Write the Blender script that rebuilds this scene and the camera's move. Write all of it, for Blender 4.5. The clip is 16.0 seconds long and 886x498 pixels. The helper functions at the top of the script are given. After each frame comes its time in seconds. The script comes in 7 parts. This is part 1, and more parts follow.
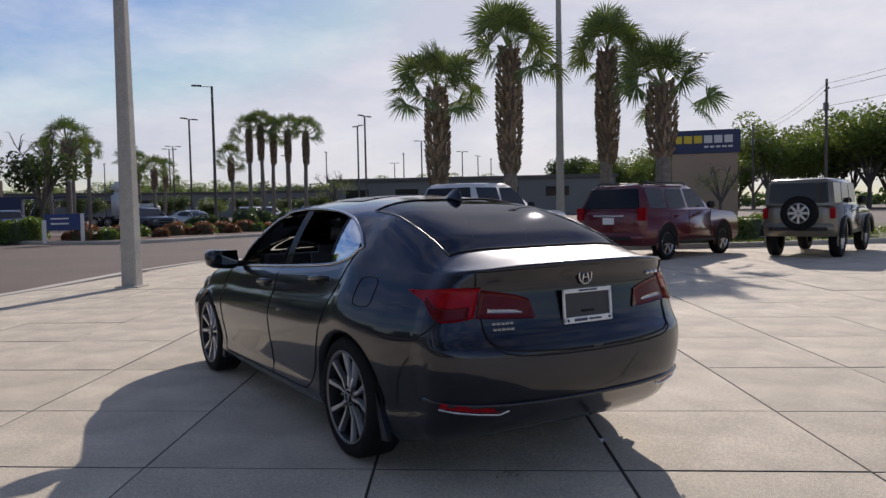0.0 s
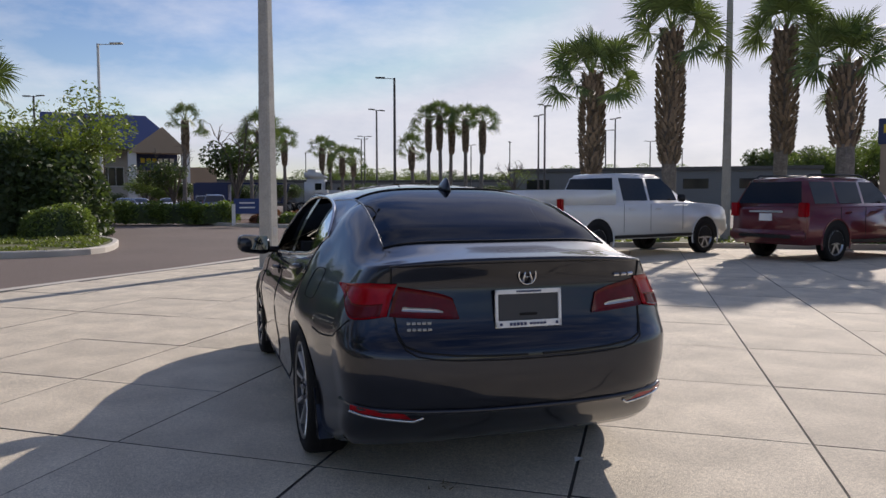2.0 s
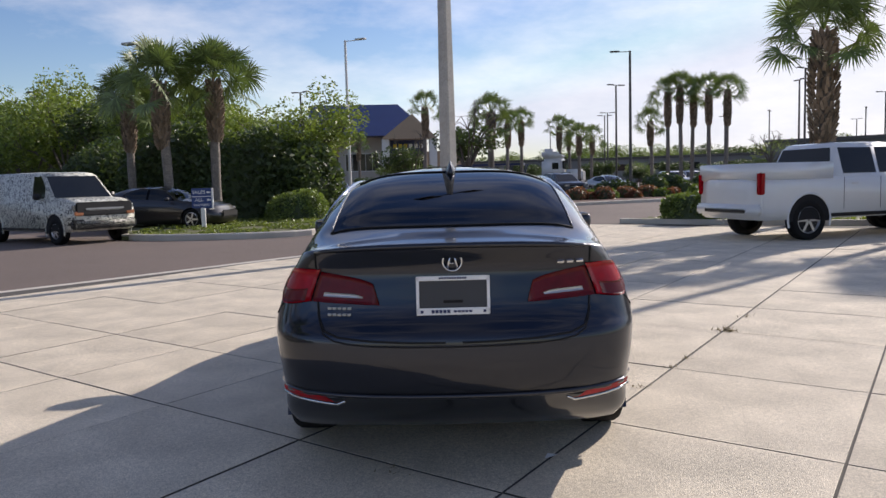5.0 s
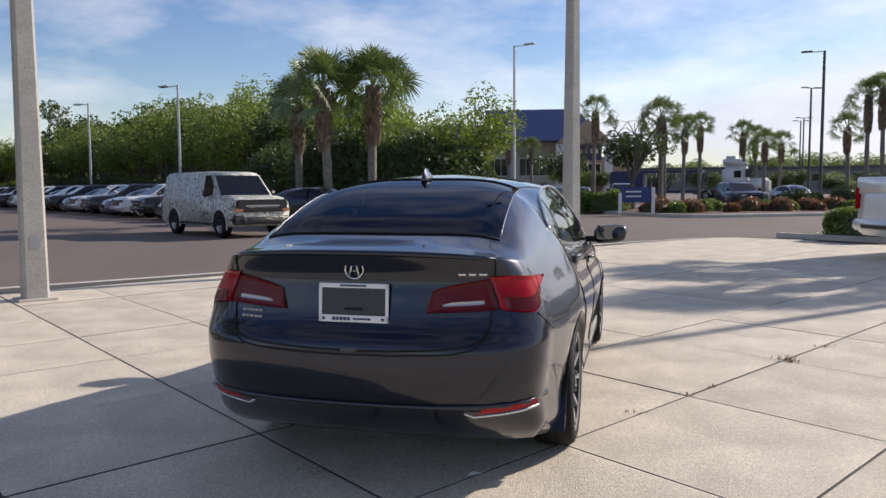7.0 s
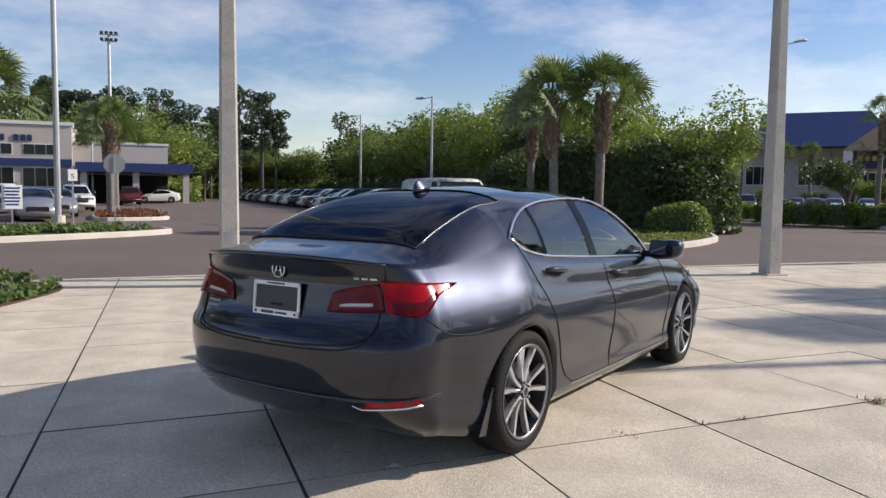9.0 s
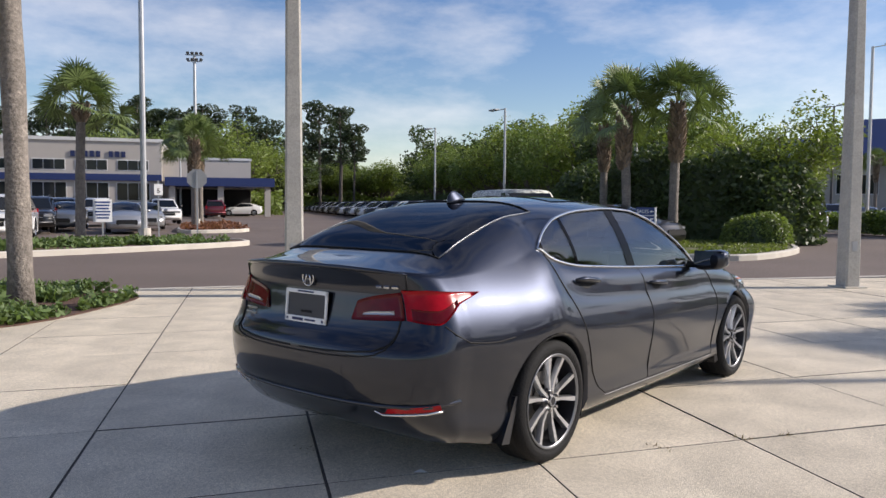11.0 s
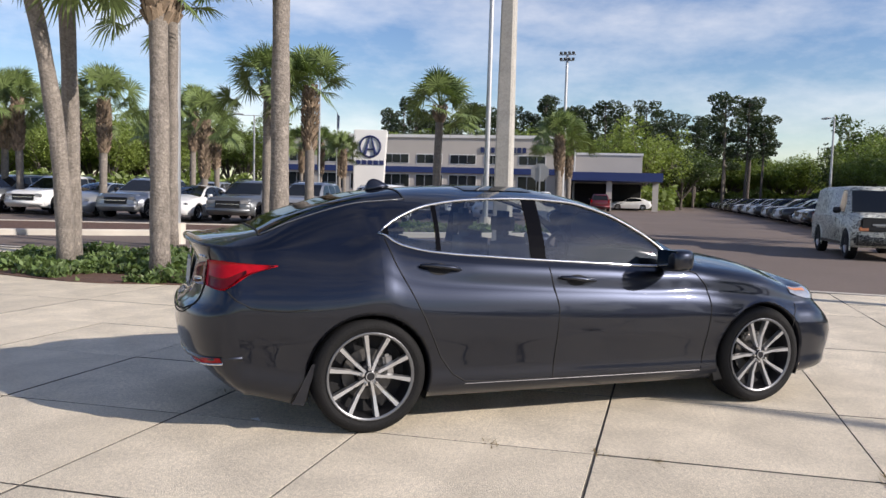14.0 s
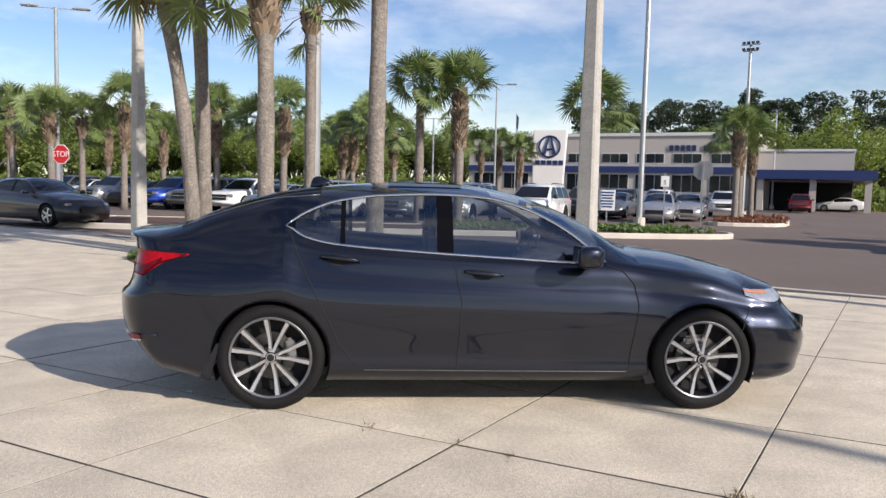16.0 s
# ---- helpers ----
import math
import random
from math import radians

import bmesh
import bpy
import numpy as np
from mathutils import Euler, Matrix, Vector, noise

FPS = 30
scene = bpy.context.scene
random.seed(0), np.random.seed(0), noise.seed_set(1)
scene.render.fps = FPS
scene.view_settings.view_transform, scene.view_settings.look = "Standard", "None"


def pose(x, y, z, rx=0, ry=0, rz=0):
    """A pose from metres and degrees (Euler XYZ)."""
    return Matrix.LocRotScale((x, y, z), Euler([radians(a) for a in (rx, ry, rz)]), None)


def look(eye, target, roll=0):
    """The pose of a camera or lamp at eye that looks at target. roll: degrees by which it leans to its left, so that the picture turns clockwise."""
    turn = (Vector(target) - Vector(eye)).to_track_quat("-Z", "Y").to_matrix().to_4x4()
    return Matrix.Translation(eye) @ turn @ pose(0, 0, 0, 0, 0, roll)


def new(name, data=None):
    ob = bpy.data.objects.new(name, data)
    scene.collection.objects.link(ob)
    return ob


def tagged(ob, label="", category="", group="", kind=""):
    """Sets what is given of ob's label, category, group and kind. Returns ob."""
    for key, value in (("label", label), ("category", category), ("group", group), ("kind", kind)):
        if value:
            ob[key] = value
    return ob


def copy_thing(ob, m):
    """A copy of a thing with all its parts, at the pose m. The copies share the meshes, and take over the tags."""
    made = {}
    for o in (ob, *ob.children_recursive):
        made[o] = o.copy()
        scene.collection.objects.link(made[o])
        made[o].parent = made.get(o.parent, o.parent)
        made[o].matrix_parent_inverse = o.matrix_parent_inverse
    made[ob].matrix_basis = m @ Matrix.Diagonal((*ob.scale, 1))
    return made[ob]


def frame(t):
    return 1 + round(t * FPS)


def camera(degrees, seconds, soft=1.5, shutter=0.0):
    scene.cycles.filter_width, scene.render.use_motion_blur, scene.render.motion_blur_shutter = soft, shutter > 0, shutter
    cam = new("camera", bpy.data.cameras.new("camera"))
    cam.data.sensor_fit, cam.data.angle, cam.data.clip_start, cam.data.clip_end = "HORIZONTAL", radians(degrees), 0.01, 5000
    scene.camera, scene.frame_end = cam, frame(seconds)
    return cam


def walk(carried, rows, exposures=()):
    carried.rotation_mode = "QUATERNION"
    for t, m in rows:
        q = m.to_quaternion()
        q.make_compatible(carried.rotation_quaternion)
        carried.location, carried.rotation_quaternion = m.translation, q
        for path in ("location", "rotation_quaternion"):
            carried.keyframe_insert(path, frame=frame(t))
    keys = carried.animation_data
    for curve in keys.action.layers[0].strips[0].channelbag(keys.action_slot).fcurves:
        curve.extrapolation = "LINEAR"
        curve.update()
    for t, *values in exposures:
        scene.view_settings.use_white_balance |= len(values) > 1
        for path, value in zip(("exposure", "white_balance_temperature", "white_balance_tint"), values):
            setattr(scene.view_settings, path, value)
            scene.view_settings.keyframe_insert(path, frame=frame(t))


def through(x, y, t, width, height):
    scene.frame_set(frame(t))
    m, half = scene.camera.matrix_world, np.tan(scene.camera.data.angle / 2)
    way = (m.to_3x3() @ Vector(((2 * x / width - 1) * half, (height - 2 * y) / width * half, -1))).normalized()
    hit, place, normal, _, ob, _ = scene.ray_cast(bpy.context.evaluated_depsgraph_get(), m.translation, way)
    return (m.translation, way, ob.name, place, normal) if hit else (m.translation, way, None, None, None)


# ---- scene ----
cam = camera(60.0, 16.0)
PATH = [
    (0, (-2.601, -3.816, 1.368), (-1.55, -2.118, 1.257), -1.1),
    (0.5, (-2.577, -3.809, 1.366), (-1.58, -2.08, 1.252), -1.0),
    (1, (-2.366, -3.884, 1.358), (-1.462, -2.104, 1.243), -0.8),
    (1.5, (-1.901, -3.989, 1.356), (-1.133, -2.147, 1.232), -0.6),
    (2, (-1.399, -4.082, 1.354), (-0.789, -2.182, 1.222), -0.1),
    (2.5, (-0.891, -4.184, 1.348), (-0.447, -2.239, 1.202), 0.0),
    (3, (-0.435, -4.237, 1.365), (-0.154, -2.264, 1.198), -0.0),
    (3.5, (-0.159, -4.29, 1.375), (-0.007, -2.304, 1.194), -0.4),
    (6, (0.217, -4.207, 1.35), (0.044, -2.221, 1.183), -1.5),
    (6.5, (0.653, -4.176, 1.35), (0.345, -2.206, 1.194), -1.0),
    (7, (1.183, -4.062, 1.359), (0.694, -2.129, 1.201), -0.3),
    (7.5, (1.733, -3.972, 1.355), (1.047, -2.1, 1.202), 0.2),
    (8, (2.184, -3.832, 1.35), (1.319, -2.035, 1.203), 0.3),
    (8.5, (2.537, -3.705, 1.366), (1.527, -1.985, 1.221), 0.6),
    (9, (2.777, -3.617, 1.391), (1.66, -1.965, 1.247), 0.7),
    (11.5, (3.23, -3.439, 1.386), (1.884, -1.964, 1.274), 0.5),
    (12, (3.623, -3.111, 1.38), (2.174, -1.737, 1.265), 0.8),
    (12.5, (4.054, -2.683, 1.371), (2.482, -1.451, 1.25), 1.1),
    (13, (4.458, -2.185, 1.383), (2.766, -1.126, 1.25), 1.5),
    (13.5, (4.78, -1.635, 1.377), (2.983, -0.77, 1.236), 1.5),
    (14, (5.071, -1.093, 1.393), (3.194, -0.417, 1.247), 1.6),
    (14.5, (5.266, -0.612, 1.385), (3.342, -0.088, 1.236), 1.6),
    (15, (5.454, -0.105, 1.394), (3.495, 0.267, 1.24), 1.6),
    (15.5, (5.548, 0.343, 1.401), (3.571, 0.596, 1.241), 1.5),
    (16, (5.648, 0.634, 1.411), (3.662, 0.811, 1.253), 1.4),
]
walk(cam, [(t, look(eye, target, roll)) for t, eye, target, roll in PATH],
     [(0, -0.34, 6500, 17), (2, -0.23, 6500, 17), (4, 0.0, 6500, 17), (8, 0.12, 6500, 16), (12, 0.18, 6500, 15), (16, 0.25, 6500, 15)])

# ---- world and sun ----
SUN_AZ, SUN_EL = radians(45.0), radians(26.8)
SUN_DIR = Vector((math.cos(SUN_AZ) * math.cos(SUN_EL), math.sin(SUN_AZ) * math.cos(SUN_EL), math.sin(SUN_EL)))
world = bpy.data.worlds.new("sky")
scene.world = world
world.use_nodes = True
wn, wl = world.node_tree.nodes, world.node_tree.links
wn.clear()
w_out = wn.new("ShaderNodeOutputWorld")
w_bg = wn.new("ShaderNodeBackground")
w_sky = wn.new("ShaderNodeTexSky")
w_sky.sky_type = "NISHITA"
w_sky.sun_disc = False
w_sky.sun_elevation = SUN_EL
w_sky.sun_rotation = radians(90) - SUN_AZ
w_sky.air_density, w_sky.dust_density, w_sky.ozone_density = 1.0, 0.35, 1.4
w_bg.inputs["Strength"].default_value = 0.116
# thin broken cloud, by the direction of the sky
w_tc = wn.new("ShaderNodeTexCoord")
w_map = wn.new("ShaderNodeMapping")
w_map.inputs["Scale"].default_value = (1.9, 1.9, 5.2)
w_n1 = wn.new("ShaderNodeTexNoise")
w_n1.inputs["Scale"].default_value, w_n1.inputs["Detail"].default_value, w_n1.inputs["Roughness"].default_value = 2.1, 10, 0.6
w_r1 = wn.new("ShaderNodeValToRGB")
w_r1.color_ramp.elements[0].position, w_r1.color_ramp.elements[1].position = 0.42, 0.70
w_mix = wn.new("ShaderNodeMixRGB")
w_mul = wn.new("ShaderNodeMath")
w_mul.operation = "MULTIPLY"
w_mul.inputs[1].default_value = 0.7
w_cl = wn.new("ShaderNodeMixRGB")
w_cl.blend_type = "ADD"
w_cl.inputs[0].default_value = 1.0
w_cl.inputs[2].default_value = (3.6, 3.5, 3.3, 1)
w_hsv = wn.new("ShaderNodeHueSaturation")
w_hsv.inputs["Saturation"].default_value = 0.45
w_hsv.inputs["Value"].default_value = 0.8
wl.new(w_tc.outputs["Generated"], w_map.inputs["Vector"])
wl.new(w_map.outputs[0], w_n1.inputs["Vector"])
wl.new(w_n1.outputs["Fac"], w_r1.inputs[0])
wl.new(w_r1.outputs["Color"], w_mul.inputs[0])
wl.new(w_mul.outputs[0], w_mix.inputs[0])
w_blue = wn.new("ShaderNodeHueSaturation")
w_blue.inputs["Saturation"].default_value = 1.25
w_blue.inputs["Hue"].default_value = 0.512
w_cap = wn.new("ShaderNodeMixRGB")
w_cap.blend_type = "DARKEN"
w_cap.inputs[0].default_value = 0.9
w_cap.inputs[2].default_value = (6.2, 6.6, 7.4, 1)
wl.new(w_sky.outputs[0], w_blue.inputs["Color"])
wl.new(w_blue.outputs[0], w_cap.inputs[1])
wl.new(w_cap.outputs[0], w_mix.inputs[1])
wl.new(w_cap.outputs[0], w_hsv.inputs["Color"])
wl.new(w_hsv.outputs[0], w_cl.inputs[1])
wl.new(w_cl.outputs[0], w_mix.inputs[2])
wl.new(w_mix.outputs[0], w_bg.inputs["Color"])
wl.new(w_bg.outputs[0], w_out.inputs["Surface"])
sun_data = bpy.data.lights.new("sun", "SUN")
sun_data.energy, sun_data.angle, sun_data.color = 5.0, radians(0.55), (1.0, 0.93, 0.825)
sun_ob = new("sun", sun_data)
sun_ob.matrix_world = look(SUN_DIR * 300, (0, 0, 0))


# ---- materials ----
MATS = {}


def mat(name, color, rough=0.6, metal=0.0, vary=0.15, scale=6.0, bump=0.0, bscale=40.0, fine=0.0, coat=0.0, spec=0.5, rnd=0.0, island=0.0, coords="Object"):
    """A surface with colour varied at two scales, fine relief, and variation from piece to piece."""
    if name in MATS:
        return MATS[name]
    m = bpy.data.materials.new(name)
    m.use_nodes = True
    n, l = m.node_tree.nodes, m.node_tree.links
    b = n["Principled BSDF"]
    b.inputs["Roughness"].default_value, b.inputs["Metallic"].default_value = rough, metal
    b.inputs["Coat Weight"].default_value = coat
    b.inputs["Coat Roughness"].default_value = 0.03
    b.inputs["Specular IOR Level"].default_value = spec
    tc = n.new("ShaderNodeTexCoord")
    out = None
    base = n.new("ShaderNodeRGB")
    base.outputs[0].default_value = (*color, 1)
    out = base.outputs[0]

    def times(fac_socket, lo, hi, socket):
        mr = n.new("ShaderNodeMapRange")
        mr.inputs["To Min"].default_value, mr.inputs["To Max"].default_value = lo, hi
        l.new(fac_socket, mr.inputs["Value"])
        mx = n.new("ShaderNodeMixRGB")
        mx.blend_type = "MULTIPLY"
        mx.inputs[0].default_value = 1
        l.new(socket, mx.inputs[1])
        l.new(mr.outputs[0], mx.inputs[2])
        return mx.outputs[0]

    if vary:
        t1 = n.new("ShaderNodeTexNoise")
        t1.inputs["Scale"].default_value, t1.inputs["Detail"].default_value = scale, 6
        l.new(tc.outputs[coords], t1.inputs["Vector"])
        out = times(t1.outputs["Fac"], 1 - 1.6 * vary, 1 + 1.6 * vary, out)
    if fine:
        t2 = n.new("ShaderNodeTexNoise")
        t2.inputs["Scale"].default_value, t2.inputs["Detail"].default_value = bscale, 3
        l.new(tc.outputs[coords], t2.inputs["Vector"])
        out = times(t2.outputs["Fac"], 1 - 1.8 * fine, 1 + 1.8 * fine, out)
    if rnd:
        oi = n.new("ShaderNodeObjectInfo")
        out = times(oi.outputs["Random"], 1 - rnd, 1 + rnd, out)
    if island:
        gi = n.new("ShaderNodeNewGeometry")
        out = times(gi.outputs["Random Per Island"], 1 - island, 1 + island, out)
    l.new(out, b.inputs["Base Color"])
    if bump:
        t3 = n.new("ShaderNodeTexNoise")
        t3.inputs["Scale"].default_value, t3.inputs["Detail"].default_value = bscale, 5
        l.new(tc.outputs[coords], t3.inputs["Vector"])
        bp = n.new("ShaderNodeBump")
        bp.inputs["Strength"].default_value, bp.inputs["Distance"].default_value = bump, 0.02
        l.new(t3.outputs["Fac"], bp.inputs["Height"])
        l.new(bp.outputs[0], b.inputs["Normal"])
    MATS[name] = m
    return m


def glass_mat(name, tint, share, rough=0.02, face=(0.9, 0.95, 1.0)):
    """Tinted window glass: a clear tint under a mirror-like face."""
    m = bpy.data.materials.new(name)
    m.use_nodes = True
    n, l = m.node_tree.nodes, m.node_tree.links
    n.remove(n["Principled BSDF"])
    o = n["Material Output"]
    tr, gl, mx = n.new("ShaderNodeBsdfTransparent"), n.new("ShaderNodeBsdfGlossy"), n.new("ShaderNodeMixShader")
    tr.inputs["Color"].default_value = (*tint, 1)
    gl.inputs["Roughness"].default_value = rough
    gl.inputs["Color"].default_value = (*face, 1)
    fr = n.new("ShaderNodeFresnel")
    fr.inputs["IOR"].default_value = 1.52
    mr = n.new("ShaderNodeMapRange")
    mr.inputs["To Min"].default_value, mr.inputs["To Max"].default_value = share, 1.0
    l.new(fr.outputs[0], mr.inputs["Value"])
    l.new(mr.outputs[0], mx.inputs[0])
    l.new(tr.outputs[0], mx.inputs[1])
    l.new(gl.outputs[0], mx.inputs[2])
    l.new(mx.outputs[0], o.inputs["Surface"])
    MATS[name] = m
    return m


def leaf_mat(name, color, vary=0.35, through=0.34):
    m = bpy.data.materials.new(name)
    m.use_nodes = True
    n, l = m.node_tree.nodes, m.node_tree.links
    b = n["Principled BSDF"]
    b.inputs["Roughness"].default_value = 0.5
    gi = n.new("ShaderNodeNewGeometry")
    mr = n.new("ShaderNodeMapRange")
    mr.inputs["To Min"].default_value, mr.inputs["To Max"].default_value = 1 - vary, 1 + vary
    mx = n.new("ShaderNodeMixRGB")
    mx.blend_type = "MULTIPLY"
    mx.inputs[0].default_value = 1
    mx.inputs[1].default_value = (*color, 1)
    l.new(gi.outputs["Random Per Island"], mr.inputs["Value"])
    l.new(mr.outputs[0], mx.inputs[2])
    l.new(mx.outputs[0], b.inputs["Base Color"])
    tl = n.new("ShaderNodeBsdfTranslucent")
    br = n.new("ShaderNodeMixRGB")
    br.blend_type = "MULTIPLY"
    br.inputs[0].default_value = 1
    br.inputs[2].default_value = (1.3, 1.35, 0.7, 1)
    l.new(mx.outputs[0], br.inputs[1])
    l.new(br.outputs[0], tl.inputs["Color"])
    ms = n.new("ShaderNodeMixShader")
    ms.inputs[0].default_value = through
    l.new(b.outputs[0], ms.inputs[1])
    l.new(tl.outputs[0], ms.inputs[2])
    l.new(ms.outputs[0], n["Material Output"].inputs["Surface"])
    MATS[name] = m
    return m


PAINT = mat("graphite_paint", (0.018, 0.0215, 0.033), 0.35, 0.92, 0.03, 3, fine=0.06, bscale=900, coat=1.0, spec=0.1)
GAP = mat("line_and_shade_black", (0.004, 0.004, 0.005), 0.8, 0, 0)
CHROME = mat("chrome", (0.62, 0.63, 0.65), 0.2, 1.0, 0.03)
BLACK_PLASTIC = mat("black_plastic", (0.012, 0.012, 0.013), 0.45, 0, 0.1, 30)
RUBBER = mat("tyre_rubber", (0.007, 0.007, 0.0075), 0.75, 0, 0.2, 20, 0.3, 90, spec=0.25)
RIM = mat("machined_alloy", (0.62, 0.63, 0.65), 0.28, 0.9, 0.06, 20)
RIM_LIP = mat("satin_alloy_lip", (0.19, 0.195, 0.205), 0.35, 0.8, 0.06, 20)
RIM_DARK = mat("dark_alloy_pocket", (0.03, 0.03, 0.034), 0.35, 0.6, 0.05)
STEEL = mat("brake_steel", (0.32, 0.31, 0.3), 0.4, 0.9, 0.1)
CABIN = mat("black_cabin_leather", (0.018, 0.017, 0.017), 0.55, 0, 0.1)
GLASS_DARK = glass_mat("dark_tinted_glass", (0.022, 0.023, 0.026), 0.03, 0.03, (0.55, 0.57, 0.61))
GLASS_SIDE = glass_mat("tinted_side_glass", (0.42, 0.46, 0.47), 0.09, 0.02, (0.86, 0.89, 0.92))
GLOSS_BLACK = mat("gloss_black_trim", (0.004, 0.004, 0.005), 0.12, 0, 0.02, spec=0.08)
GLASS_CLEAR = glass_mat("windscreen_glass", (0.6, 0.65, 0.64), 0.05)
LAMP_RED = mat("red_lamp_lens", (0.30, 0.003, 0.008), 0.16, 0, 0.25, 25, coat=0.1, spec=0.2)
LAMP_DARK = mat("dark_red_lamp_lens", (0.10, 0.003, 0.006), 0.14, 0, 0.25, 25, coat=0.1, spec=0.2)
LAMP_CLEAR = mat("clear_lamp_lens", (0.42, 0.43, 0.45), 0.1, 0.5, 0.2, 30, coat=1.0)
LAMP_AMBER = mat("amber_lamp_lens", (0.5, 0.2, 0.1), 0.2, 0, 0.1, coat=0.5)
WHITE = mat("white_plastic", (0.8, 0.8, 0.79), 0.5, 0, 0.04)
CONCRETE = mat("plaza_concrete", (0.635, 0.56, 0.435), 0.85, 0, 0.2, 2.2, 0.4, 150, fine=0.48, rnd=0.07, coords="Object")


def weather(m, rows):
    """Blotches and specks over a surface: rows of (scale, from, to, low, high)."""
    n, l = m.node_tree.nodes, m.node_tree.links
    b = n["Principled BSDF"]
    tc = n.new("ShaderNodeTexCoord")
    out = b.inputs["Base Color"].links[0].from_socket
    for sc, a, c, lo, hi in rows:
        t = n.new("ShaderNodeTexNoise")
        t.inputs["Scale"].default_value, t.inputs["Detail"].default_value, t.inputs["Roughness"].default_value = sc, 6, 0.65
        l.new(tc.outputs["Object"], t.inputs["Vector"])
        mr = n.new("ShaderNodeMapRange")
        for key, val in (("From Min", a), ("From Max", c), ("To Min", lo), ("To Max", hi)):
            mr.inputs[key].default_value = val
        l.new(t.outputs["Fac"], mr.inputs["Value"])
        mx = n.new("ShaderNodeMixRGB")
        mx.blend_type = "MULTIPLY"
        mx.inputs[0].default_value = 1
        l.new(out, mx.inputs[1])
        l.new(mr.outputs[0], mx.inputs[2])
        out = mx.outputs[0]
    l.new(out, b.inputs["Base Color"])


# worn slabs: aggregate specks, small dark spots, broad faint stains
weather(CONCRETE, [(38.0, 0.40, 0.60, 0.90, 1.07), (11.0, 0.28, 0.36, 0.80, 1.0), (1.3, 0.35, 0.65, 0.93, 1.04)])
# dirt of the joint bed, also used as painted shade on slab sides
JOINT = mat("joint_dirt_and_shade", (0.075, 0.068, 0.058), 0.95, 0, 0.3, 8)
KERB = mat("kerb_concrete", (0.55, 0.51, 0.44), 0.85, 0, 0.14, 1.5, 0.3, 60)
ASPHALT = mat("asphalt", (0.155, 0.12, 0.10), 0.9, 0, 0.16, 0.25, 0.5, 60, fine=0.18)
MULCH = mat("mulch", (0.11, 0.06, 0.042), 0.95, 0, 0.35, 9, 0.8, 30, fine=0.3)
GRASS_SOIL = mat("lawn_soil", (0.11, 0.115, 0.045), 0.95, 0, 0.3, 0.8, 0.5, 30, fine=0.25)
EARTH = mat("far_ground", (0.12, 0.12, 0.075), 0.95, 0, 0.3, 0.05)
POLE = mat("concrete_pole", (0.40, 0.385, 0.35), 0.85, 0, 0.16, 5, 0.3, 70, fine=0.12)
GALV = mat("galvanised_steel", (0.42, 0.43, 0.44), 0.45, 0.7, 0.12, 4)
DARKPOLE = mat("dark_painted_steel", (0.09, 0.085, 0.08), 0.5, 0.3, 0.1)
BARK = mat("palm_bark", (0.205, 0.18, 0.155), 0.95, 0, 0.25, 6, 0.9, 25, fine=0.25)
weather(POLE, [(30.0, 0.36, 0.62, 0.88, 1.08), (4.0, 0.30, 0.40, 0.82, 1.0)])
weather(BARK, [(9.0, 0.52, 0.64, 1.0, 1.35), (26.0, 0.38, 0.60, 0.78, 1.12)])
BOOT = mat("palm_boots", (0.24, 0.18, 0.125), 0.95, 0, 0.2, 10, 0.5, 40, island=0.45)
TWIG = mat("tree_bark", (0.13, 0.11, 0.095), 0.95, 0, 0.25, 6, 0.6, 25)
PALM_LEAF = leaf_mat("palm_leaf", (0.135, 0.185, 0.06), through=0.16)
PALM_DRY = leaf_mat("dry_palm_leaf", (0.20, 0.15, 0.07), through=0.14)
LEAF_SPRING = leaf_mat("spring_leaves", (0.19, 0.245, 0.055))
LEAF_MID = leaf_mat("green_leaves", (0.16, 0.215, 0.055))
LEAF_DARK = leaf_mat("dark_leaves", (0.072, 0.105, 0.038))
LEAF_HEDGE = leaf_mat("hedge_leaves", (0.14, 0.20, 0.04))
LEAF_COVER = leaf_mat("groundcover_leaves", (0.13, 0.19, 0.065))
LEAF_RUST = leaf_mat("rust_shrub_leaves", (0.20, 0.085, 0.05))
LEAF_PINE = leaf_mat("pine_needles", (0.05, 0.072, 0.04))
GRASS = leaf_mat("grass_blades", (0.16, 0.20, 0.045))
STUCCO = mat("cream_stucco", (0.50, 0.46, 0.41), 0.9, 0, 0.06, 0.4, 0.2, 20)
STUCCO_TAN = mat("tan_stucco", (0.40, 0.30, 0.21), 0.9, 0, 0.08, 0.4)
WALL_WHITE = mat("white_wall_panel", (0.72, 0.71, 0.68), 0.7, 0, 0.05, 0.5)
BLUE_ROOF = mat("blue_metal_roof", (0.013, 0.032, 0.13), 0.45, 0.2, 0.08, 0.5)
BLUE_BAND = mat("blue_band", (0.02, 0.038, 0.14), 0.5, 0, 0.05)
NAVY = mat("navy_panel", (0.018, 0.028, 0.10), 0.4, 0, 0.06)
YELLOW = mat("yellow_panel", (0.75, 0.55, 0.04), 0.5, 0, 0.03)
PANE = mat("dark_building_glass", (0.012, 0.016, 0.02), 0.08, 0, 0.15, 0.5, spec=0.3)
PANE_CAR = mat("dark_car_glass", (0.008, 0.010, 0.012), 0.06, 0, 0.1, 2, spec=0.4)
SIGN_RED = mat("sign_red", (0.55, 0.015, 0.02), 0.4, 0, 0.03)
SIGN_BLUE = mat("sign_blue", (0.02, 0.05, 0.19), 0.4, 0, 0.05)
SIGN_BACK = mat("sign_back_aluminium", (0.36, 0.36, 0.36), 0.45, 0.7, 0.06)
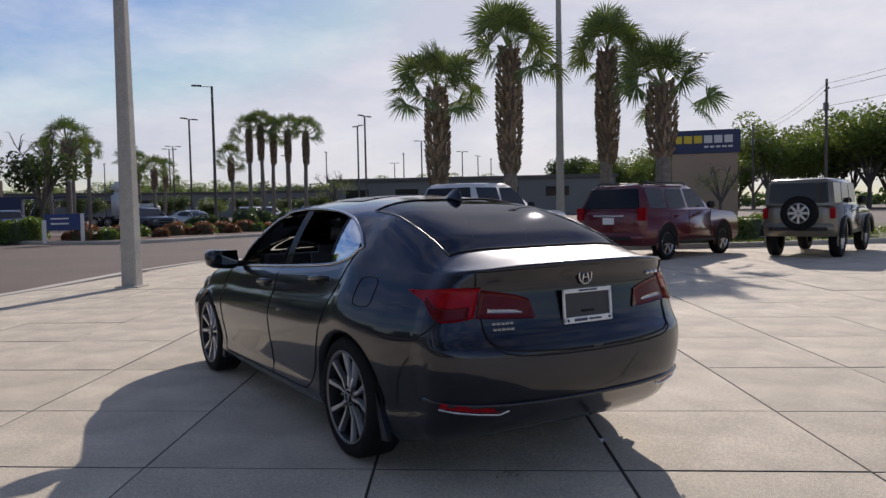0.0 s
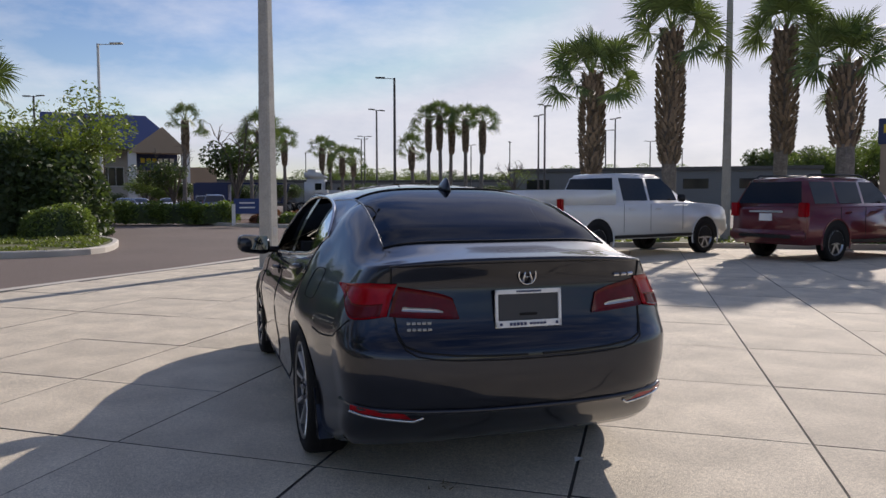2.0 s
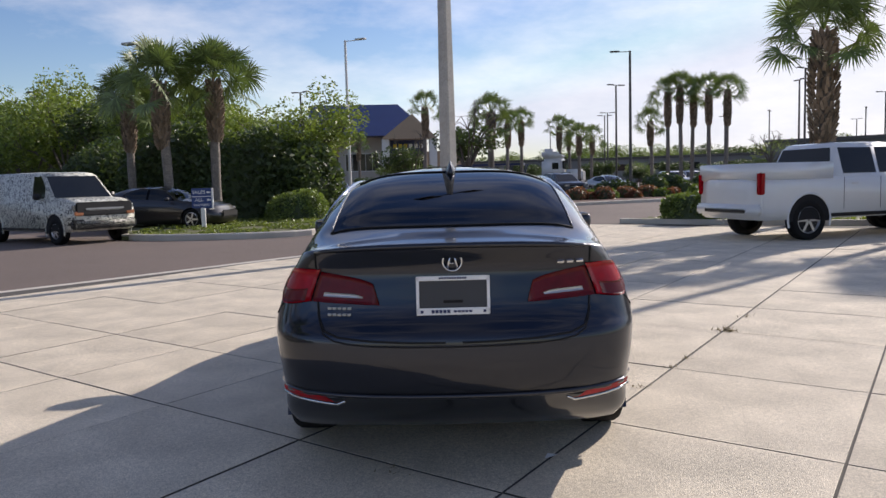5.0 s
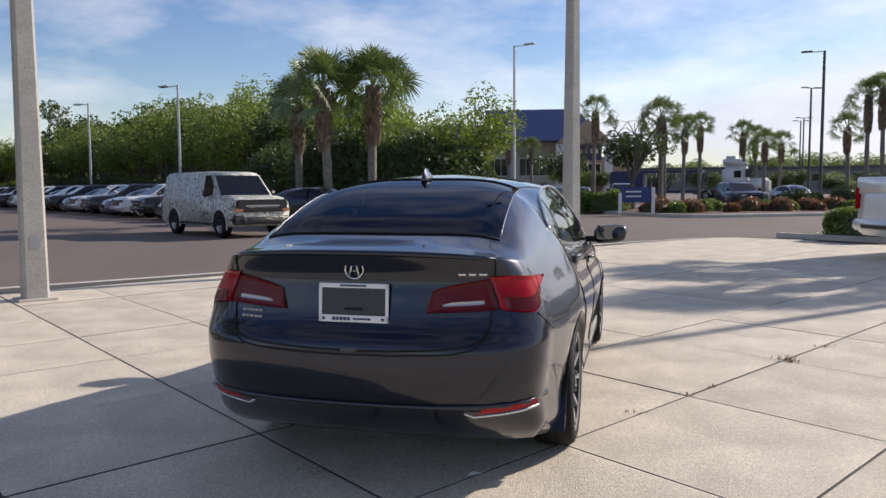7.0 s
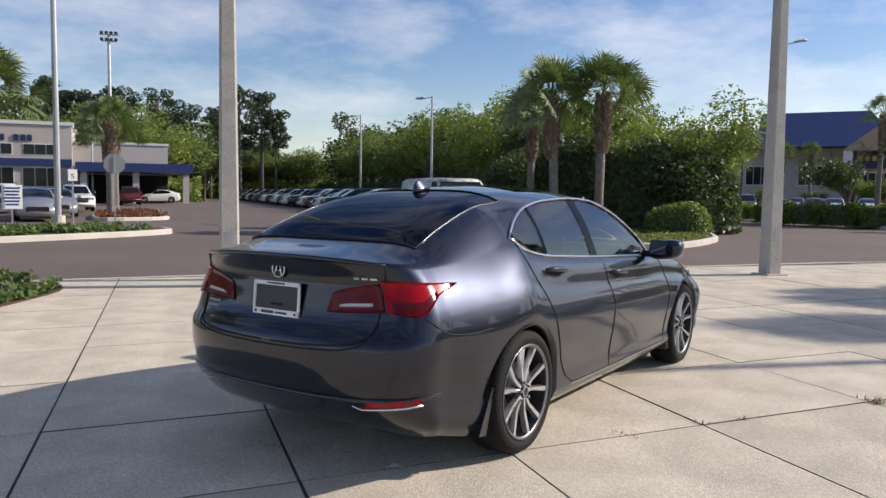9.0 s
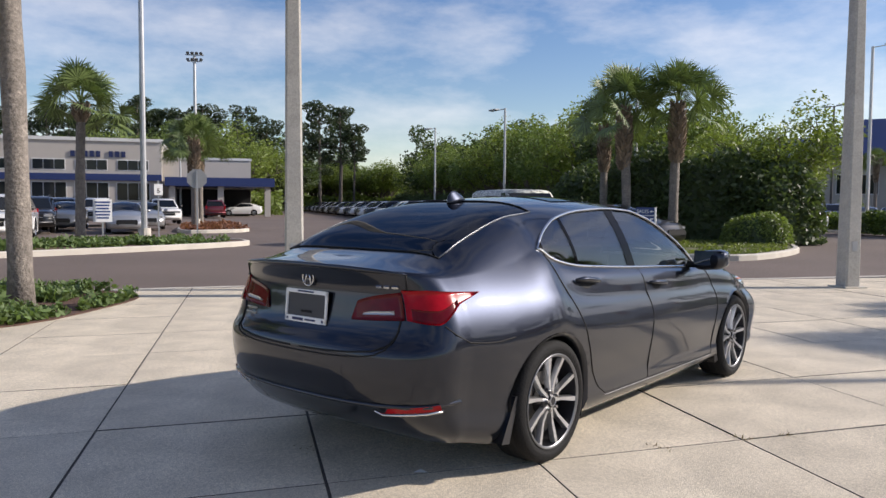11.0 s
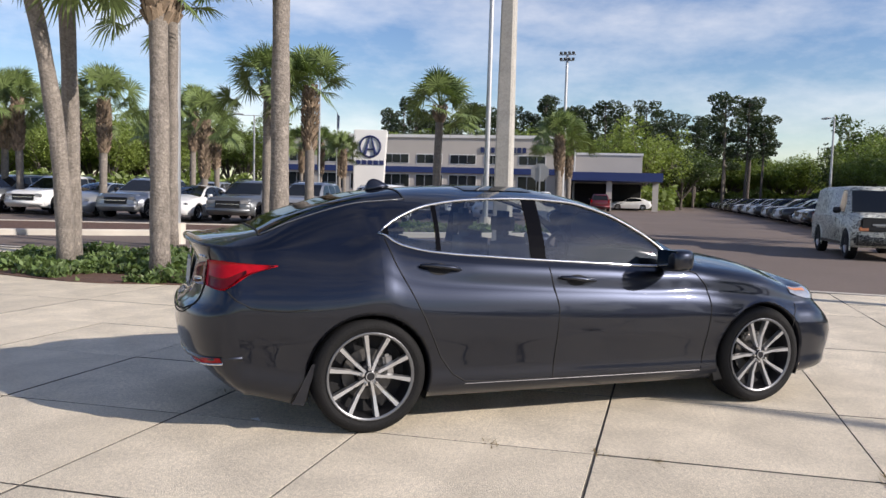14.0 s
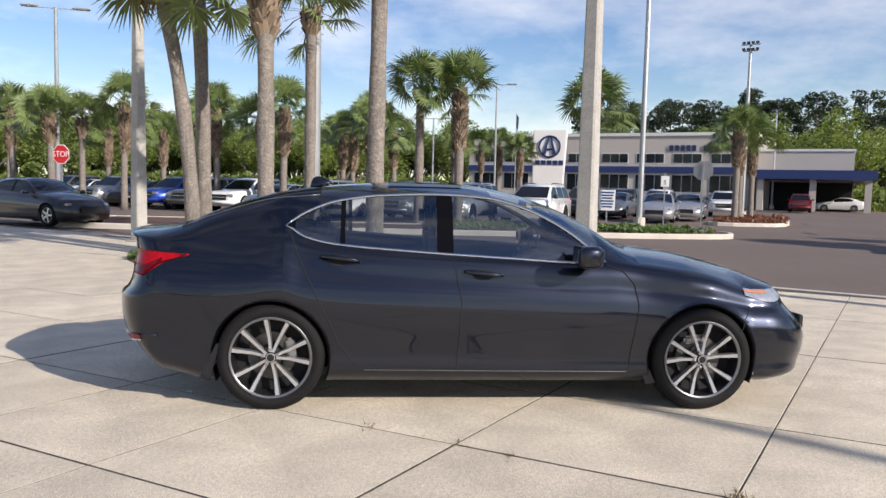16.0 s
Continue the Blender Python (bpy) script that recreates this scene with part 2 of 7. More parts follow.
CARS = {n: mat("paint_" + n, c, 0.35, mt, 0.02, 3, coat=1.0) for n, c, mt in (
    ("white", (0.72, 0.72, 0.71), 0), ("silver", (0.42, 0.43, 0.44), 0.6), ("black", (0.006, 0.006, 0.007), 0.1),
    ("grey", (0.13, 0.14, 0.15), 0.5), ("blue", (0.012, 0.05, 0.32), 0.4), ("red", (0.125, 0.006, 0.012), 0.3), ("tan", (0.22, 0.19, 0.14), 0.2),
    ("navy", (0.015, 0.025, 0.07), 0.3))}


# ---- building helpers ----
def mesh_ob(name, verts, faces, material, smooth=False):
    me = bpy.data.meshes.new(name)
    me.from_pydata([tuple(v) for v in verts], [], faces)
    me.materials.append(material)
    if smooth:
        me.polygons.foreach_set("use_smooth", [True] * len(me.polygons))
    me.update()
    return new(name, me)


def child(name, verts, faces, material, parent, label="", smooth=False):
    ob = mesh_ob(name, verts, faces, material, smooth)
    ob.parent = parent
    return tagged(ob, label)


def part(name, bm, material, parent, label="", smooth=False):
    me = bpy.data.meshes.new(name)
    bm.to_mesh(me)
    bm.free()
    me.materials.append(material)
    if smooth:
        me.polygons.foreach_set("use_smooth", [True] * len(me.polygons))
    ob = new(name, me)
    ob.parent = parent
    return tagged(ob, label)


def thing(name, m, label, category, group="", kind=""):
    ob = new(name)
    ob.matrix_basis = m
    return tagged(ob, label, category, group, kind)


def box_bm(size, at=(0, 0, 0), bevel=0.0, bm=None):
    own = bmesh.new()
    bmesh.ops.create_cube(own, size=1.0)
    bmesh.ops.scale(own, vec=size, verts=own.verts)
    if bevel:
        bmesh.ops.bevel(own, geom=own.edges[:], offset=bevel, segments=2, affect="EDGES", clamp_overlap=True)
    bmesh.ops.translate(own, vec=at, verts=own.verts)
    if bm is None:
        return own
    me = bpy.data.meshes.new("scratch")
    own.to_mesh(me)
    own.free()
    bm.from_mesh(me)
    bpy.data.meshes.remove(me)
    return bm


def tube(points, radius, sides=6, closed=False):
    """Vertices and faces of a round bar along points; radius may be one number or one for each point."""
    pts = [Vector(p) for p in points]
    n = len(pts)
    rad = radius if isinstance(radius, (list, tuple)) else [radius] * n
    verts, faces = [], []
    up = Vector((0.13, 0.21, 0.97))
    for i, p in enumerate(pts):
        a = pts[(i - 1) % n] if closed or i else p
        b = pts[(i + 1) % n] if closed or i < n - 1 else p
        d = (b - a).normalized() if (b - a).length > 1e-9 else Vector((0, 0, 1))
        s = d.cross(up)
        s = s.normalized() if s.length > 1e-4 else Vector((1, 0, 0))
        q = s.cross(d)
        for k in range(sides):
            g = 2 * math.pi * k / sides
            verts.append(p + rad[i] * (math.cos(g) * s + math.sin(g) * q))
    for i in range(n if closed else n - 1):
        j = (i + 1) % n
        for k in range(sides):
            faces.append((i * sides + k, i * sides + (k + 1) % sides, j * sides + (k + 1) % sides, j * sides + k))
    if not closed:
        faces.append(tuple(range(sides))[::-1])
        faces.append(tuple((n - 1) * sides + k for k in range(sides)))
    return verts, faces


def lathe(profile, steps=32, axis="x"):
    """Vertices and faces of a ring turned about the x or z axis; profile: (along, radius)."""
    verts, faces = [], []
    n = len(profile)
    for k in range(steps):
        g = 2 * math.pi * k / steps
        for a, r in profile:
            verts.append((a, r * math.cos(g), r * math.sin(g)) if axis == "x" else (r * math.cos(g), r * math.sin(g), a))
    for k in range(steps):
        j = (k + 1) % steps
        for i in range(n - 1):
            faces.append((k * n + i, k * n + i + 1, j * n + i + 1, j * n + i))
    return verts, faces


def merge(*sets):
    verts, faces = [], []
    for v, f in sets:
        o = len(verts)
        verts += list(v)
        faces += [tuple(i + o for i in face) for face in f]
    return verts, faces


def prism(poly, z0, z1):
    n = len(poly)
    verts = [(x, y, z0) for x, y in poly] + [(x, y, z1) for x, y in poly]
    faces = [tuple(range(n, 2 * n))] + [(i, (i + 1) % n, n + (i + 1) % n, n + i) for i in range(n)]
    return verts, faces


def curve_fn(table):
    """A smooth curve through (t, value) rows, with no overshoot."""
    t = np.array([r[0] for r in table], float)
    v = np.array([r[1] for r in table], float)
    d = np.diff(v) / np.diff(t)
    m = np.zeros(len(t))
    m[0], m[-1] = d[0], d[-1]
    for i in range(1, len(t) - 1):
        m[i] = 0 if d[i - 1] * d[i] <= 0 else 2 * d[i - 1] * d[i] / (d[i - 1] + d[i])

    def value(x):
        x = min(max(x, t[0]), t[-1])
        i = min(int(np.searchsorted(t, x, side="right")) - 1, len(t) - 2)
        h = t[i + 1] - t[i]
        s = (x - t[i]) / h
        return float((2 * s**3 - 3 * s**2 + 1) * v[i] + (s**3 - 2 * s**2 + s) * h * m[i] + (3 * s**2 - 2 * s**3) * v[i + 1] + (s**3 - s**2) * h * m[i + 1])

    return value


# ---- vehicles ----
class Shell:
    """A car body as a smooth surface: bumper to bumper round the plan, sill to belt up the side, then glass and roof."""

    def __init__(self, d):
        self.d = d
        self.zb, self.xb = curve_fn([(y, z) for y, z, x in d["belt"]]), curve_fn([(y, x) for y, z, x in d["belt"]])
        self.zr, self.xr = curve_fn([(y, z) for y, z, x in d["rail"]]), curve_fn([(y, x) for y, z, x in d["rail"]])
        self.zc = curve_fn(d["top"])
        self.w = curve_fn(d["taper"])
        lv = d["levels"]
        self.X, self.R, self.F = (curve_fn([(r[0], r[k]) for r in lv]) for k in (1, 2, 3))
        self.y0, self.y1 = d["corners"]
        self.dlo = (d["rail"][0][0], d["rail"][-1][0])
        self.z0, self.n = d["z0"], d.get("n", 3.2)
        self.shoulder = curve_fn(d["shoulder"])
        self.bow = curve_fn(d["bow"]) if "bow" in d else (lambda y: 2.1)

    def s_of(self, y):
        return 0.2 + 0.6 * (y - self.y0) / (self.y1 - self.y0)

    def base(self, y, q=0.0):
        return self.z0 + self.d.get("tuck", 0.0) * max(0.0, min(1.0, (self.y0 + 0.22 - y) / 0.26)) - 0.025 * q

    def side_x(self, y, f):
        k = self.d.get("waist", 0.68)
        if f <= k:
            return self.X(f) * self.w(y)
        h = (f - k) / (1 - k)
        a, b = self.X(k) * self.w(y), self.xb(y)
        # the crease fades out along the rear wing
        w = min(1.0, max(0.0, (y + 0.1) / 0.75))
        return a + (b - a) * (w * self.shoulder(h) + (1 - w) * h ** 1.5)

    def at(self, s, f):
        if 0.2 <= s <= 0.8:
            y = self.y0 + (self.y1 - self.y0) * (s - 0.2) / 0.6
            b = self.base(y)
            return Vector((self.side_x(y, f), y, b + f * (self.zb(y) - b)))
        rear = s < 0.2
        a = (0.2 - s) / 0.2 if rear else (s - 0.8) / 0.2
        y0, end = (self.y0, self.R(f)) if rear else (self.y1, self.F(f))
        top_end = self.R(1) if rear else self.F(1)
        c, q = max(0.0, math.cos(a * math.pi / 2)) ** (2 / self.n), math.sin(a * math.pi / 2) ** (2 / self.n)
        zb = self.zb(y0) + (self.zc(top_end) - self.zb(y0)) * (q ** 2)
        b = self.base(y0 + (end - y0) * q, q) if rear else self.z0
        return Vector((self.side_x(y0, f) * c, y0 + (end - y0) * q, b + f * (zb - b)))

    def out(self, s, f, lift=0.0):
        """A point of the side, lifted outwards."""
        e = 1e-3
        p = self.at(s, f)
        if not lift:
            return p
        t1 = self.at(min(s + e, 1), f) - self.at(max(s - e, 0), f)
        t2 = self.at(s, min(f + 0.01, 1)) - self.at(s, max(f - 0.01, 0))
        nrm = t1.cross(t2)
        nrm = nrm.normalized() if nrm.length > 1e-9 else Vector((1, 0, 0))
        if nrm.dot(Vector((p.x, p.y - 1.35, 0))) < 0:
            nrm = -nrm
        return p + nrm * lift

    def side(self, y, z, lift=0.0):
        s = self.s_of(y)
        b = self.base(y)
        return self.out(s, (z - b) / (self.zb(y) - b), lift)

    def level(self, s, z):
        """The share of the way from sill to belt at which the body has that height."""
        b, t = self.at(s, 0).z, self.at(s, 1).z
        return (z - b) / (t - b)

    def rail(self, s):
        p = self.at(s, 1)
        if 0.2 <= s <= 0.8 and self.dlo[0] <= p.y <= self.dlo[1]:
            return Vector((self.xr(p.y), p.y, self.zr(p.y)))
        return p

    def top(self, s, w, lift=0.0):
        r = self.rail(s)
        return Vector((r.x * (1 - w), r.y, r.z + (self.zc(r.y) - r.z) * (1 - (1 - w) ** self.bow(r.y)) + lift))

    def pane(self, y, h):
        """A point of the side glass, h from the belt to the rail, slightly bowed."""
        b = self.at(self.s_of(y), 1)
        r = Vector((self.xr(y), y, self.zr(y)))
        p = b.lerp(r, h)
        p.x += 0.02 * math.sin(math.pi * h) * min(1, (r.z - b.z) * 4)
        return p


def flip(verts):
    return [(-v[0], v[1], v[2]) for v in verts]


def both(v, f):
    return merge((v, f), (flip(v), [tuple(reversed(q)) for q in f]))


def build_body(sh, root, paint, ny=64, nf=18, nc=10, nw=8, hubs=(), arch=0.38, windows=(), rear_glass=None, wind=None, glass=None, lowered=()):
    """The painted body and its panes. windows: (name, y0, y1) along the belt; rear_glass, wind: (y0, x0, y1, x1)."""
    d = sh.d
    glass = glass or GLASS_SIDE
    ys = sorted(set([round(y, 4) for y in np.linspace(sh.y0, sh.y1, ny)] + [y for w in windows for y in w[1:3]] + [g[k] for g in (rear_glass, wind) if g for k in (0, 2)] + list(sh.dlo)))
    ys = [y for y in ys if sh.y0 <= y <= sh.y1]
    ss = [0.2 * k / nc for k in range(nc)] + [sh.s_of(y) for y in ys] + [0.8 + 0.2 * k / nc for k in range(1, nc + 1)]
    fs = [k / nf for k in range(nf + 1)]
    verts, faces = [], []
    grid = []
    for s in ss:
        col = []
        for f in fs:
            p = sh.at(s, f)
            col.append(len(verts))
            verts.append(p)
        grid.append(col)
    # wheel arches
    inside = set()
    for hy, hz in hubs:
        for i, p in enumerate(verts):
            dy, dz = p.y - hy, p.z - hz
            r = math.hypot(dy, dz)
            if p.x > 0.4 and r < arch:
                inside.add(i)
    quads = []
    for a in range(len(ss) - 1):
        for b in range(len(fs) - 1):
            q = (grid[a][b], grid[a + 1][b], grid[a + 1][b + 1], grid[a][b + 1])
            if not all(i in inside for i in q):
                quads.append(q)
    used = {i for q in quads for i in q}
    for i in inside & used:
        p = verts[i]
        hy, hz = min(hubs, key=lambda h: abs(h[0] - p.y))
        dy, dz = p.y - hy, max(p.z - hz, -0.2)
        r = max(math.hypot(dy, dz), 1e-6)
        verts[i] = Vector((p.x, hy + dy * arch / r, max(hz + dz * arch / r, d["z0"])))
    faces += quads
    # arch lip, turned in
    for hy, hz in hubs:
        ring = []
        for k in range(25):
            g = radians(-18 + 216 * k / 24)
            y, z = hy + arch * math.cos(g), hz + arch * math.sin(g)
            if z < d["z0"] + 0.01:
                z = d["z0"] + 0.01
            p = sh.side(min(max(y, sh.y0), sh.y1), min(z, sh.zb(y) - 0.02))
            ring.append((p.x + 0.004, y, z))
        lv, lf = [], []
        for x, y, z in ring:
            lv += [(x, y, z), (x - 0.012, y + (hy - y) * 0.045, z + (hz - z) * 0.045), (x - 0.14, y + (hy - y) * 0.04, z + (hz - z) * 0.04)]
        for k in range(24):
            for c in range(2):
                lf.append((3 * k + c, 3 * k + c + 1, 3 * k + 4 + c, 3 * k + 3 + c))
        child("arch_lip", lv, lf, paint, root, smooth=True)
        child("arch_lip", flip(lv), [tuple(reversed(q)) for q in lf], paint, root, smooth=True)
    # roof, bonnet and boot, with glass left out
    glass_sets = {}
    top_idx = []
    for s in ss:
        r = sh.rail(s)
        we = 0.18
        for g in (rear_glass, wind):
            if g and g[0] - 1e-6 <= r.y <= g[2] + 1e-6 and 0.2 <= s <= 0.8:
                xe = g[1] + (g[3] - g[1]) * (r.y - g[0]) / (g[2] - g[0])
                we = max(0.02, 1 - xe / max(r.x, 1e-6))
        ws = [we * k / 3 for k in range(3)] + [we + (1 - we) * k / nw for k in range(nw + 1)]
        col = []
        for w in ws:
            col.append(len(verts))
            verts.append(sh.top(s, w))
        top_idx.append(col)
    for a in range(len(ss) - 1):
        ym = (sh.rail(ss[a]).y + sh.rail(ss[a + 1]).y) / 2
        for b in range(len(top_idx[0]) - 1):
            q = (top_idx[a][b], top_idx[a + 1][b], top_idx[a + 1][b + 1], top_idx[a][b + 1])
            hit = None
            if b >= 3:
                for nm, g in (("rear_window", rear_glass), ("windscreen", wind)):
                    if g and g[0] < ym < g[2]:
                        hit = nm
            if hit:
                glass_sets.setdefault(hit, []).append(q)
            else:
                faces.append(q)
    # side glass and pillars
    pillar, panes = [], {}
    pv = []
    pidx = {}
    for y in ys:
        if sh.dlo[0] - 1e-6 <= y <= sh.dlo[1] + 1e-6:
            pidx[y] = []
            for k in range(6):
                pidx[y].append(len(pv))
                pv.append(sh.pane(y, k / 5))
    keys = sorted(pidx)
    for y0, y1 in zip(keys, keys[1:]):
        ym = (y0 + y1) / 2
        nm = next((w[0] + "|" + str(w[1]) for w in windows if w[1] < ym < w[2]), None)
        for k in range(5):
            q = (pidx[y0][k], pidx[y1][k], pidx[y1][k + 1], pidx[y0][k + 1])
            (panes.setdefault(nm, []) if nm else pillar).append(q)
    bv, bf = both(verts, faces)
    body = child("body", bv, bf, paint, root, smooth=True)
    bm = bmesh.new()
    bm.from_mesh(body.data)
    bmesh.ops.remove_doubles(bm, verts=bm.verts, dist=0.0004)
    bmesh.ops.delete(bm, geom=[v for v in bm.verts if not v.link_faces], context="VERTS")
    bmesh.ops.recalc_face_normals(bm, faces=bm.faces)
    bm.to_mesh(body.data)
    bm.free()
    groups = {}
    for q in pillar:
        ym = sum(pv[i].y for i in q) / 4
        groups.setdefault(sum(1 for w in windows if w[1] < ym), []).append(q)
    for qs in groups.values():
        keep = sorted({i for q in qs for i in q})
        re = {i: k for k, i in enumerate(keep)}
        for sd in (1, -1):
            child("door_pillar", [(sd * pv[i].x, pv[i].y, pv[i].z) for i in keep], [tuple(re[i] for i in q) for q in qs], GLOSS_BLACK, root, "gloss black door pillar")
    for nm, qs in panes.items():
        for side in (1, -1):
            if side == -1 and nm.split("|")[0] in lowered:
                continue
            v = [(side * (p[0] - 0.003), p[1], p[2]) for p in pv]
            keep = sorted({i for q in qs for i in q})
            re = {i: k for k, i in enumerate(keep)}
            child(nm.split("|")[0], [v[i] for i in keep], [tuple(re[i] for i in q) for q in qs], glass, root, "tinted side window" if side == 1 else "", True)
    for nm, qs in glass_sets.items():
        keep = sorted({i for q in qs for i in q})
        re = {i: k for k, i in enumerate(keep)}
        v, f = both([verts[i] for i in keep], [tuple(re[i] for i in q) for q in qs])
        child(nm, v, f, GLASS_DARK if nm == "rear_window" else GLASS_CLEAR, root, "dark tinted rear window" if nm == "rear_window" else "", True)
    # underside
    xs = sh.X(0) * 0.97
    bm = box_bm((2 * xs - 0.55, sh.y1 - sh.y0 - 0.2, 0.06), (0, (sh.y0 + sh.y1) / 2 + 0.2, d["z0"] + 0.08))
    box_bm((2 * xs - 0.04, max(0.3, hubs[1][0] - hubs[0][0] - 2 * arch - 0.06) if len(hubs) > 1 else 1, 0.05), (0, (sh.y0 + sh.y1) / 2 + 0.05, d["z0"] + 0.05), bm=bm)
    part("underbody", bm, BLACK_PLASTIC, root)
    return body


def wheel_well(root, hy, hz, r, x0, x1):
    v, f = [], []
    for k in range(15):
        g = radians(-25 + 230 * k / 14)
        for x in (x0, x1):
            v += [(x, hy + r * math.cos(g), hz + r * math.sin(g))]
    f = [(2 * k, 2 * k + 1, 2 * k + 3, 2 * k + 2) for k in range(14)]
    o = len(v)
    v.append((x0, hy, hz))
    f += [(o, 2 * k, 2 * k + 2) for k in range(14)]
    return v, f


def wheel(root, m, R=0.335, rim=0.235, width=0.225, spokes=10, detail=True, dark=True):
    """One wheel, its outer face at local x = 0, turned about x."""
    hub = new("wheel")
    hub.parent = root
    hub.matrix_basis = m
    w = width
    prof = [(-w * 0.96, rim * 0.98), (-w, rim + 0.02), (-w * 0.98, R * 0.93), (-w * 0.88, R * 0.995), (-w * 0.5, R), (-w * 0.16, R * 0.995), (-0.012, R * 0.955), (0.0, R * 0.86), (-0.004, rim + 0.022), (-0.012, rim)]
    v, f = lathe(prof, 44 if detail else 20)
    tyre = child("tyre", v, f, RUBBER, hub, smooth=True)
    if detail:
        gv, gf = [], []
        for off in (0.30, 0.5, 0.70):
            a, b = lathe([(-w * off - 0.006, R + 0.0005), (-w * off + 0.006, R + 0.0005)], 44)
            gv, gf = merge((gv, gf), (a, b))
        child("tread_groove", gv, gf, GAP, tyre)
    rp = [(-0.012, rim), (-0.006, rim + 0.004), (-0.004, rim - 0.004), (-0.012, rim - 0.014), (-0.10, rim - 0.03), (-0.13, rim - 0.03)]
    v, f = lathe(rp[:4], 44 if detail else 18)
    child("rim", v, f, RIM_LIP if detail else RIM, hub, smooth=True)
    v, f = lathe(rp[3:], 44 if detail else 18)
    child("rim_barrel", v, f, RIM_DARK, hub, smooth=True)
    # flat dark disc: its colour stands in for the shade behind the spokes
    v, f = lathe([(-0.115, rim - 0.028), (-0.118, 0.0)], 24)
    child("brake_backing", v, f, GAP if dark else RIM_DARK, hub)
    if detail:
        v, f = lathe([(-0.098, 0.150), (-0.094, 0.150), (-0.094, 0.08)], 32)
        # disc colour kept low so the openings between spokes stay dark
        child("brake_disc", v, f, mat("dark_brake_disc", (0.10, 0.095, 0.09), 0.5, 0.7, 0.1), hub)
    sv, sf = [], []
    for k in range(spokes):
        a = 2 * math.pi * (k + 0.5) / spokes
        off = 0.10 * (1 if k % 2 else -1) * (1 if spokes == 10 else 0)
        for (t0, t1) in ((0.0, 1.0),):
            p = []
            for r, wd, x in ((0.030, 0.0085, -0.024), (0.12, 0.0085, -0.030), (rim - 0.008, 0.0125, -0.012)):
                g = a + off * (1 - r / rim) * 0.9 + off * 0.25
                c, s = math.cos(g), math.sin(g)
                for sd in (-1, 1):
                    p.append((x, r * c - sd * wd * s, r * s + sd * wd * c))
                    p.append((x - 0.028, r * c - sd * wd * 1.5 * s, r * s + sd * wd * 1.5 * c))
            q = []
            for b in (0, 4):
                q += [(b, b + 2, b + 6, b + 4), (b, b + 4, b + 5, b + 1), (b + 2, b + 3, b + 7, b + 6)]
            sv, sf = merge((sv, sf), (p, q))
            face = [v2 for i, v2 in enumerate(p) if i % 2 == 0]
    child("spoke_star", sv, sf, RIM, hub, "machined alloy spokes")
    v, f = lathe([(-0.045, 0.072), (-0.034, 0.066), (-0.030, 0.036), (-0.016, 0.033), (-0.012, 0.026), (-0.012, 0.0)], 24)
    cap = child("hub_cap", v, f, RIM_DARK if detail else RIM, hub, "dark hub cap")
    if detail:
        child("cap_ring", *lathe([(-0.017, 0.030), (-0.0105, 0.028), (-0.0105, 0.024), (-0.013, 0.023)], 24), RIM, cap)
        box = box_bm((0.05, 0.055, 0.15), (-0.085, 0.125, 0.02), 0.015)
        part("brake_caliper", box, STEEL, hub, "grey brake caliper")
    if detail:
        for k in range(5):
            g = 2 * math.pi * k / 5 + 0.3
            a, b = lathe([(-0.03, 0.009), (-0.008, 0.009), (-0.006, 0.0)], 6)
            child("wheel_nut", [(x, y + 0.05 * math.cos(g), z + 0.05 * math.sin(g)) for x, y, z in a], b, STEEL, hub)
    return hub


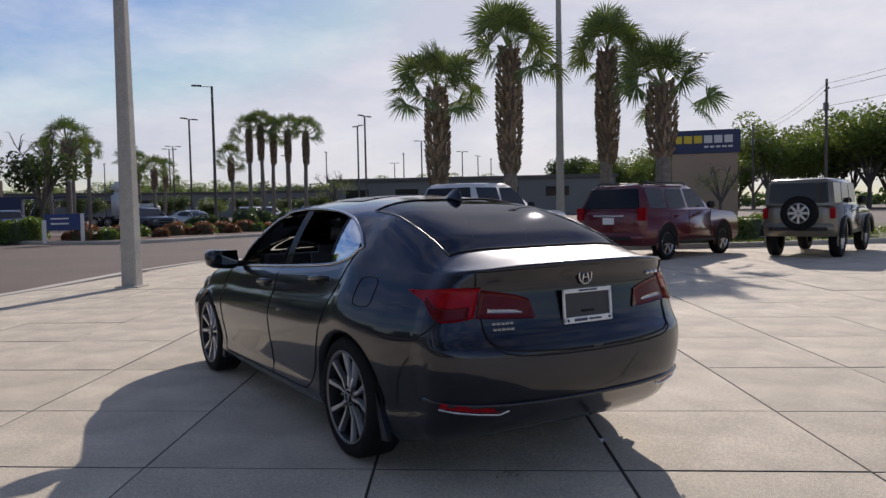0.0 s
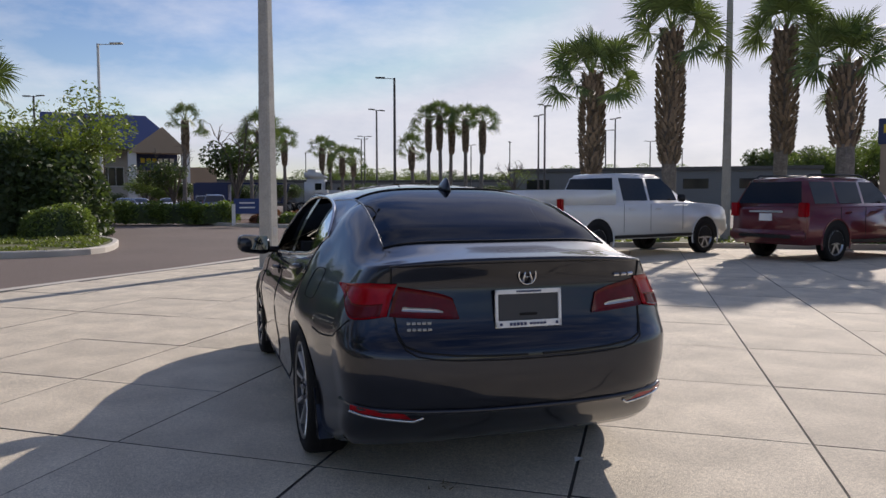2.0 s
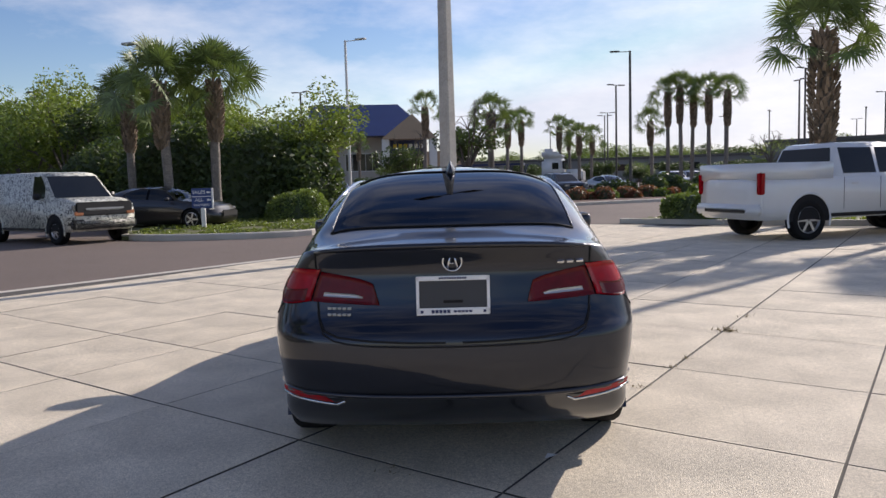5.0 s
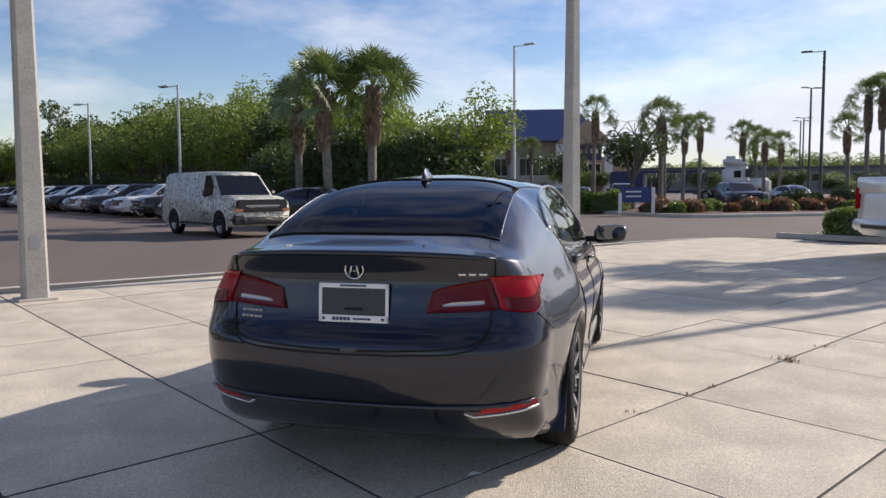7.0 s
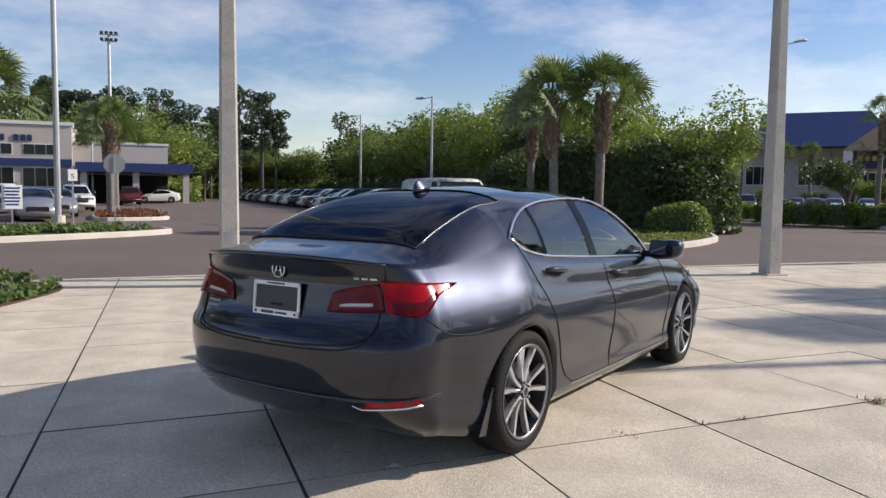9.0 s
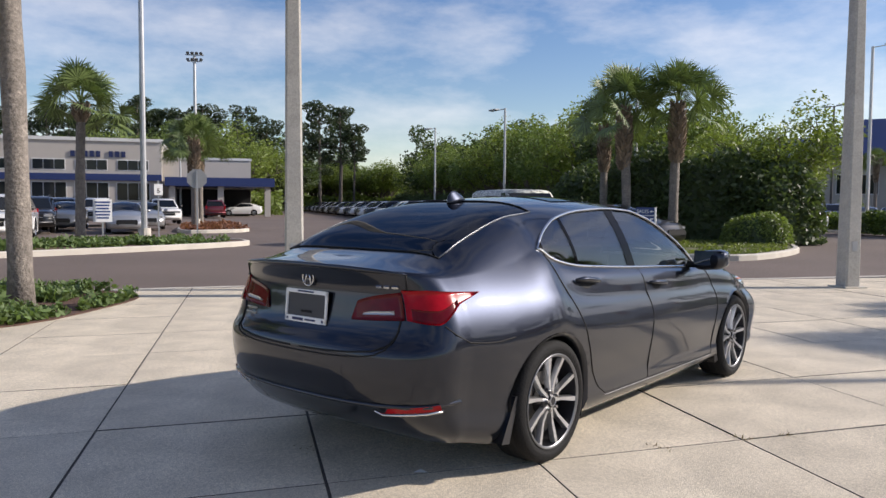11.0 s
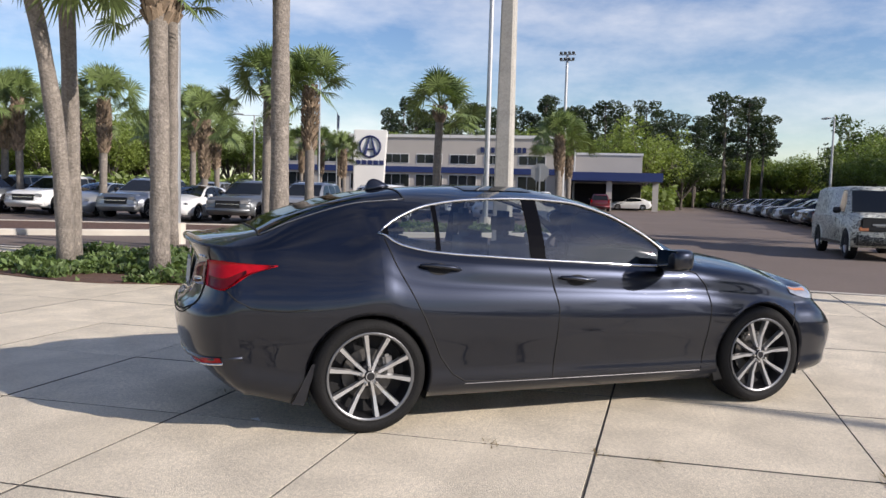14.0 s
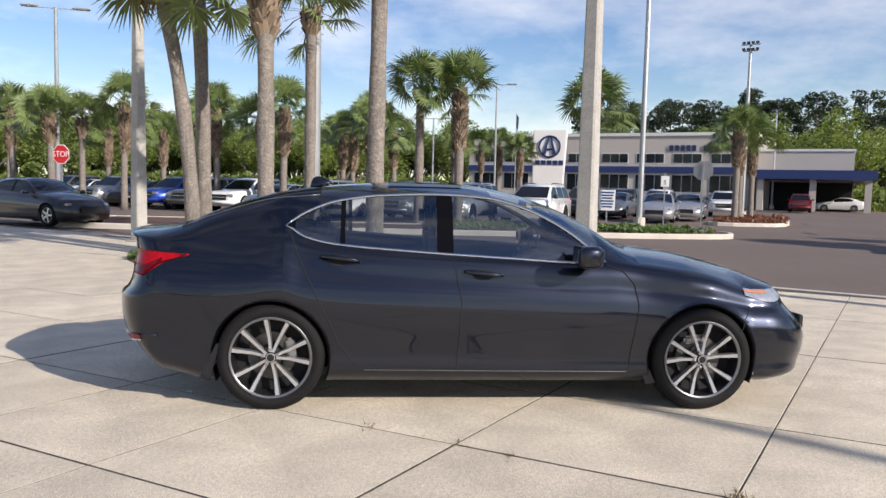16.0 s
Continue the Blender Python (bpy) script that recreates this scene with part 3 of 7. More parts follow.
SEDAN = dict(
    bow=[(-1.1, 2.1), (-0.80, 3.2), (-0.60, 7.0), (-0.1, 6.5), (0.2, 4.5), (0.5, 2.8), (0.8, 2.1), (4.0, 2.1)],
    z0=0.185, tuck=0.065, corners=(-0.66, 3.12), n=2.75, waist=0.60,
    # up the side: a rounded haunch, a crease under the handles, a flatter flank, then the turn in to the glass
    shoulder=[(0, 0), (0.22, 0.10), (0.38, 0.24), (0.49, 0.385), (0.52, 0.405), (0.72, 0.49), (0.88, 0.66), (1, 1)],
    levels=[(0, 0.835, -0.74, 3.50), (0.05, 0.875, -0.82, 3.62), (0.10, 0.890, -0.875, 3.655), (0.13, 0.891, -0.905, 3.66), (0.20, 0.887, -0.965, 3.675), (0.26, 0.891, -1.015, 3.69), (0.32, 0.897, -1.035, 3.70), (0.44, 0.912, -1.05, 3.70),
            (0.53, 0.918, -1.045, 3.68), (0.575, 0.92, -1.025, 3.66), (0.60, 0.919, -0.998, 3.64), (0.63, 0.915, -0.980, 3.63), (0.68, 0.905, -0.963, 3.60), (0.78, 0.875, -0.947, 3.545), (0.865, 0.845, -0.937, 3.51), (0.885, 0.838, -0.939, 3.505), (0.93, 0.82, -0.960, 3.49), (0.97, 0.808, -0.980, 3.465), (1.0, 0.80, -0.990, 3.45)],
    taper=[(-0.7, 0.892), (-0.3, 0.957), (0.1, 0.99), (1.2, 0.99), (2.3, 0.985), (2.8, 0.99), (3.12, 0.965)],
    belt=[(-0.70, 1.045, 0.685), (-0.45, 1.06, 0.715), (-0.20, 1.09, 0.725), (0.07, 1.15, 0.715), (0.19, 1.085, 0.745), (0.40, 1.04, 0.77), (0.77, 1.012, 0.785), (1.14, 0.99, 0.795), (1.51, 0.972, 0.80),
          (1.96, 0.952, 0.795), (2.13, 0.955, 0.785), (2.4, 0.93, 0.78), (2.8, 0.88, 0.765), (3.12, 0.80, 0.70)],
    rail=[(0.07, 1.15, 0.715), (0.19, 1.235, 0.67), (0.40, 1.315, 0.625), (0.69, 1.355, 0.605), (1.05, 1.368, 0.60), (1.34, 1.355, 0.61), (1.61, 1.29, 0.645), (1.88, 1.155, 0.71), (2.03, 1.04, 0.76), (2.13, 0.955, 0.785)],
    top=[(-1.0, 1.09), (-0.93, 1.10), (-0.70, 1.125), (-0.62, 1.14), (-0.44, 1.225), (-0.04, 1.355), (0.20, 1.40), (0.53, 1.435), (0.78, 1.447), (1.19, 1.445), (1.53, 1.40), (1.83, 1.32), (2.13, 1.19), (2.40, 1.035),
         (2.5, 1.02), (2.85, 0.975), (3.2, 0.895), (3.45, 0.80), (3.6, 0.74)])
HUBS = ((0.0, 0.335), (2.776, 0.335))


def seat(root, x, y, wide=0.5):
    bm = box_bm((wide, 0.5, 0.16), (x, y, 0.52), 0.05)
    box_bm((wide, 0.13, 0.56), (x, y - 0.27, 0.84), 0.05, bm)
    if wide < 0.7:
        box_bm((0.26, 0.09, 0.17), (x, y - 0.33, 1.20), 0.04, bm)
    else:
        for k in (-0.4, 0.4):
            box_bm((0.24, 0.08, 0.10), (x + k, y - 0.30, 1.15), 0.03, bm)
    part("seat", bm, CABIN, root, "", True)


def strip(sh, pts, lift, radius, name, material, root, label="", sides=5, mirror=True):
    """A thin bar laid along the body side through (y, z) points; both sides in turn."""
    dense = []
    fy = [p[0] for p in pts]
    fz = [p[1] for p in pts]
    t = np.linspace(0, len(pts) - 1, 6 * (len(pts) - 1) + 1)
    for u in t:
        y, z = float(np.interp(u, range(len(pts)), fy)), float(np.interp(u, range(len(pts)), fz))
        dense.append(sh.side(y, min(z, sh.zb(y)), lift))
    v, f = tube(dense, radius, sides)
    child(name, v, f, material, root, label)
    if mirror:
        child(name, flip(v), [tuple(reversed(q)) for q in f], material, root, label)


def rear_patch(sh, cols, lift, name, material, root, label="", mirror=True, rows=6):
    """A panel on the tail: cols of (s, z_low, z_high)."""
    v, f = [], []
    for s, z0, z1 in cols:
        zb = sh.at(s, 1).z
        for k in range(rows + 1):
            z = z0 + (z1 - z0) * k / rows
            v.append(sh.out(s, sh.level(s, z), lift))
    n = rows + 1
    for a in range(len(cols) - 1):
        for k in range(rows):
            f.append((a * n + k, (a + 1) * n + k, (a + 1) * n + k + 1, a * n + k + 1))
    # edge, turned in
    ring = [a * n for a in range(len(cols))] + [(len(cols) - 1) * n + k for k in range(1, n)] + [a * n + rows for a in range(len(cols) - 2, -1, -1)] + [k for k in range(rows - 1, 0, -1)]
    o = len(v)
    cen = sum((Vector(p) for p in v), Vector()) / len(v)
    inward = Vector((cen.x, cen.y - 1.3, 0)).normalized() * -0.02
    v += [v[i] + inward for i in ring]
    for k in range(len(ring)):
        j = (k + 1) % len(ring)
        f.append((ring[k], ring[j], o + j, o + k))
    child(name, v, f, material, root, label, True)
    if mirror:
        child(name, flip(v), [tuple(reversed(q)) for q in f], material, root, label, True)


def s_at_x(sh, x, z):
    """Where round the tail the body has that half-width at that height."""
    lo, hi = 0.0, 0.2
    for _ in range(30):
        mid = (lo + hi) / 2
        if sh.at(mid, sh.level(mid, z)).x < x:
            lo = mid
        else:
            hi = mid
    return (lo + hi) / 2


def main_sedan():
    root = thing("sedan", pose(0, 0, 0), "dark graphite blue sedan with tinted windows parked on the concrete plaza", "car")
    sh = Shell(SEDAN)
    build_body(sh, root, PAINT, 110, 52, 20, 12, HUBS, 0.372, [("rear_quarter_window", 0.13, 0.415), ("rear_window_side", 0.445, 1.03), ("front_window", 1.135, 2.03)],
               (-0.60, 0.575, 0.27, 0.535), (1.40, 0.545, 2.38, 0.72), lowered=("rear_window_side", "front_window"))
    for hy, hz in HUBS:
        for sd in (1, -1):
            v, f = wheel_well(root, hy, hz, 0.372, 0.35, 0.86)
            child("wheel_liner", v if sd == 1 else flip(v), f, GAP, root)
            wheel(root, pose(0.892 * sd, hy, hz, 0, 0, 0 if sd == 1 else 180) @ pose(0, 0, 0, 9 + 31 * hy), rim=0.255)
    # chrome round the side glass
    dy = [sh.dlo[0] + (sh.dlo[1] - sh.dlo[0]) * k / 48 for k in range(49)]
    loop = [sh.pane(y, 0) + Vector((0.004, 0, 0)) for y in dy] + [sh.pane(y, 1) + Vector((0.006, 0, 0)) for y in dy[-2:0:-1]]
    v, f = tube(loop, 0.0095, 6, True)
    child("window_trim", v, f, CHROME, root, "bright chrome window surround", True)
    child("window_trim", flip(v), [tuple(reversed(q)) for q in f], CHROME, root, "bright chrome window surround", True)
    # body-edge highlight drawn as bars beside the rear window, black seal along its foot
    for sd in (1, -1):
        edge = []
        for k in range(13):
            u = k / 12
            y, xe = -0.60 + 0.87 * u, 0.575 - 0.04 * u
            s = sh.s_of(y)
            p = sh.top(s, 1 - xe / sh.rail(s).x, 0.003)
            edge.append((sd * p.x, p.y, p.z))
        v, f = tube(edge, 0.0038, 6)
        child("rear_window_trim", v, f, RIM_LIP, root, "thin bright edge highlight beside rear window", True)
    for y, xe in ((-0.603, 0.575), (0.272, 0.535)):
        s = sh.s_of(y)
        pts = [sh.top(s, 1 - xe * abs(1 - k / 8) / sh.rail(s).x, 0.002) for k in range(17)]
        v, f = tube([(p.x if k < 8 else -p.x, p.y, p.z) for k, p in enumerate(pts)], 0.006, 6)
        child("rear_window_seal", v, f, GAP, root, "black rear window seal", True)
    # shut lines
    for pts in ([(0.10, 1.12), (0.15, 0.98), (0.31, 0.67), (0.42, 0.43), (0.50, 0.325), (0.58, 0.278), (0.75, 0.270), (1.165, 0.268)], [(1.13, 0.985), (1.185, 0.70), (1.165, 0.268)], [(2.12, 0.945), (2.24, 0.90), (2.31, 0.82), (2.33, 0.69), (2.28, 0.265), (1.165, 0.268)]):
        strip(sh, pts, 0.0006, 0.0042, "door_gap", GAP, root)
    strip(sh, [(3.11, 0.68), (3.05, 0.60), (3.03, 0.53)], 0.0004, 0.003, "bumper_gap", GAP, root)
    strip(sh, [(0.58, 0.262), (1.4, 0.258), (2.27, 0.256)], 0.001, 0.0026, "sill_moulding", mat("dull_sill_trim", (0.13, 0.13, 0.14), 0.5, 0.7, 0.05), root, "thin satin sill line")
    # fuel flap outline
    for sd in (-1,):
        fl = []
        for k in range(28):
            g = 2 * math.pi * k / 28
            c, s = math.cos(g), math.sin(g)
            y, z = -0.16 + 0.085 * math.copysign(abs(c) ** 0.5, c), 0.925 + 0.075 * math.copysign(abs(s) ** 0.5, s)
            p = sh.side(y, z, 0.0006)
            fl.append((-p.x, p.y, p.z))
        v, f = tube(fl, 0.0028, 4, True)
        child("fuel_flap", v, f, GAP, root)
    # handles
    for y0, z0 in ((0.42, 0.95), (1.325, 0.877)):
        for sd in (1, -1):
            pts = []
            for k in range(13):
                u = -1 + k / 6
                y, z = y0 + 0.125 * u, z0 - 0.012 * u
                p = sh.side(y, z, 0.012 + 0.026 * (1 - u ** 4))
                pts.append((sd * p.x, p.y, p.z))
            v, f = tube(pts, [0.008 + 0.008 * (1 - (abs(-1 + k / 6)) ** 3) for k in range(13)], 8)
            child("door_handle", v, f, PAINT, root, "body-coloured pull handle", True)
            # flat black oval: painted shade of the hollow behind the handle
            cup = []
            for k in range(20):
                g = 2 * math.pi * k / 20
                p = sh.side(y0 - 0.005 + 0.07 * math.cos(g), z0 - 0.006 + 0.034 * math.sin(g), 0.0025)
                cup.append((sd * p.x, p.y, p.z))
            child("handle_cup", cup, [tuple(range(20))], GAP, root)
    # mirrors
    for sd in (1, -1):
        bm = bmesh.new()
        bmesh.ops.create_uvsphere(bm, u_segments=20, v_segments=12, radius=1)
        for v in bm.verts:
            x, y, z = v.co
            e = 0.6
            x, y, z = (math.copysign(abs(c) ** e, c) for c in (x, y, z))
            v.co = (sd * (0.985 + 0.125 * x), 1.975 + 0.085 * y - 0.03 * max(0, x) , 1.015 + 0.072 * z - 0.012 * (1 - x))
        mir = part("wing_mirror", bm, PAINT, root, "body-coloured door mirror", True)
        bm = box_bm((0.20, 0.012, 0.105), (sd * 0.985, 1.893, 1.018), 0.005)
        part("mirror_glass", bm, mat("mirror_glass", (0.16, 0.17, 0.18), 0.02, 1.0, 0.02), mir)
        bm = box_bm((0.15, 0.07, 0.045), (sd * 0.86, 1.99, 0.962), 0.015)
        part("mirror_foot", bm, BLACK_PLASTIC, mir, "", True)
    # shark fin
    bm = bmesh.new()
    bmesh.ops.create_uvsphere(bm, u_segments=14, v_segments=10, radius=1)
    for v in bm.verts:
        x, y, z = v.co
        h = max(0.0, z)
        v.co = (0.034 * x * (1 - 0.75 * h), 0.245 + 0.085 * y * (1 - 0.35 * h) - 0.045 * h, 1.405 + 0.068 * h + 0.02 * y)
    part("roof_aerial", bm, PAINT, root, "shark-fin roof aerial", True)
    # sunroof
    v, f = [], []
    for a in range(9):
        for b in range(9):
            y, x = 0.72 + 0.5 * a / 8, -0.40 + 0.8 * b / 8
            s = sh.s_of(y)
            r = sh.rail(s)
            p = sh.top(s, 1 - abs(x) / r.x, 0.005)
            v.append((x, y, p.z))
    f = [(a * 9 + b, a * 9 + b + 1, a * 9 + 10 + b, a * 9 + 9 + b) for a in range(8) for b in range(8)]
    child("sunroof", v, f, GLASS_DARK, root, "dark glass sunroof panel", True)
    # tail lamps: outer piece round the wing, inner piece on the boot lid
    fl = 0.92
    s_in, s_gap = s_at_x(sh, 0.31, fl), s_at_x(sh, 0.60, fl)
    s_tip = sh.s_of(-0.54)
    cols = []
    for k in range(15):
        u = k / 14
        s = s_gap + 0.0012 + (s_tip - s_gap) * u
        hi = 0.985 - 0.025 * max(0, u - 0.35) / 0.65
        lo = 0.845 - 0.018 * math.sin(math.pi * min(1, u * 1.3)) + 0.11 * max(0, u - 0.45) ** 1.1 / 0.55 ** 1.1
        cols.append((s, min(lo, hi - 0.004), hi))
    rear_patch(sh, cols, 0.008, "tail_lamp", LAMP_RED, root, "red wrap-round tail lamp lens")
    cols2 = [(s, lo + 0.006, lo + 0.4 * (hi - lo)) for s, lo, hi in cols[1:12]]
    rear_patch(sh, cols2, 0.0095, "tail_lamp_lower_band", LAMP_DARK, root)
    cols = []
    for k in range(11):
        u = k / 10
        s = s_in + (s_gap - 0.0012 - s_in) * u
        cols.append((s, 0.828 + 0.016 * u, 0.838 + 0.135 * u ** 0.22))
    rear_patch(sh, cols, 0.008, "boot_lamp", LAMP_DARK, root, "dark red lamp lens on boot lid")
    cols = [(s, lo + 0.026, lo + 0.026 + 0.018 * min(1, 4 * (k + 1) / 9)) for k, (s, lo, hi) in enumerate(cols[2:9])]
    rear_patch(sh, cols, 0.0105, "reversing_lamp", LAMP_CLEAR, root, "clear reversing lamp strip", rows=2)
    # seam between bumper and wing, from the foot of the lamp to the arch
    seam_s = [(s_gap + (s_tip - s_gap) * 0.50, 0.822), (s_gap + (s_tip - s_gap) * 0.66, 0.778), (s_gap + (s_tip - s_gap) * 0.84, 0.735), (sh.s_of(-0.56), 0.722), (sh.s_of(-0.47), 0.718), (sh.s_of(-0.355), 0.728)]
    pts = [sh.out(s, sh.level(s, z), 0.001) for s, z in seam_s]
    v, f = tube(pts, 0.0042, 6)
    for sd in (1, -1):
        child("bumper_gap", v if sd == 1 else flip(v), f, GAP, root)
    # boot lid outline and bumper crease
    edge = []
    for x, z in ((0.607, 1.06), (0.605, 0.99), (0.60, 0.92), (0.597, 0.84), (0.59, 0.775), (0.565, 0.725), (0.50, 0.70), (0.36, 0.686), (0.18, 0.678), (0.0, 0.675)):
        edge.append((x, z, 0))
    line = []
    for (x0, z0_, _), (x1, z1_, _) in zip(edge, edge[1:]):
        for k in range(5):
            x, z = x0 + (x1 - x0) * k / 5, z0_ + (z1_ - z0_) * k / 5
            s_ = s_at_x(sh, max(x, 0.001), z)
            line.append(sh.out(s_, sh.level(s_, z), 0.001))
    v, f = tube(line, 0.005, 5)
    child("boot_gap", v, f, GAP, root)
    child("boot_gap", flip(v), f, GAP, root)
    # boot spoiler lip
    lip = [sh.out(s_at_x(sh, x, 1.07), 0.985, 0.0) + Vector((0, -0.004, 0.006)) for x in (0.60, 0.56, 0.45, 0.3, 0.15, 0.001)]
    lip = lip + [Vector((-p.x, p.y, p.z)) for p in reversed(lip[:-1])]
    v, f = tube(lip, [0.004, 0.009, 0.012, 0.013, 0.013, 0.013, 0.013, 0.013, 0.012, 0.009, 0.004], 8)
    child("boot_spoiler", v, f, PAINT, root, "body-coloured boot lip spoiler", True)
    # bumper: lower ledge, reflectors with bright strips
    def tail_pt(x, z, lift):
        s_ = s_at_x(sh, max(x, 0.001), z)
        return sh.out(s_, sh.level(s_, z), lift)
    ledge = [tail_pt(x, 0.435 + 0.015 * (x / 0.75) ** 2, 0.004) for x in (0.80, 0.74, 0.65, 0.5, 0.35, 0.2, 0.001)]
    ledge = ledge + [Vector((-p.x, p.y, p.z)) for p in reversed(ledge[:-1])]
    v, f = tube(ledge, 0.012, 8)
    child("bumper_ledge", v, f, PAINT, root, "", True)
    for sd in (1, -1):
        v, f = [], []
        for k in range(9):
            u = k / 8
            x = 0.50 + 0.27 * u
            lo, hi = 0.405 + 0.03 * u, 0.432 + 0.028 * u if u > 0.15 else 0.41
            for z in (lo, (lo + hi) / 2, hi):
                p = tail_pt(x, z, 0.012)
                v.append((sd * p.x, p.y, p.z))
        f = [(3 * k + c, 3 * k + c + 1, 3 * k + 4 + c, 3 * k + 3 + c) for k in range(8) for c in range(2)]
        refl = child("bumper_reflector", v, f, LAMP_RED, root, "red bumper reflector", True)
        bar = [tail_pt(0.485, 0.418, 0.012), tail_pt(0.52, 0.398, 0.014)] + [tail_pt(0.52 + 0.05 * k, 0.398 + 0.006 * k, 0.014) for k in range(1, 6)]
        v, f = tube([(sd * p.x, p.y, p.z) for p in bar], 0.0065, 6)
        child("bright_strip", v, f, CHROME, refl, "chrome strip", True)
    # seam of the boot lid, down from the lamps and across under the plate
    seam = [tail_pt(x, z, 0.0008) for x, z in ((0.597, 0.80), (0.585, 0.75), (0.565, 0.71), (0.52, 0.685), (0.45, 0.672), (0.35, 0.664), (0.2, 0.659), (0.001, 0.657))]
    seam = seam + [Vector((-p.x, p.y, p.z)) for p in reversed(seam[:-1])]
    child("boot_seam", *tube(seam, 0.0042, 6), GAP, root, "", True)
    # number plate with frame; its text is plain bars
    ym = sh.at(0.0, sh.level(0.0, 0.86)).y - 0.012
    lean = pose(0, ym, 0.868, -4, 0, 0)
    plate = new("licence_plate")
    plate.parent = root
    plate.matrix_basis = lean
    bm = box_bm((0.305, 0.006, 0.155), (0, 0.004, 0))
    part("plate_panel", bm, mat("plate_blank", (0.035, 0.038, 0.045), 0.5, 0, 0.05), plate, "dark blank dealer plate")
    bm = box_bm((0.085, 0.004, 0.012), (0, -0.001, -0.028), 0.003)
    part("plate_clip", bm, GAP, plate)
    bm = bmesh.new()
    for sx, sz, ax, az in ((0.318, 0.020, 0, 0.073), (0.318, 0.030, 0, -0.070), (0.013, 0.165, 0.1525, 0), (0.013, 0.165, -0.1525, 0)):
        box_bm((sx, 0.012, sz), (ax, -0.003, az), 0.002, bm)
    fr = part("plate_frame", bm, WHITE, plate, "white dealer plate frame")
    bm = bmesh.new()
    for k in range(11):
        box_bm((0.009, 0.003, 0.008), (-0.055 + 0.011 * k, -0.0105, 0.0735), 0, bm)
    for k in range(5):
        box_bm((0.013, 0.003, 0.014), (-0.088 + 0.017 * k, -0.0105, -0.070), 0, bm)
    for k in range(5):
        box_bm((0.013, 0.003, 0.009), (0.008 + 0.0165 * k, -0.0105, -0.070), 0, bm)
    for k in (-0.135, 0.135):
        box_bm((0.012, 0.003, 0.012), (k, -0.0105, -0.070), 0, bm)
    tagged(part("frame_print", bm, NAVY, fr), kind="stuff")
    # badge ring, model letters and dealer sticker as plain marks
    bz = 1.012
    by = sh.at(0, sh.level(0, bz)).y - 0.006
    ring = [(0.041 * math.cos(2 * math.pi * k / 32), by, bz + 0.041 * math.sin(2 * math.pi * k / 32)) for k in range(32)]
    a = tube(ring, 0.0045, 6, True)
    b = tube([(-0.006, by, bz + 0.036), (-0.022, by - 0.002, bz - 0.030)], [0.003, 0.007], 5)
    c = tube([(0.006, by, bz + 0.036), (0.022, by - 0.002, bz - 0.030)], [0.003, 0.007], 5)
    e = tube([(-0.012, by - 0.002, bz - 0.008), (0.012, by - 0.002, bz - 0.008)], 0.003, 5)
    v, f = merge(a, b, c, e)
    child("boot_badge", v, f, CHROME, root, "round chrome boot badge", True)
    def stroke_set(strokes, x0, z0_, w, h, r, name, material, label):
        v, f = [], []
        for (ax, az), (bx, bz_) in strokes:
            pts = []
            for k in range(3):
                x, z = x0 + w * (ax + (bx - ax) * k / 2), z0_ + h * (az + (bz_ - az) * k / 2)
                p = tail_pt(abs(x), z, 0.004)
                pts.append((math.copysign(p.x, x), p.y, p.z))
            v, f = merge((v, f), tube(pts, r, 5))
        child(name, v, f, material, root, label)
    stroke_set([((0, 0.5), (0.26, 0.5)), ((0.36, 0.5), (0.62, 0.5)), ((0.72, 0.5), (1, 0.5))], 0.455, 0.985, 0.115, 0.026, 0.008, "model_badge", CHROME, "chrome model badge as plain bars")
    marks = [((0.06 + 0.2 * k, 1), (0.20 + 0.2 * k, 1)) for k in range(5)] + [((0.06 + 0.2 * k, 0.1), (0.20 + 0.2 * k, 0.1)) for k in range(5)]
    stroke_set(marks, -0.555, 0.785, 0.11, 0.03, 0.006, "dealer_sticker", mat("sticker_silver", (0.55, 0.53, 0.48), 0.4, 0.4, 0.05), "silver dealer sticker as plain bars")
    # high brake lamp, headlamps, front details
    for sd in (1, -1):
        v, f = [], []
        for k in range(9):
            u = k / 8
            s = sh.s_of(3.08) + (0.875 - sh.s_of(3.08)) * u
            zb = sh.at(s, 1).z
            for c in range(4):
                z = zb - 0.018 - 0.075 * (0.3 + 0.7 * math.sin(math.pi * (0.12 + 0.7 * u))) * (1 - c / 3)
                p = sh.out(s, (z - sh.z0) / (zb - sh.z0), 0.006)
                v.append((sd * p.x, p.y, p.z))
        f = [(4 * k + c, 4 * k + c + 1, 4 * k + 5 + c, 4 * k + 4 + c) for k in range(8) for c in range(3)]
        child("headlamp", v, f, LAMP_CLEAR, root, "clear headlamp lens", True)
        v, f = [], []
        for k in range(5):
            s = sh.s_of(3.085) + 0.008 * k
            zb = sh.at(s, 1).z
            for dz in (0.026, 0.038 + 0.001 * k):
                p = sh.out(s, (zb - dz - sh.z0) / (zb - sh.z0), 0.0085)
                v.append((sd * p.x, p.y, p.z))
        child("side_marker", v, [(2 * k, 2 * k + 1, 2 * k + 3, 2 * k + 2) for k in range(4)], LAMP_AMBER, root, "orange side marker")
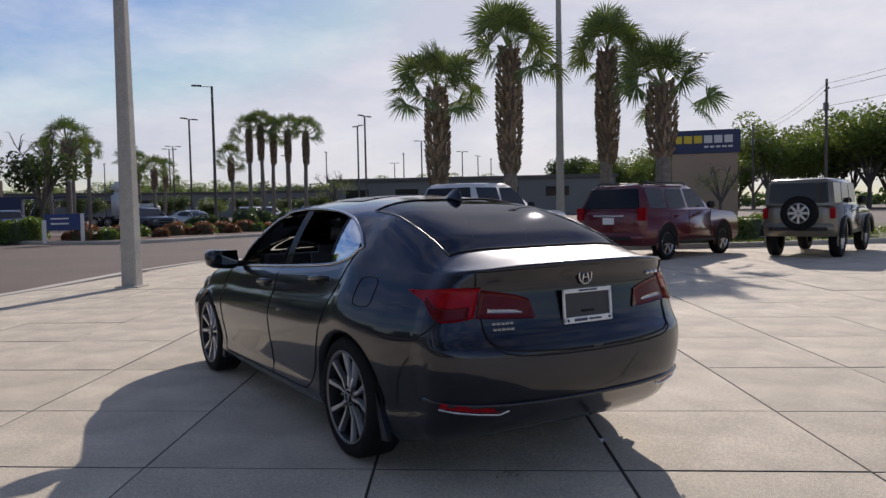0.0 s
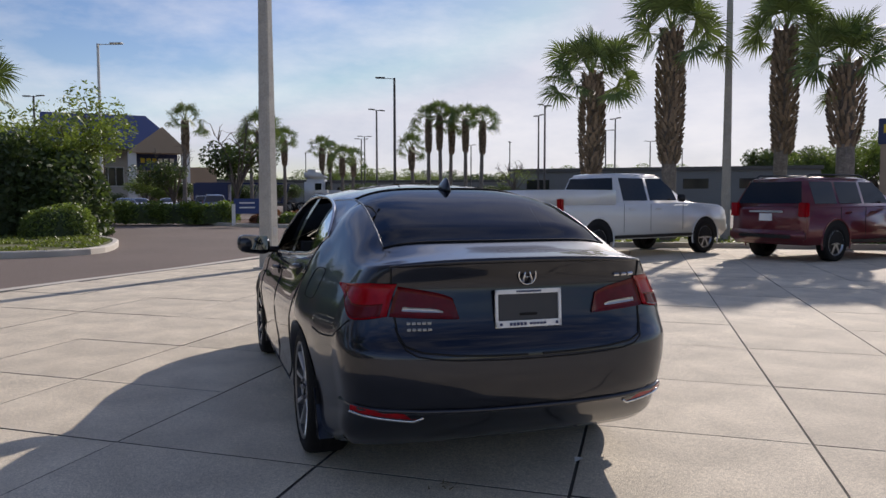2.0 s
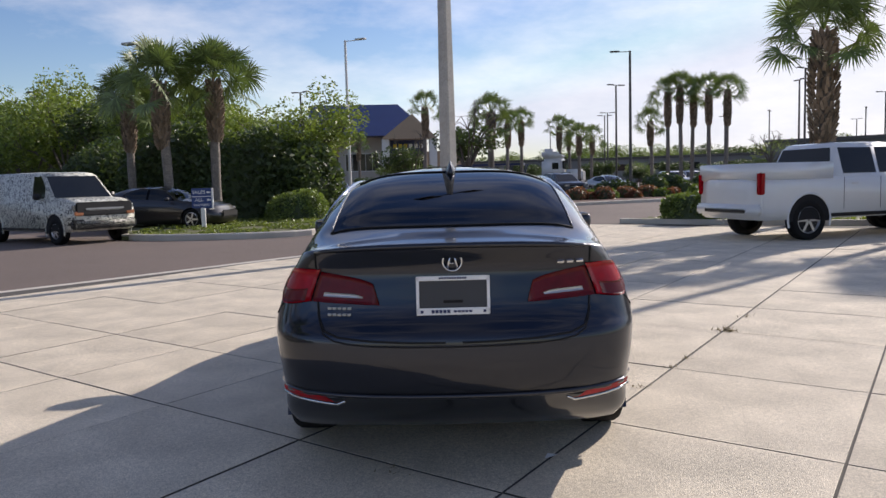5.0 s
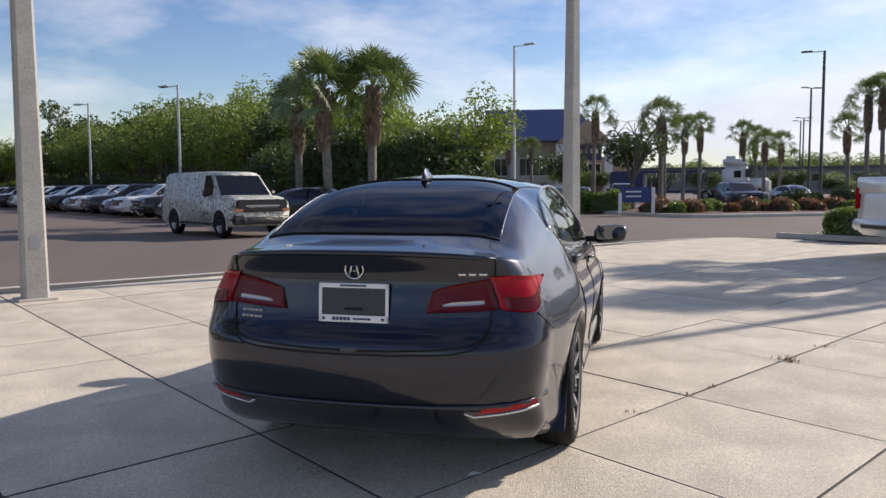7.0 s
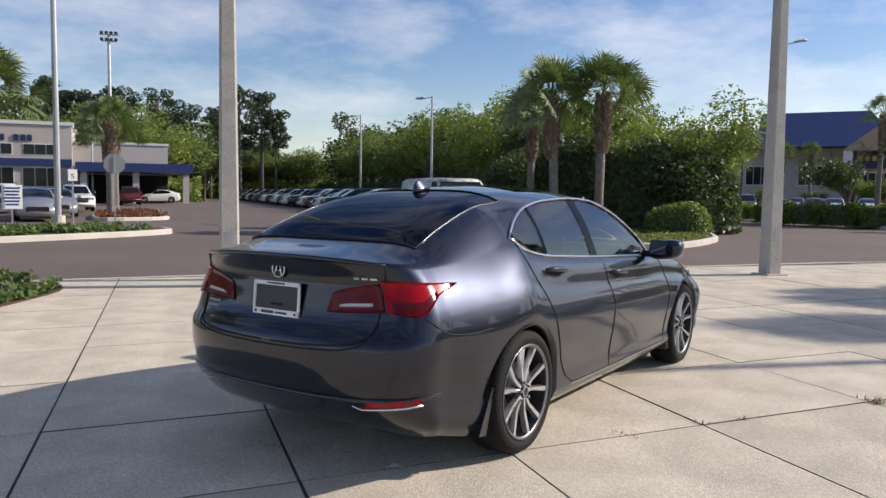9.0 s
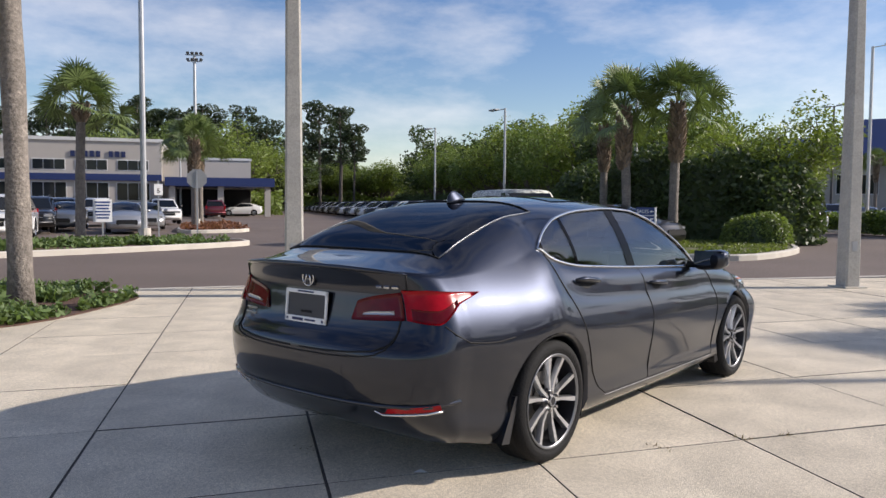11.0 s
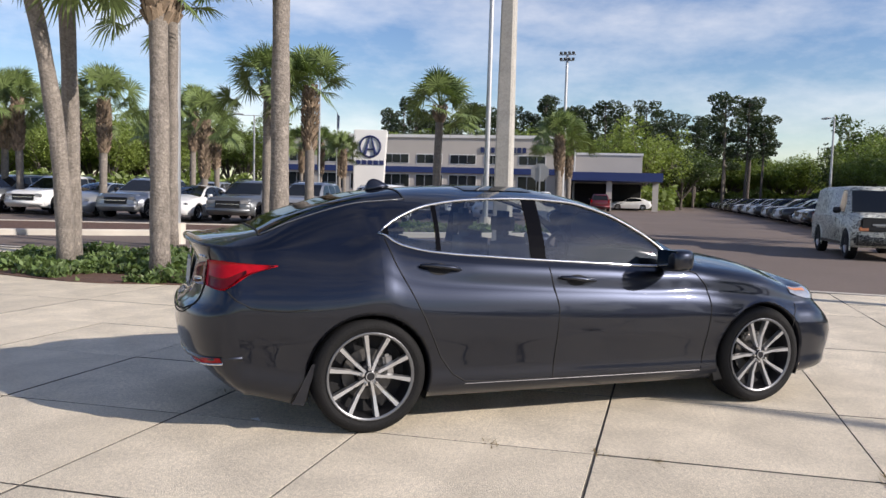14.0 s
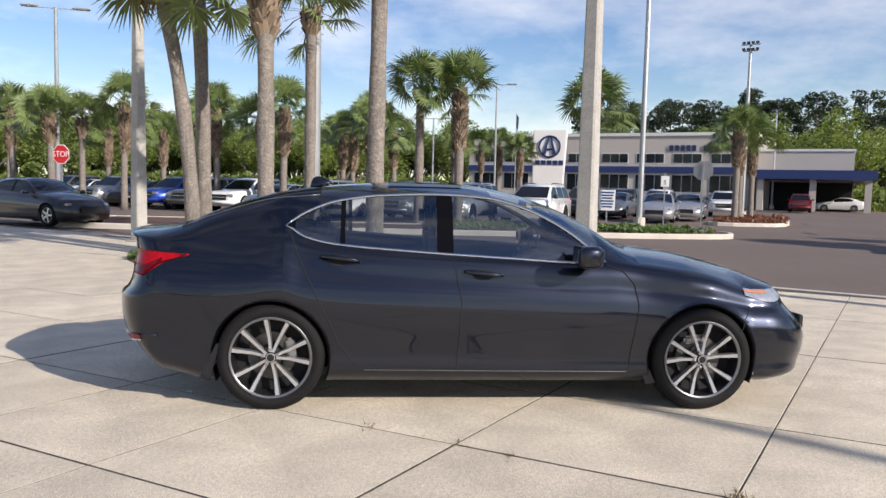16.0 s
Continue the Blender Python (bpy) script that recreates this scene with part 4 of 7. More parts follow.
        # mud flaps
        for y, z0_, z1_ in ((-0.375, 0.185, 0.42), (2.405, 0.17, 0.40)):
            t = 0.03 if y < 0 else -0.03
            o = 0.868 if y < 0 else 0.875
            v = [(sd * (o - 0.01), y, z0_), (sd * (o - 0.01), y - 2.2 * t, z0_ + 0.01), (sd * o, y + 2.2 * t, z1_), (sd * (o - 0.003), y + 1.4 * t, z1_),
                 (sd * 0.70, y, z0_), (sd * 0.70, y - 2.0 * t, z0_ + 0.01), (sd * 0.80, y + 2.2 * t, z1_), (sd * 0.80, y + 1.4 * t, z1_)]
            f = [(0, 1, 3, 2), (4, 6, 7, 5), (0, 2, 6, 4), (1, 5, 7, 3), (0, 4, 5, 1), (2, 3, 7, 6)]
            child("mud_flap", v, f, PAINT if y < 0 else BLACK_PLASTIC, root)
    bm = box_bm((0.9, 0.04, 0.22), (0, 3.685, 0.46), 0.01)
    part("grille", bm, BLACK_PLASTIC, root)
    # cabin
    for x in (-0.37, 0.37):
        seat(root, x, 1.35)
    seat(root, 0, 0.55, 1.25)
    bm = box_bm((1.36, 0.42, 0.30), (0, 2.10, 0.86), 0.08)
    part("dashboard", bm, CABIN, root, "", True)
    bm = box_bm((1.24, 0.5, 0.05), (0, -0.02, 1.03), 0.01)
    part("parcel_shelf", bm, CABIN, root)
    sw = [(-0.37 + 0.185 * math.cos(2 * math.pi * k / 28), 1.80 + 0.06 * math.sin(2 * math.pi * k / 28), 0.93 + 0.175 * math.sin(2 * math.pi * k / 28)) for k in range(28)]
    v, f = merge(tube(sw, 0.016, 6, True), tube([(-0.54, 1.80, 0.93), (-0.2, 1.80, 0.93)], 0.02, 6), tube([(-0.37, 1.80, 0.93), (-0.37, 2.0, 0.86)], 0.035, 8))
    child("steering_wheel", v, f, CABIN, root, "", True)
    bm = box_bm((0.24, 0.02, 0.07), (0, 1.72, 1.30), 0.015)
    part("cabin_mirror", bm, BLACK_PLASTIC, root)
    return root


main_sedan()


# ---- ground, road, plaza ----
tagged(mesh_ob("ground", [(-2500, -2500, -0.16), (2500, -2500, -0.16), (2500, 2500, -0.16), (-2500, 2500, -0.16)], [(0, 1, 2, 3)], EARTH), "flat far ground out to the horizon", "ground", kind="structure")
tagged(mesh_ob("road", [(-170, -120, -0.06), (170, -120, -0.06), (170, 190, -0.06), (-170, 190, -0.06)], [(0, 1, 2, 3)], ASPHALT), "worn brown-grey asphalt road and car park", "road", kind="structure")

VD, UD = Vector((math.cos(radians(57.6)), math.sin(radians(57.6)))), Vector((math.cos(radians(-36.0)), math.sin(radians(-36.0))))
VN, UN = Vector((VD.y, -VD.x)), Vector((-UD.y, UD.x))
EDGE = [(-40, -44), (-22, -16.5), (-16, -8.0), (-12, -2.2), (-9.0, 2.2), (-7.5, 4.6), (-5.5, 7.0), (-3.0, 10.2), (-1.5, 12.0), (0.75, 15.2), (3.0, 17.6), (4.8, 18.0)]
KERBLINE = [(4.8, 18.0), (6.5, 16.5), (11.6, 13.6), (16.9, 10.75), (20.8, 9.4), (32, 5.5)]
PLAZA = EDGE + KERBLINE[1:] + [(32, -44)]


def inside(p, poly):
    hit = False
    for (x0, y0), (x1, y1) in zip(poly, poly[1:] + poly[:1]):
        if (y0 > p[1]) != (y1 > p[1]) and p[0] < x0 + (p[1] - y0) * (x1 - x0) / (y1 - y0):
            hit = not hit
    return hit


def clip(poly, a, b):
    """Keep the part of poly to the left of the line a to b."""
    out = []
    d = Vector(b) - Vector(a)
    side = lambda p: d.x * (p[1] - a[1]) - d.y * (p[0] - a[0])
    for p, q in zip(poly, poly[1:] + poly[:1]):
        sp, sq = side(p), side(q)
        if sp >= 0:
            out.append(p)
        if sp * sq < 0:
            t = sp / (sp - sq)
            out.append((p[0] + t * (q[0] - p[0]), p[1] + t * (q[1] - p[1])))
    return out


tagged(mesh_ob("pavement", *prism(PLAZA, -0.06, -0.0055), JOINT), "concrete plaza with dirty joints between slabs", "pavement", kind="structure")
pavement = bpy.data.objects["pavement"]

# kerb edge of the plaza, a flat concrete band along the road
def band(path, width, z0, z1, material, name, label, category, side=1):
    v, f = [], []
    pts = [Vector(p) for p in path]
    for i, p in enumerate(pts):
        d = (pts[min(i + 1, len(pts) - 1)] - pts[max(i - 1, 0)]).normalized()
        n = Vector((-d.y, d.x)) * side
        a, b = p, p + n * width
        v += [(a.x, a.y, z0), (a.x, a.y, z1), (b.x, b.y, z1), (b.x, b.y, z0)]
    for i in range(len(pts) - 1):
        for k in range(4):
            f.append((4 * i + k, 4 * i + (k + 1) % 4, 4 * i + 4 + (k + 1) % 4, 4 * i + 4 + k))
    f += [(0, 1, 2, 3), tuple(4 * (len(pts) - 1) + k for k in (3, 2, 1, 0))]
    return tagged(mesh_ob(name, v, f, material), label, category, kind="structure")


band(EDGE, 0.45, -0.07, -0.035, KERB, "kerb", "flat pale concrete gutter along the road", "kerb")
band(KERBLINE, 0.16, -0.05, 0.13, KERB, "kerb", "raised concrete kerb behind the parking bays", "kerb")


def island(name, poly, soil, label, height=0.11, lip=0.16):
    """A raised bed with a rounded concrete kerb round it."""
    c = Vector((sum(p[0] for p in poly) / len(poly), sum(p[1] for p in poly) / len(poly)))
    n = len(poly)
    inner = []
    for i, p in enumerate(poly):
        a, b = Vector(poly[i - 1]), Vector(poly[(i + 1) % n])
        d = (b - a).normalized()
        q = Vector((-d.y, d.x))
        if q.dot(c - Vector(p)) < 0:
            q = -q
        inner.append((p[0] + q.x * lip, p[1] + q.y * lip))
    v = [(x, y, -0.06) for x, y in poly] + [(x, y, height - 0.03) for x, y in poly]
    v += [(x + (a - x) * 0.25, y + (b - y) * 0.25, height) for (x, y), (a, b) in zip(poly, inner)] + [(a, b, height) for a, b in inner] + [(a, b, height - 0.05) for a, b in inner]
    f = [(k * n + i, k * n + (i + 1) % n, (k + 1) * n + (i + 1) % n, (k + 1) * n + i) for k in range(4) for i in range(n)]
    tagged(mesh_ob("kerb", v, f, KERB), "rounded concrete kerb round a planted island", "kerb", kind="structure")
    tagged(mesh_ob(name, *prism(inner, -0.05, height - 0.03), soil), label, "planting bed", kind="structure")


def smooth_poly(poly, n=3):
    out = []
    m = len(poly)
    for i in range(m):
        p0, p1, p2, p3 = (Vector(poly[(i + k) % m]) for k in (-1, 0, 1, 2))
        for k in range(n):
            t = k / n
            out.append(tuple(0.5 * (2 * p1 + (p2 - p0) * t + (2 * p0 - 5 * p1 + 4 * p2 - p3) * t * t + (3 * p1 - p0 - 3 * p2 + p3) * t ** 3)))
    return out


BED_NEAR = [(-6.35, -1.3), (-6.1, 0.0), (-6.85, 1.4), (-7.6, 2.25), (-8.6, 2.35), (-9.4, 1.6), (-10.75, -0.6), (-12.0, -2.5), (-11.0, -3.6), (-8.5, -3.8), (-6.8, -2.4)]
BED_NORTH = [(-9.6, 18.2), (-9.0, 17.0), (-7.2, 16.35), (-4.9, 16.5), (-3.7, 17.8), (-3.7, 21.5), (-4.4, 24), (-5.8, 28), (-9, 40), (-22, 60), (-60, 86), (-120, 130), (-135, 120), (-70, 72), (-34, 45), (-22, 35), (-14, 26)]
BED_FAR = [(-2.2, 42.5), (-0.8, 38.6), (2.3, 33.6), (4.4, 33.0), (8, 35), (12.4, 37.2), (22, 43), (34, 52), (30, 60), (12, 47), (3, 46)]
BED_FAR_W = [(-4.2, 46), (-6, 44), (-12, 46), (-34, 66), (-33, 70), (-12, 54), (-5, 50)]
BED_FRONT = [(4.9, 18.1), (6.6, 16.66), (11.7, 13.76), (17, 10.9), (20.9, 9.55), (32, 5.7), (60, -2), (60, 14), (30, 20), (16, 21.5), (8, 20.5)]
BED_DEALER = [(-18.6, -9), (-18.4, 0.5), (-18.3, 7.0), (-18.7, 11.6), (-19.7, 12.9), (-21.2, 12.6), (-22.3, 8), (-22.3, 1), (-24.0, -9)]
BED_DEALER_B = [(-30.5, 16.8), (-29.3, 18.3), (-30.2, 20.6), (-36, 24.0), (-40, 26.0), (-41, 24.4), (-36.5, 20.5)]
tagged(mesh_ob("flower_bed", *prism(smooth_poly(BED_NEAR), -0.03, 0.012), MULCH), "flush mulch bed with groundcover at plaza edge", "planting bed", kind="structure")
island("mulch_bed", smooth_poly(BED_NORTH), GRASS_SOIL, "island of thin grass and mulch under palms")
island("mulch_bed", smooth_poly(BED_FAR), MULCH, "mulch island planted with low shrubs")
island("mulch_bed", smooth_poly(BED_FAR_W), MULCH, "hedge island beside the far car park")
tagged(mesh_ob("lawn", *prism(BED_FRONT, -0.05, 0.09), GRASS_SOIL), "lawn strip behind the parking bays", "lawn", kind="structure")
island("mulch_bed", smooth_poly(BED_DEALER), MULCH, "groundcover island in front of the dealership")
island("mulch_bed", smooth_poly(BED_DEALER_B), MULCH, "small planted island in the car park")

# ---- poles ----
def concrete_pole(x, y, h=10.5, w0=0.29, w1=0.12, turn=52):
    root = thing("lamp_post", pose(x, y, 0, 0, 0, turn), "square tapered grey concrete light pole on the plaza", "lamp post", "plaza light poles")
    bm = bmesh.new()
    n = 9
    c = 0.03
    rings = []
    for k in range(n):
        w = (w0 + (w1 - w0) * k / (n - 1)) / 2
        ring = [bm.verts.new(p) for p in ((w, w - c, h * k / (n - 1)), (w - c, w, h * k / (n - 1)), (-w + c, w, h * k / (n - 1)), (-w, w - c, h * k / (n - 1)), (-w, -w + c, h * k / (n - 1)), (-w + c, -w, h * k / (n - 1)), (w - c, -w, h * k / (n - 1)), (w, -w + c, h * k / (n - 1)))]
        rings.append(ring)
    for a, b in zip(rings, rings[1:]):
        for i in range(8):
            bm.faces.new((a[i], a[(i + 1) % 8], b[(i + 1) % 8], b[i]))
    bm.faces.new(rings[-1])
    part("shaft", bm, POLE, root)
    part("cover_plate", box_bm((0.11, 0.012, 0.17), (0, -w0 / 2 + 0.008, 0.72), 0.004), GALV, root, "small steel cover plate")
    part("base_pad", box_bm((w0 + 0.16, w0 + 0.16, 0.03), (0, 0, 0.012), 0.01), KERB, root)
    for sd in (-1, 1):
        part("lamp_arm", box_bm((0.5, 0.07, 0.07), (sd * 0.3, 0, h - 0.1), 0.01), DARKPOLE, root)
        part("lamp_head", box_bm((0.75, 0.34, 0.13), (sd * 0.85, 0, h - 0.08), 0.04), DARKPOLE, root)
    return root


for x, y in ((-0.07, 11.15), (-6.1, 3.92), (-12.85, -4.87), (13.9, 15.5)):
    concrete_pole(x, y)


def steel_pole(x, y, h, heads=1, turn=0, r0=0.09, r1=0.06, material=None, label="slim grey steel lamp post with flat lamp head", flood=False, arm=0.9):
    material = material or GALV
    root = thing("lamp_post", pose(x, y, 0, 0, 0, turn), label, "lamp post", "car park lamp posts")
    child("shaft", *tube([(0, 0, h * k / 4) for k in range(5)], [r0 + (r1 - r0) * k / 4 for k in range(5)], 10), material, root, smooth=False)
    child("base", *tube([(0, 0, 0), (0, 0, 0.5)], 0.22, 12), KERB, root, "concrete foot")
    if flood:
        part("cross_bar", box_bm((1.0, 0.06, 0.06), (0, 0, h)), material, root)
        part("cross_bar", box_bm((0.8, 0.06, 0.06), (0, 0, h - 0.35)), material, root)
        for row, z in ((0, h + 0.10), (1, h - 0.26)):
            for k in range(4):
                part("flood_lamp", box_bm((0.17, 0.15, 0.13), (-0.36 + 0.24 * k, -0.05, z), 0.02), DARKPOLE, root)
        return root
    for k in range(heads):
        sd = 1 if k == 0 else -1
        part("lamp_arm", box_bm((arm, 0.05, 0.05), (sd * arm / 2, 0, h - 0.05), 0.01), material, root)
        part("lamp_head", box_bm((0.78, 0.36, 0.10), (sd * (arm + 0.25), 0, h), 0.04), material, root)
    return root


steel_pole(-22.4, 10.5, 10.5, 2, 30, 0.11, 0.08)


# ---- parked vehicles ----
def simple_wheel(root, m, R, rim, width, spokes):
    hub = new("wheel")
    hub.parent = root
    hub.matrix_basis = m
    v, f = lathe([(-width, rim), (-width, R * 0.94), (-width * 0.9, R), (-width * 0.1, R), (-0.004, R * 0.93), (0, rim + 0.01), (-0.015, rim)], 24)
    child("tyre", v, f, RUBBER, hub, smooth=True)
    a = lathe([(-0.015, rim), (-0.01, rim - 0.012), (-0.05, rim - 0.03)], 24)
    sets = [a]
    for k in range(spokes):
        g = 2 * math.pi * k / spokes
        c, s = math.cos(g), math.sin(g)
        p = []
        for r, wd in ((0.02, 0.03), (rim - 0.008, 0.026)):
            for sd in (-1, 1):
                p.append((-0.018, r * c - sd * wd * s, r * s + sd * wd * c))
        sets.append((p, [(0, 1, 3, 2)]))
    v, f = merge(*sets)
    child("rim", v, f, RIM, hub)
    # dark disc painted in for the shade behind these spokes
    v, f = lathe([(-0.055, rim - 0.01), (-0.056, 0.0)], 18)
    child("brake_backing", v, f, RIM_DARK, hub)
    return hub


def boxy_car(label, paint, m, ro=1.0, wb=2.79, fo=0.92, hw=0.93, z0=0.26, belt=1.12, roof=1.76, bonnet=1.08, cabin=(-0.95, 2.25), top=(-0.72, 1.45), xr=0.70, R=0.37,
             panes=((-0.72, 0.05), (0.12, 0.92), (1.0, 2.0)), bed=None, rim=0.25, spokes=8, category="car", group="", roof_rails=True, lamp=(0.85, 1.12, 0.16), plate=True, mat_roof=None, cladding=True, name="suv"):
    """A tall vehicle built from a rounded lower body, a tapered cabin with inset panes, lamps and wheels. Rear axle at the origin, nose along +y."""
    root = thing(name, m, label, category, group)
    L1 = wb + fo
    prof = [(-ro + 0.06, z0), (-ro, z0 + 0.18), (-ro + 0.015, belt - 0.10), (-ro + 0.05, belt), (cabin[1] - 0.02, belt), (cabin[1] + 0.10, bonnet + 0.01), (L1 - 0.35, bonnet - 0.05), (L1 - 0.08, bonnet - 0.14), (L1, z0 + 0.42), (L1 - 0.02, z0 + 0.14), (L1 - 0.12, z0)]
    bm = bmesh.new()
    rows = []
    for x, inset in ((-hw, 0.0), (-hw * 0.6, -0.012), (hw * 0.6, -0.012), (hw, 0.0)):
        e = 0.07 if abs(x) == hw else 0
        rows.append([bm.verts.new((x, y + (e if y < 0 else -e if y > wb + 0.4 else 0), z - (0.03 if abs(x) == hw and z > belt - 0.2 else 0))) for y, z in prof])
    for a, b in zip(rows, rows[1:]):
        for i in range(len(prof)):
            j = (i + 1) % len(prof)
            bm.faces.new((a[i], a[j], b[j], b[i]))
    bm.faces.new(rows[0][::-1])
    bm.faces.new(rows[-1])
    bmesh.ops.recalc_face_normals(bm, faces=bm.faces)
    sharp = [e for e in bm.edges if len(e.link_faces) == 2 and e.calc_face_angle() > 0.35]
    bmesh.ops.bevel(bm, geom=sharp, offset=0.045, segments=3, affect="EDGES", clamp_overlap=True)
    part("body", bm, paint, root, "", True)
    # cabin
    c0, c1 = cabin
    t0, t1 = top
    xb = hw - 0.05
    zr = roof - 0.05
    cv = [(-xb, c0, belt - 0.03), (xb, c0, belt - 0.03), (xb, c1, belt - 0.03), (-xb, c1, belt - 0.03), (-xr, t0, zr), (xr, t0, zr), (xr, t1, zr), (-xr, t1, zr)]
    bm = bmesh.new()
    vs = [bm.verts.new(p) for p in cv]
    mid = [bm.verts.new((x * 0.86, t0 + (t1 - t0) * u, roof)) for x, u in ((-xr, 0.08), (xr, 0.08), (xr, 0.9), (-xr, 0.9))]
    for q in ((0, 1, 5, 4), (1, 2, 6, 5), (2, 3, 7, 6), (3, 0, 4, 7)):
        bm.faces.new([vs[i] for i in q])
    for k in range(4):
        bm.faces.new((vs[4 + k], vs[4 + (k + 1) % 4], mid[(k + 1) % 4], mid[k]))
    bm.faces.new(mid)
    bmesh.ops.recalc_face_normals(bm, faces=bm.faces)
    bmesh.ops.bevel(bm, geom=[e for e in bm.edges if len(e.link_faces) == 2 and e.calc_face_angle() > 0.1], offset=0.05, segments=2, affect="EDGES", clamp_overlap=True)
    part("cabin", bm, mat_roof or paint, root, "", True)

    def on_side(y, h, lift):
        """A point of the cabin side at h from belt to roof."""
        a0, a1 = c0 + (t0 - c0) * h, c1 + (t1 - c1) * h
        y = min(max(y, a0 + 0.07), a1 - 0.07)
        return Vector((xb + (xr - xb) * h + lift, y, belt - 0.03 + (zr - belt + 0.03) * h))

    for y0, y1 in panes:
        for sd in (1, -1):
            v = [on_side(y, h, 0.006) for h in (0.10, 0.5, 0.9) for y in (y0, (y0 + y1) / 2, y1)]
            v = [(sd * p.x, p.y, p.z) for p in v]
            child("side_window", v, [(0, 1, 4, 3), (1, 2, 5, 4), (3, 4, 7, 6), (4, 5, 8, 7)], PANE_CAR, root, "dark tinted side window" if sd == 1 else "", True)

    def on_end(x, h, rear, lift=0.006):
        ya, yb = (c0, t0) if rear else (c1, t1)
        w = xb + (xr - xb) * h - 0.09
        return (x * w, ya + (yb - ya) * h + (-lift if rear else lift), belt - 0.03 + (zr - belt + 0.03) * h + 0.004)

    for rear, nm in ((True, "rear_window"), (False, "windscreen")):
        v = [on_end(x, h, rear) for h in (0.1, 0.9) for x in (-1, 0, 1)]
        child(nm, v, [(0, 1, 4, 3), (1, 2, 5, 4)], PANE_CAR, root, "dark tinted " + nm.replace("_", " "))
    if bed:
        # pick-up box with a hollow top
        b0, b1 = -ro + 0.05, bed
        bm = bmesh.new()
        for sx, sy, ax, ay in ((0.10, b1 - b0, hw - 0.07, 0), (0.10, b1 - b0, -hw + 0.07, 0), (2 * hw - 0.05, 0.08, 0, (b0 - b1) / 2 + 0.03)):
            box_bm((sx, sy, 0.34), (ax, (b0 + b1) / 2 + ay, belt + 0.10), 0.02, bm)
        part("load_bed", bm, paint, root, "", True)
    # wheels, with the shade of their arches as flat black fans on the body
    for hy in (0.0, wb):
        for sd in (1, -1):
            arch = [(sd * (hw + 0.004), hy, R + 0.02)] + [(sd * (hw + 0.004), hy + (R + 0.09) * math.cos(radians(g)), max(z0 - 0.05, R + 0.02 + (R + 0.09) * math.sin(radians(g)))) for g in range(-30, 211, 12)]
            child("wheel_arch", arch, [(0, k, k + 1) for k in range(1, len(arch) - 1)], GAP, root)
            if cladding:
                ring = [(sd * (hw + 0.002), hy + (R + 0.10) * math.cos(radians(g)), R + 0.02 + (R + 0.10) * math.sin(radians(g))) for g in range(-18, 199, 12)]
                child("arch_trim", *tube(ring, 0.022, 5), paint, root)
            simple_wheel(root, pose(sd * (hw + 0.015), hy, R, 0, 0, 0 if sd == 1 else 180), R, rim, 0.24, spokes)
    part("sill_step", box_bm((2 * hw + 0.06, wb - 2 * R - 0.2, 0.07), (0, wb / 2, z0 + 0.06), 0.02), BLACK_PLASTIC, root)
    part("rear_bumper", box_bm((2 * hw - 0.06, 0.16, 0.22), (0, -ro + 0.03, z0 + 0.20), 0.04), paint if cladding else CHROME, root, "", True)
    part("bumper_insert", box_bm((1.3, 0.05, 0.09), (0, -ro - 0.045, z0 + 0.18), 0.02), BLACK_PLASTIC, root)
    part("grille", box_bm((1.05, 0.06, 0.30), (0, L1 - 0.02, bonnet - 0.36), 0.03), BLACK_PLASTIC, root)
    part("grille_bar", box_bm((0.95, 0.03, 0.035), (0, L1 + 0.02, bonnet - 0.34), 0.01), CHROME, root)
    part("front_bumper", box_bm((2 * hw - 0.1, 0.16, 0.24), (0, L1 - 0.04, z0 + 0.20), 0.05), paint, root, "", True)
    for sd in (1, -1):
        part("headlamp", box_bm((0.36, 0.10, 0.15), (sd * (hw - 0.26), L1 - 0.07, bonnet - 0.26), 0.03), LAMP_CLEAR, root, "clear headlamp")
        part("tail_lamp", box_bm((lamp[2], 0.12, lamp[1] - lamp[0] + 0.06), (sd * (hw - lamp[2] / 2 - 0.005), -ro + 0.085, (lamp[0] + lamp[1]) / 2), 0.02), LAMP_RED, root, "red tail lamp")
        for y in [(p[0] + 0.22) for p in panes[-2:]]:
            part("door_handle", box_bm((0.035, 0.20, 0.03), (sd * (hw + 0.012), y, belt - 0.16), 0.01), paint, root)
        for y in [p[0] - 0.03 for p in panes[-2:]] + [panes[-1][1] + 0.16]:
            part("door_gap", box_bm((0.006, 0.010, belt - z0 - 0.22), (sd * (hw + 0.001), y, (belt + z0) / 2 + 0.06)), GAP, root)
        part("wing_mirror", box_bm((0.20, 0.11, 0.17), (sd * (hw + 0.12), panes[-1][1] - 0.06, belt + 0.09), 0.03), BLACK_PLASTIC, root, "", True)
        if roof_rails:
            child("roof_rail", *tube([(sd * (xr - 0.08), t0 + 0.15, roof - 0.01), (sd * (xr - 0.08), t0 + 0.25, roof + 0.045), (sd * (xr - 0.08), t1 - 0.3, roof + 0.045), (sd * (xr - 0.08), t1 - 0.15, roof - 0.01)], 0.02, 6), BLACK_PLASTIC, root)
    if plate:
        part("number_plate", box_bm((0.31, 0.012, 0.155), (0, -ro - 0.01, belt - 0.26)), WHITE, root, "plain white plate")
        part("tailgate_strip", box_bm((0.85, 0.03, 0.04), (0, -ro - 0.005, belt - 0.14), 0.01), CHROME, root)
    return root


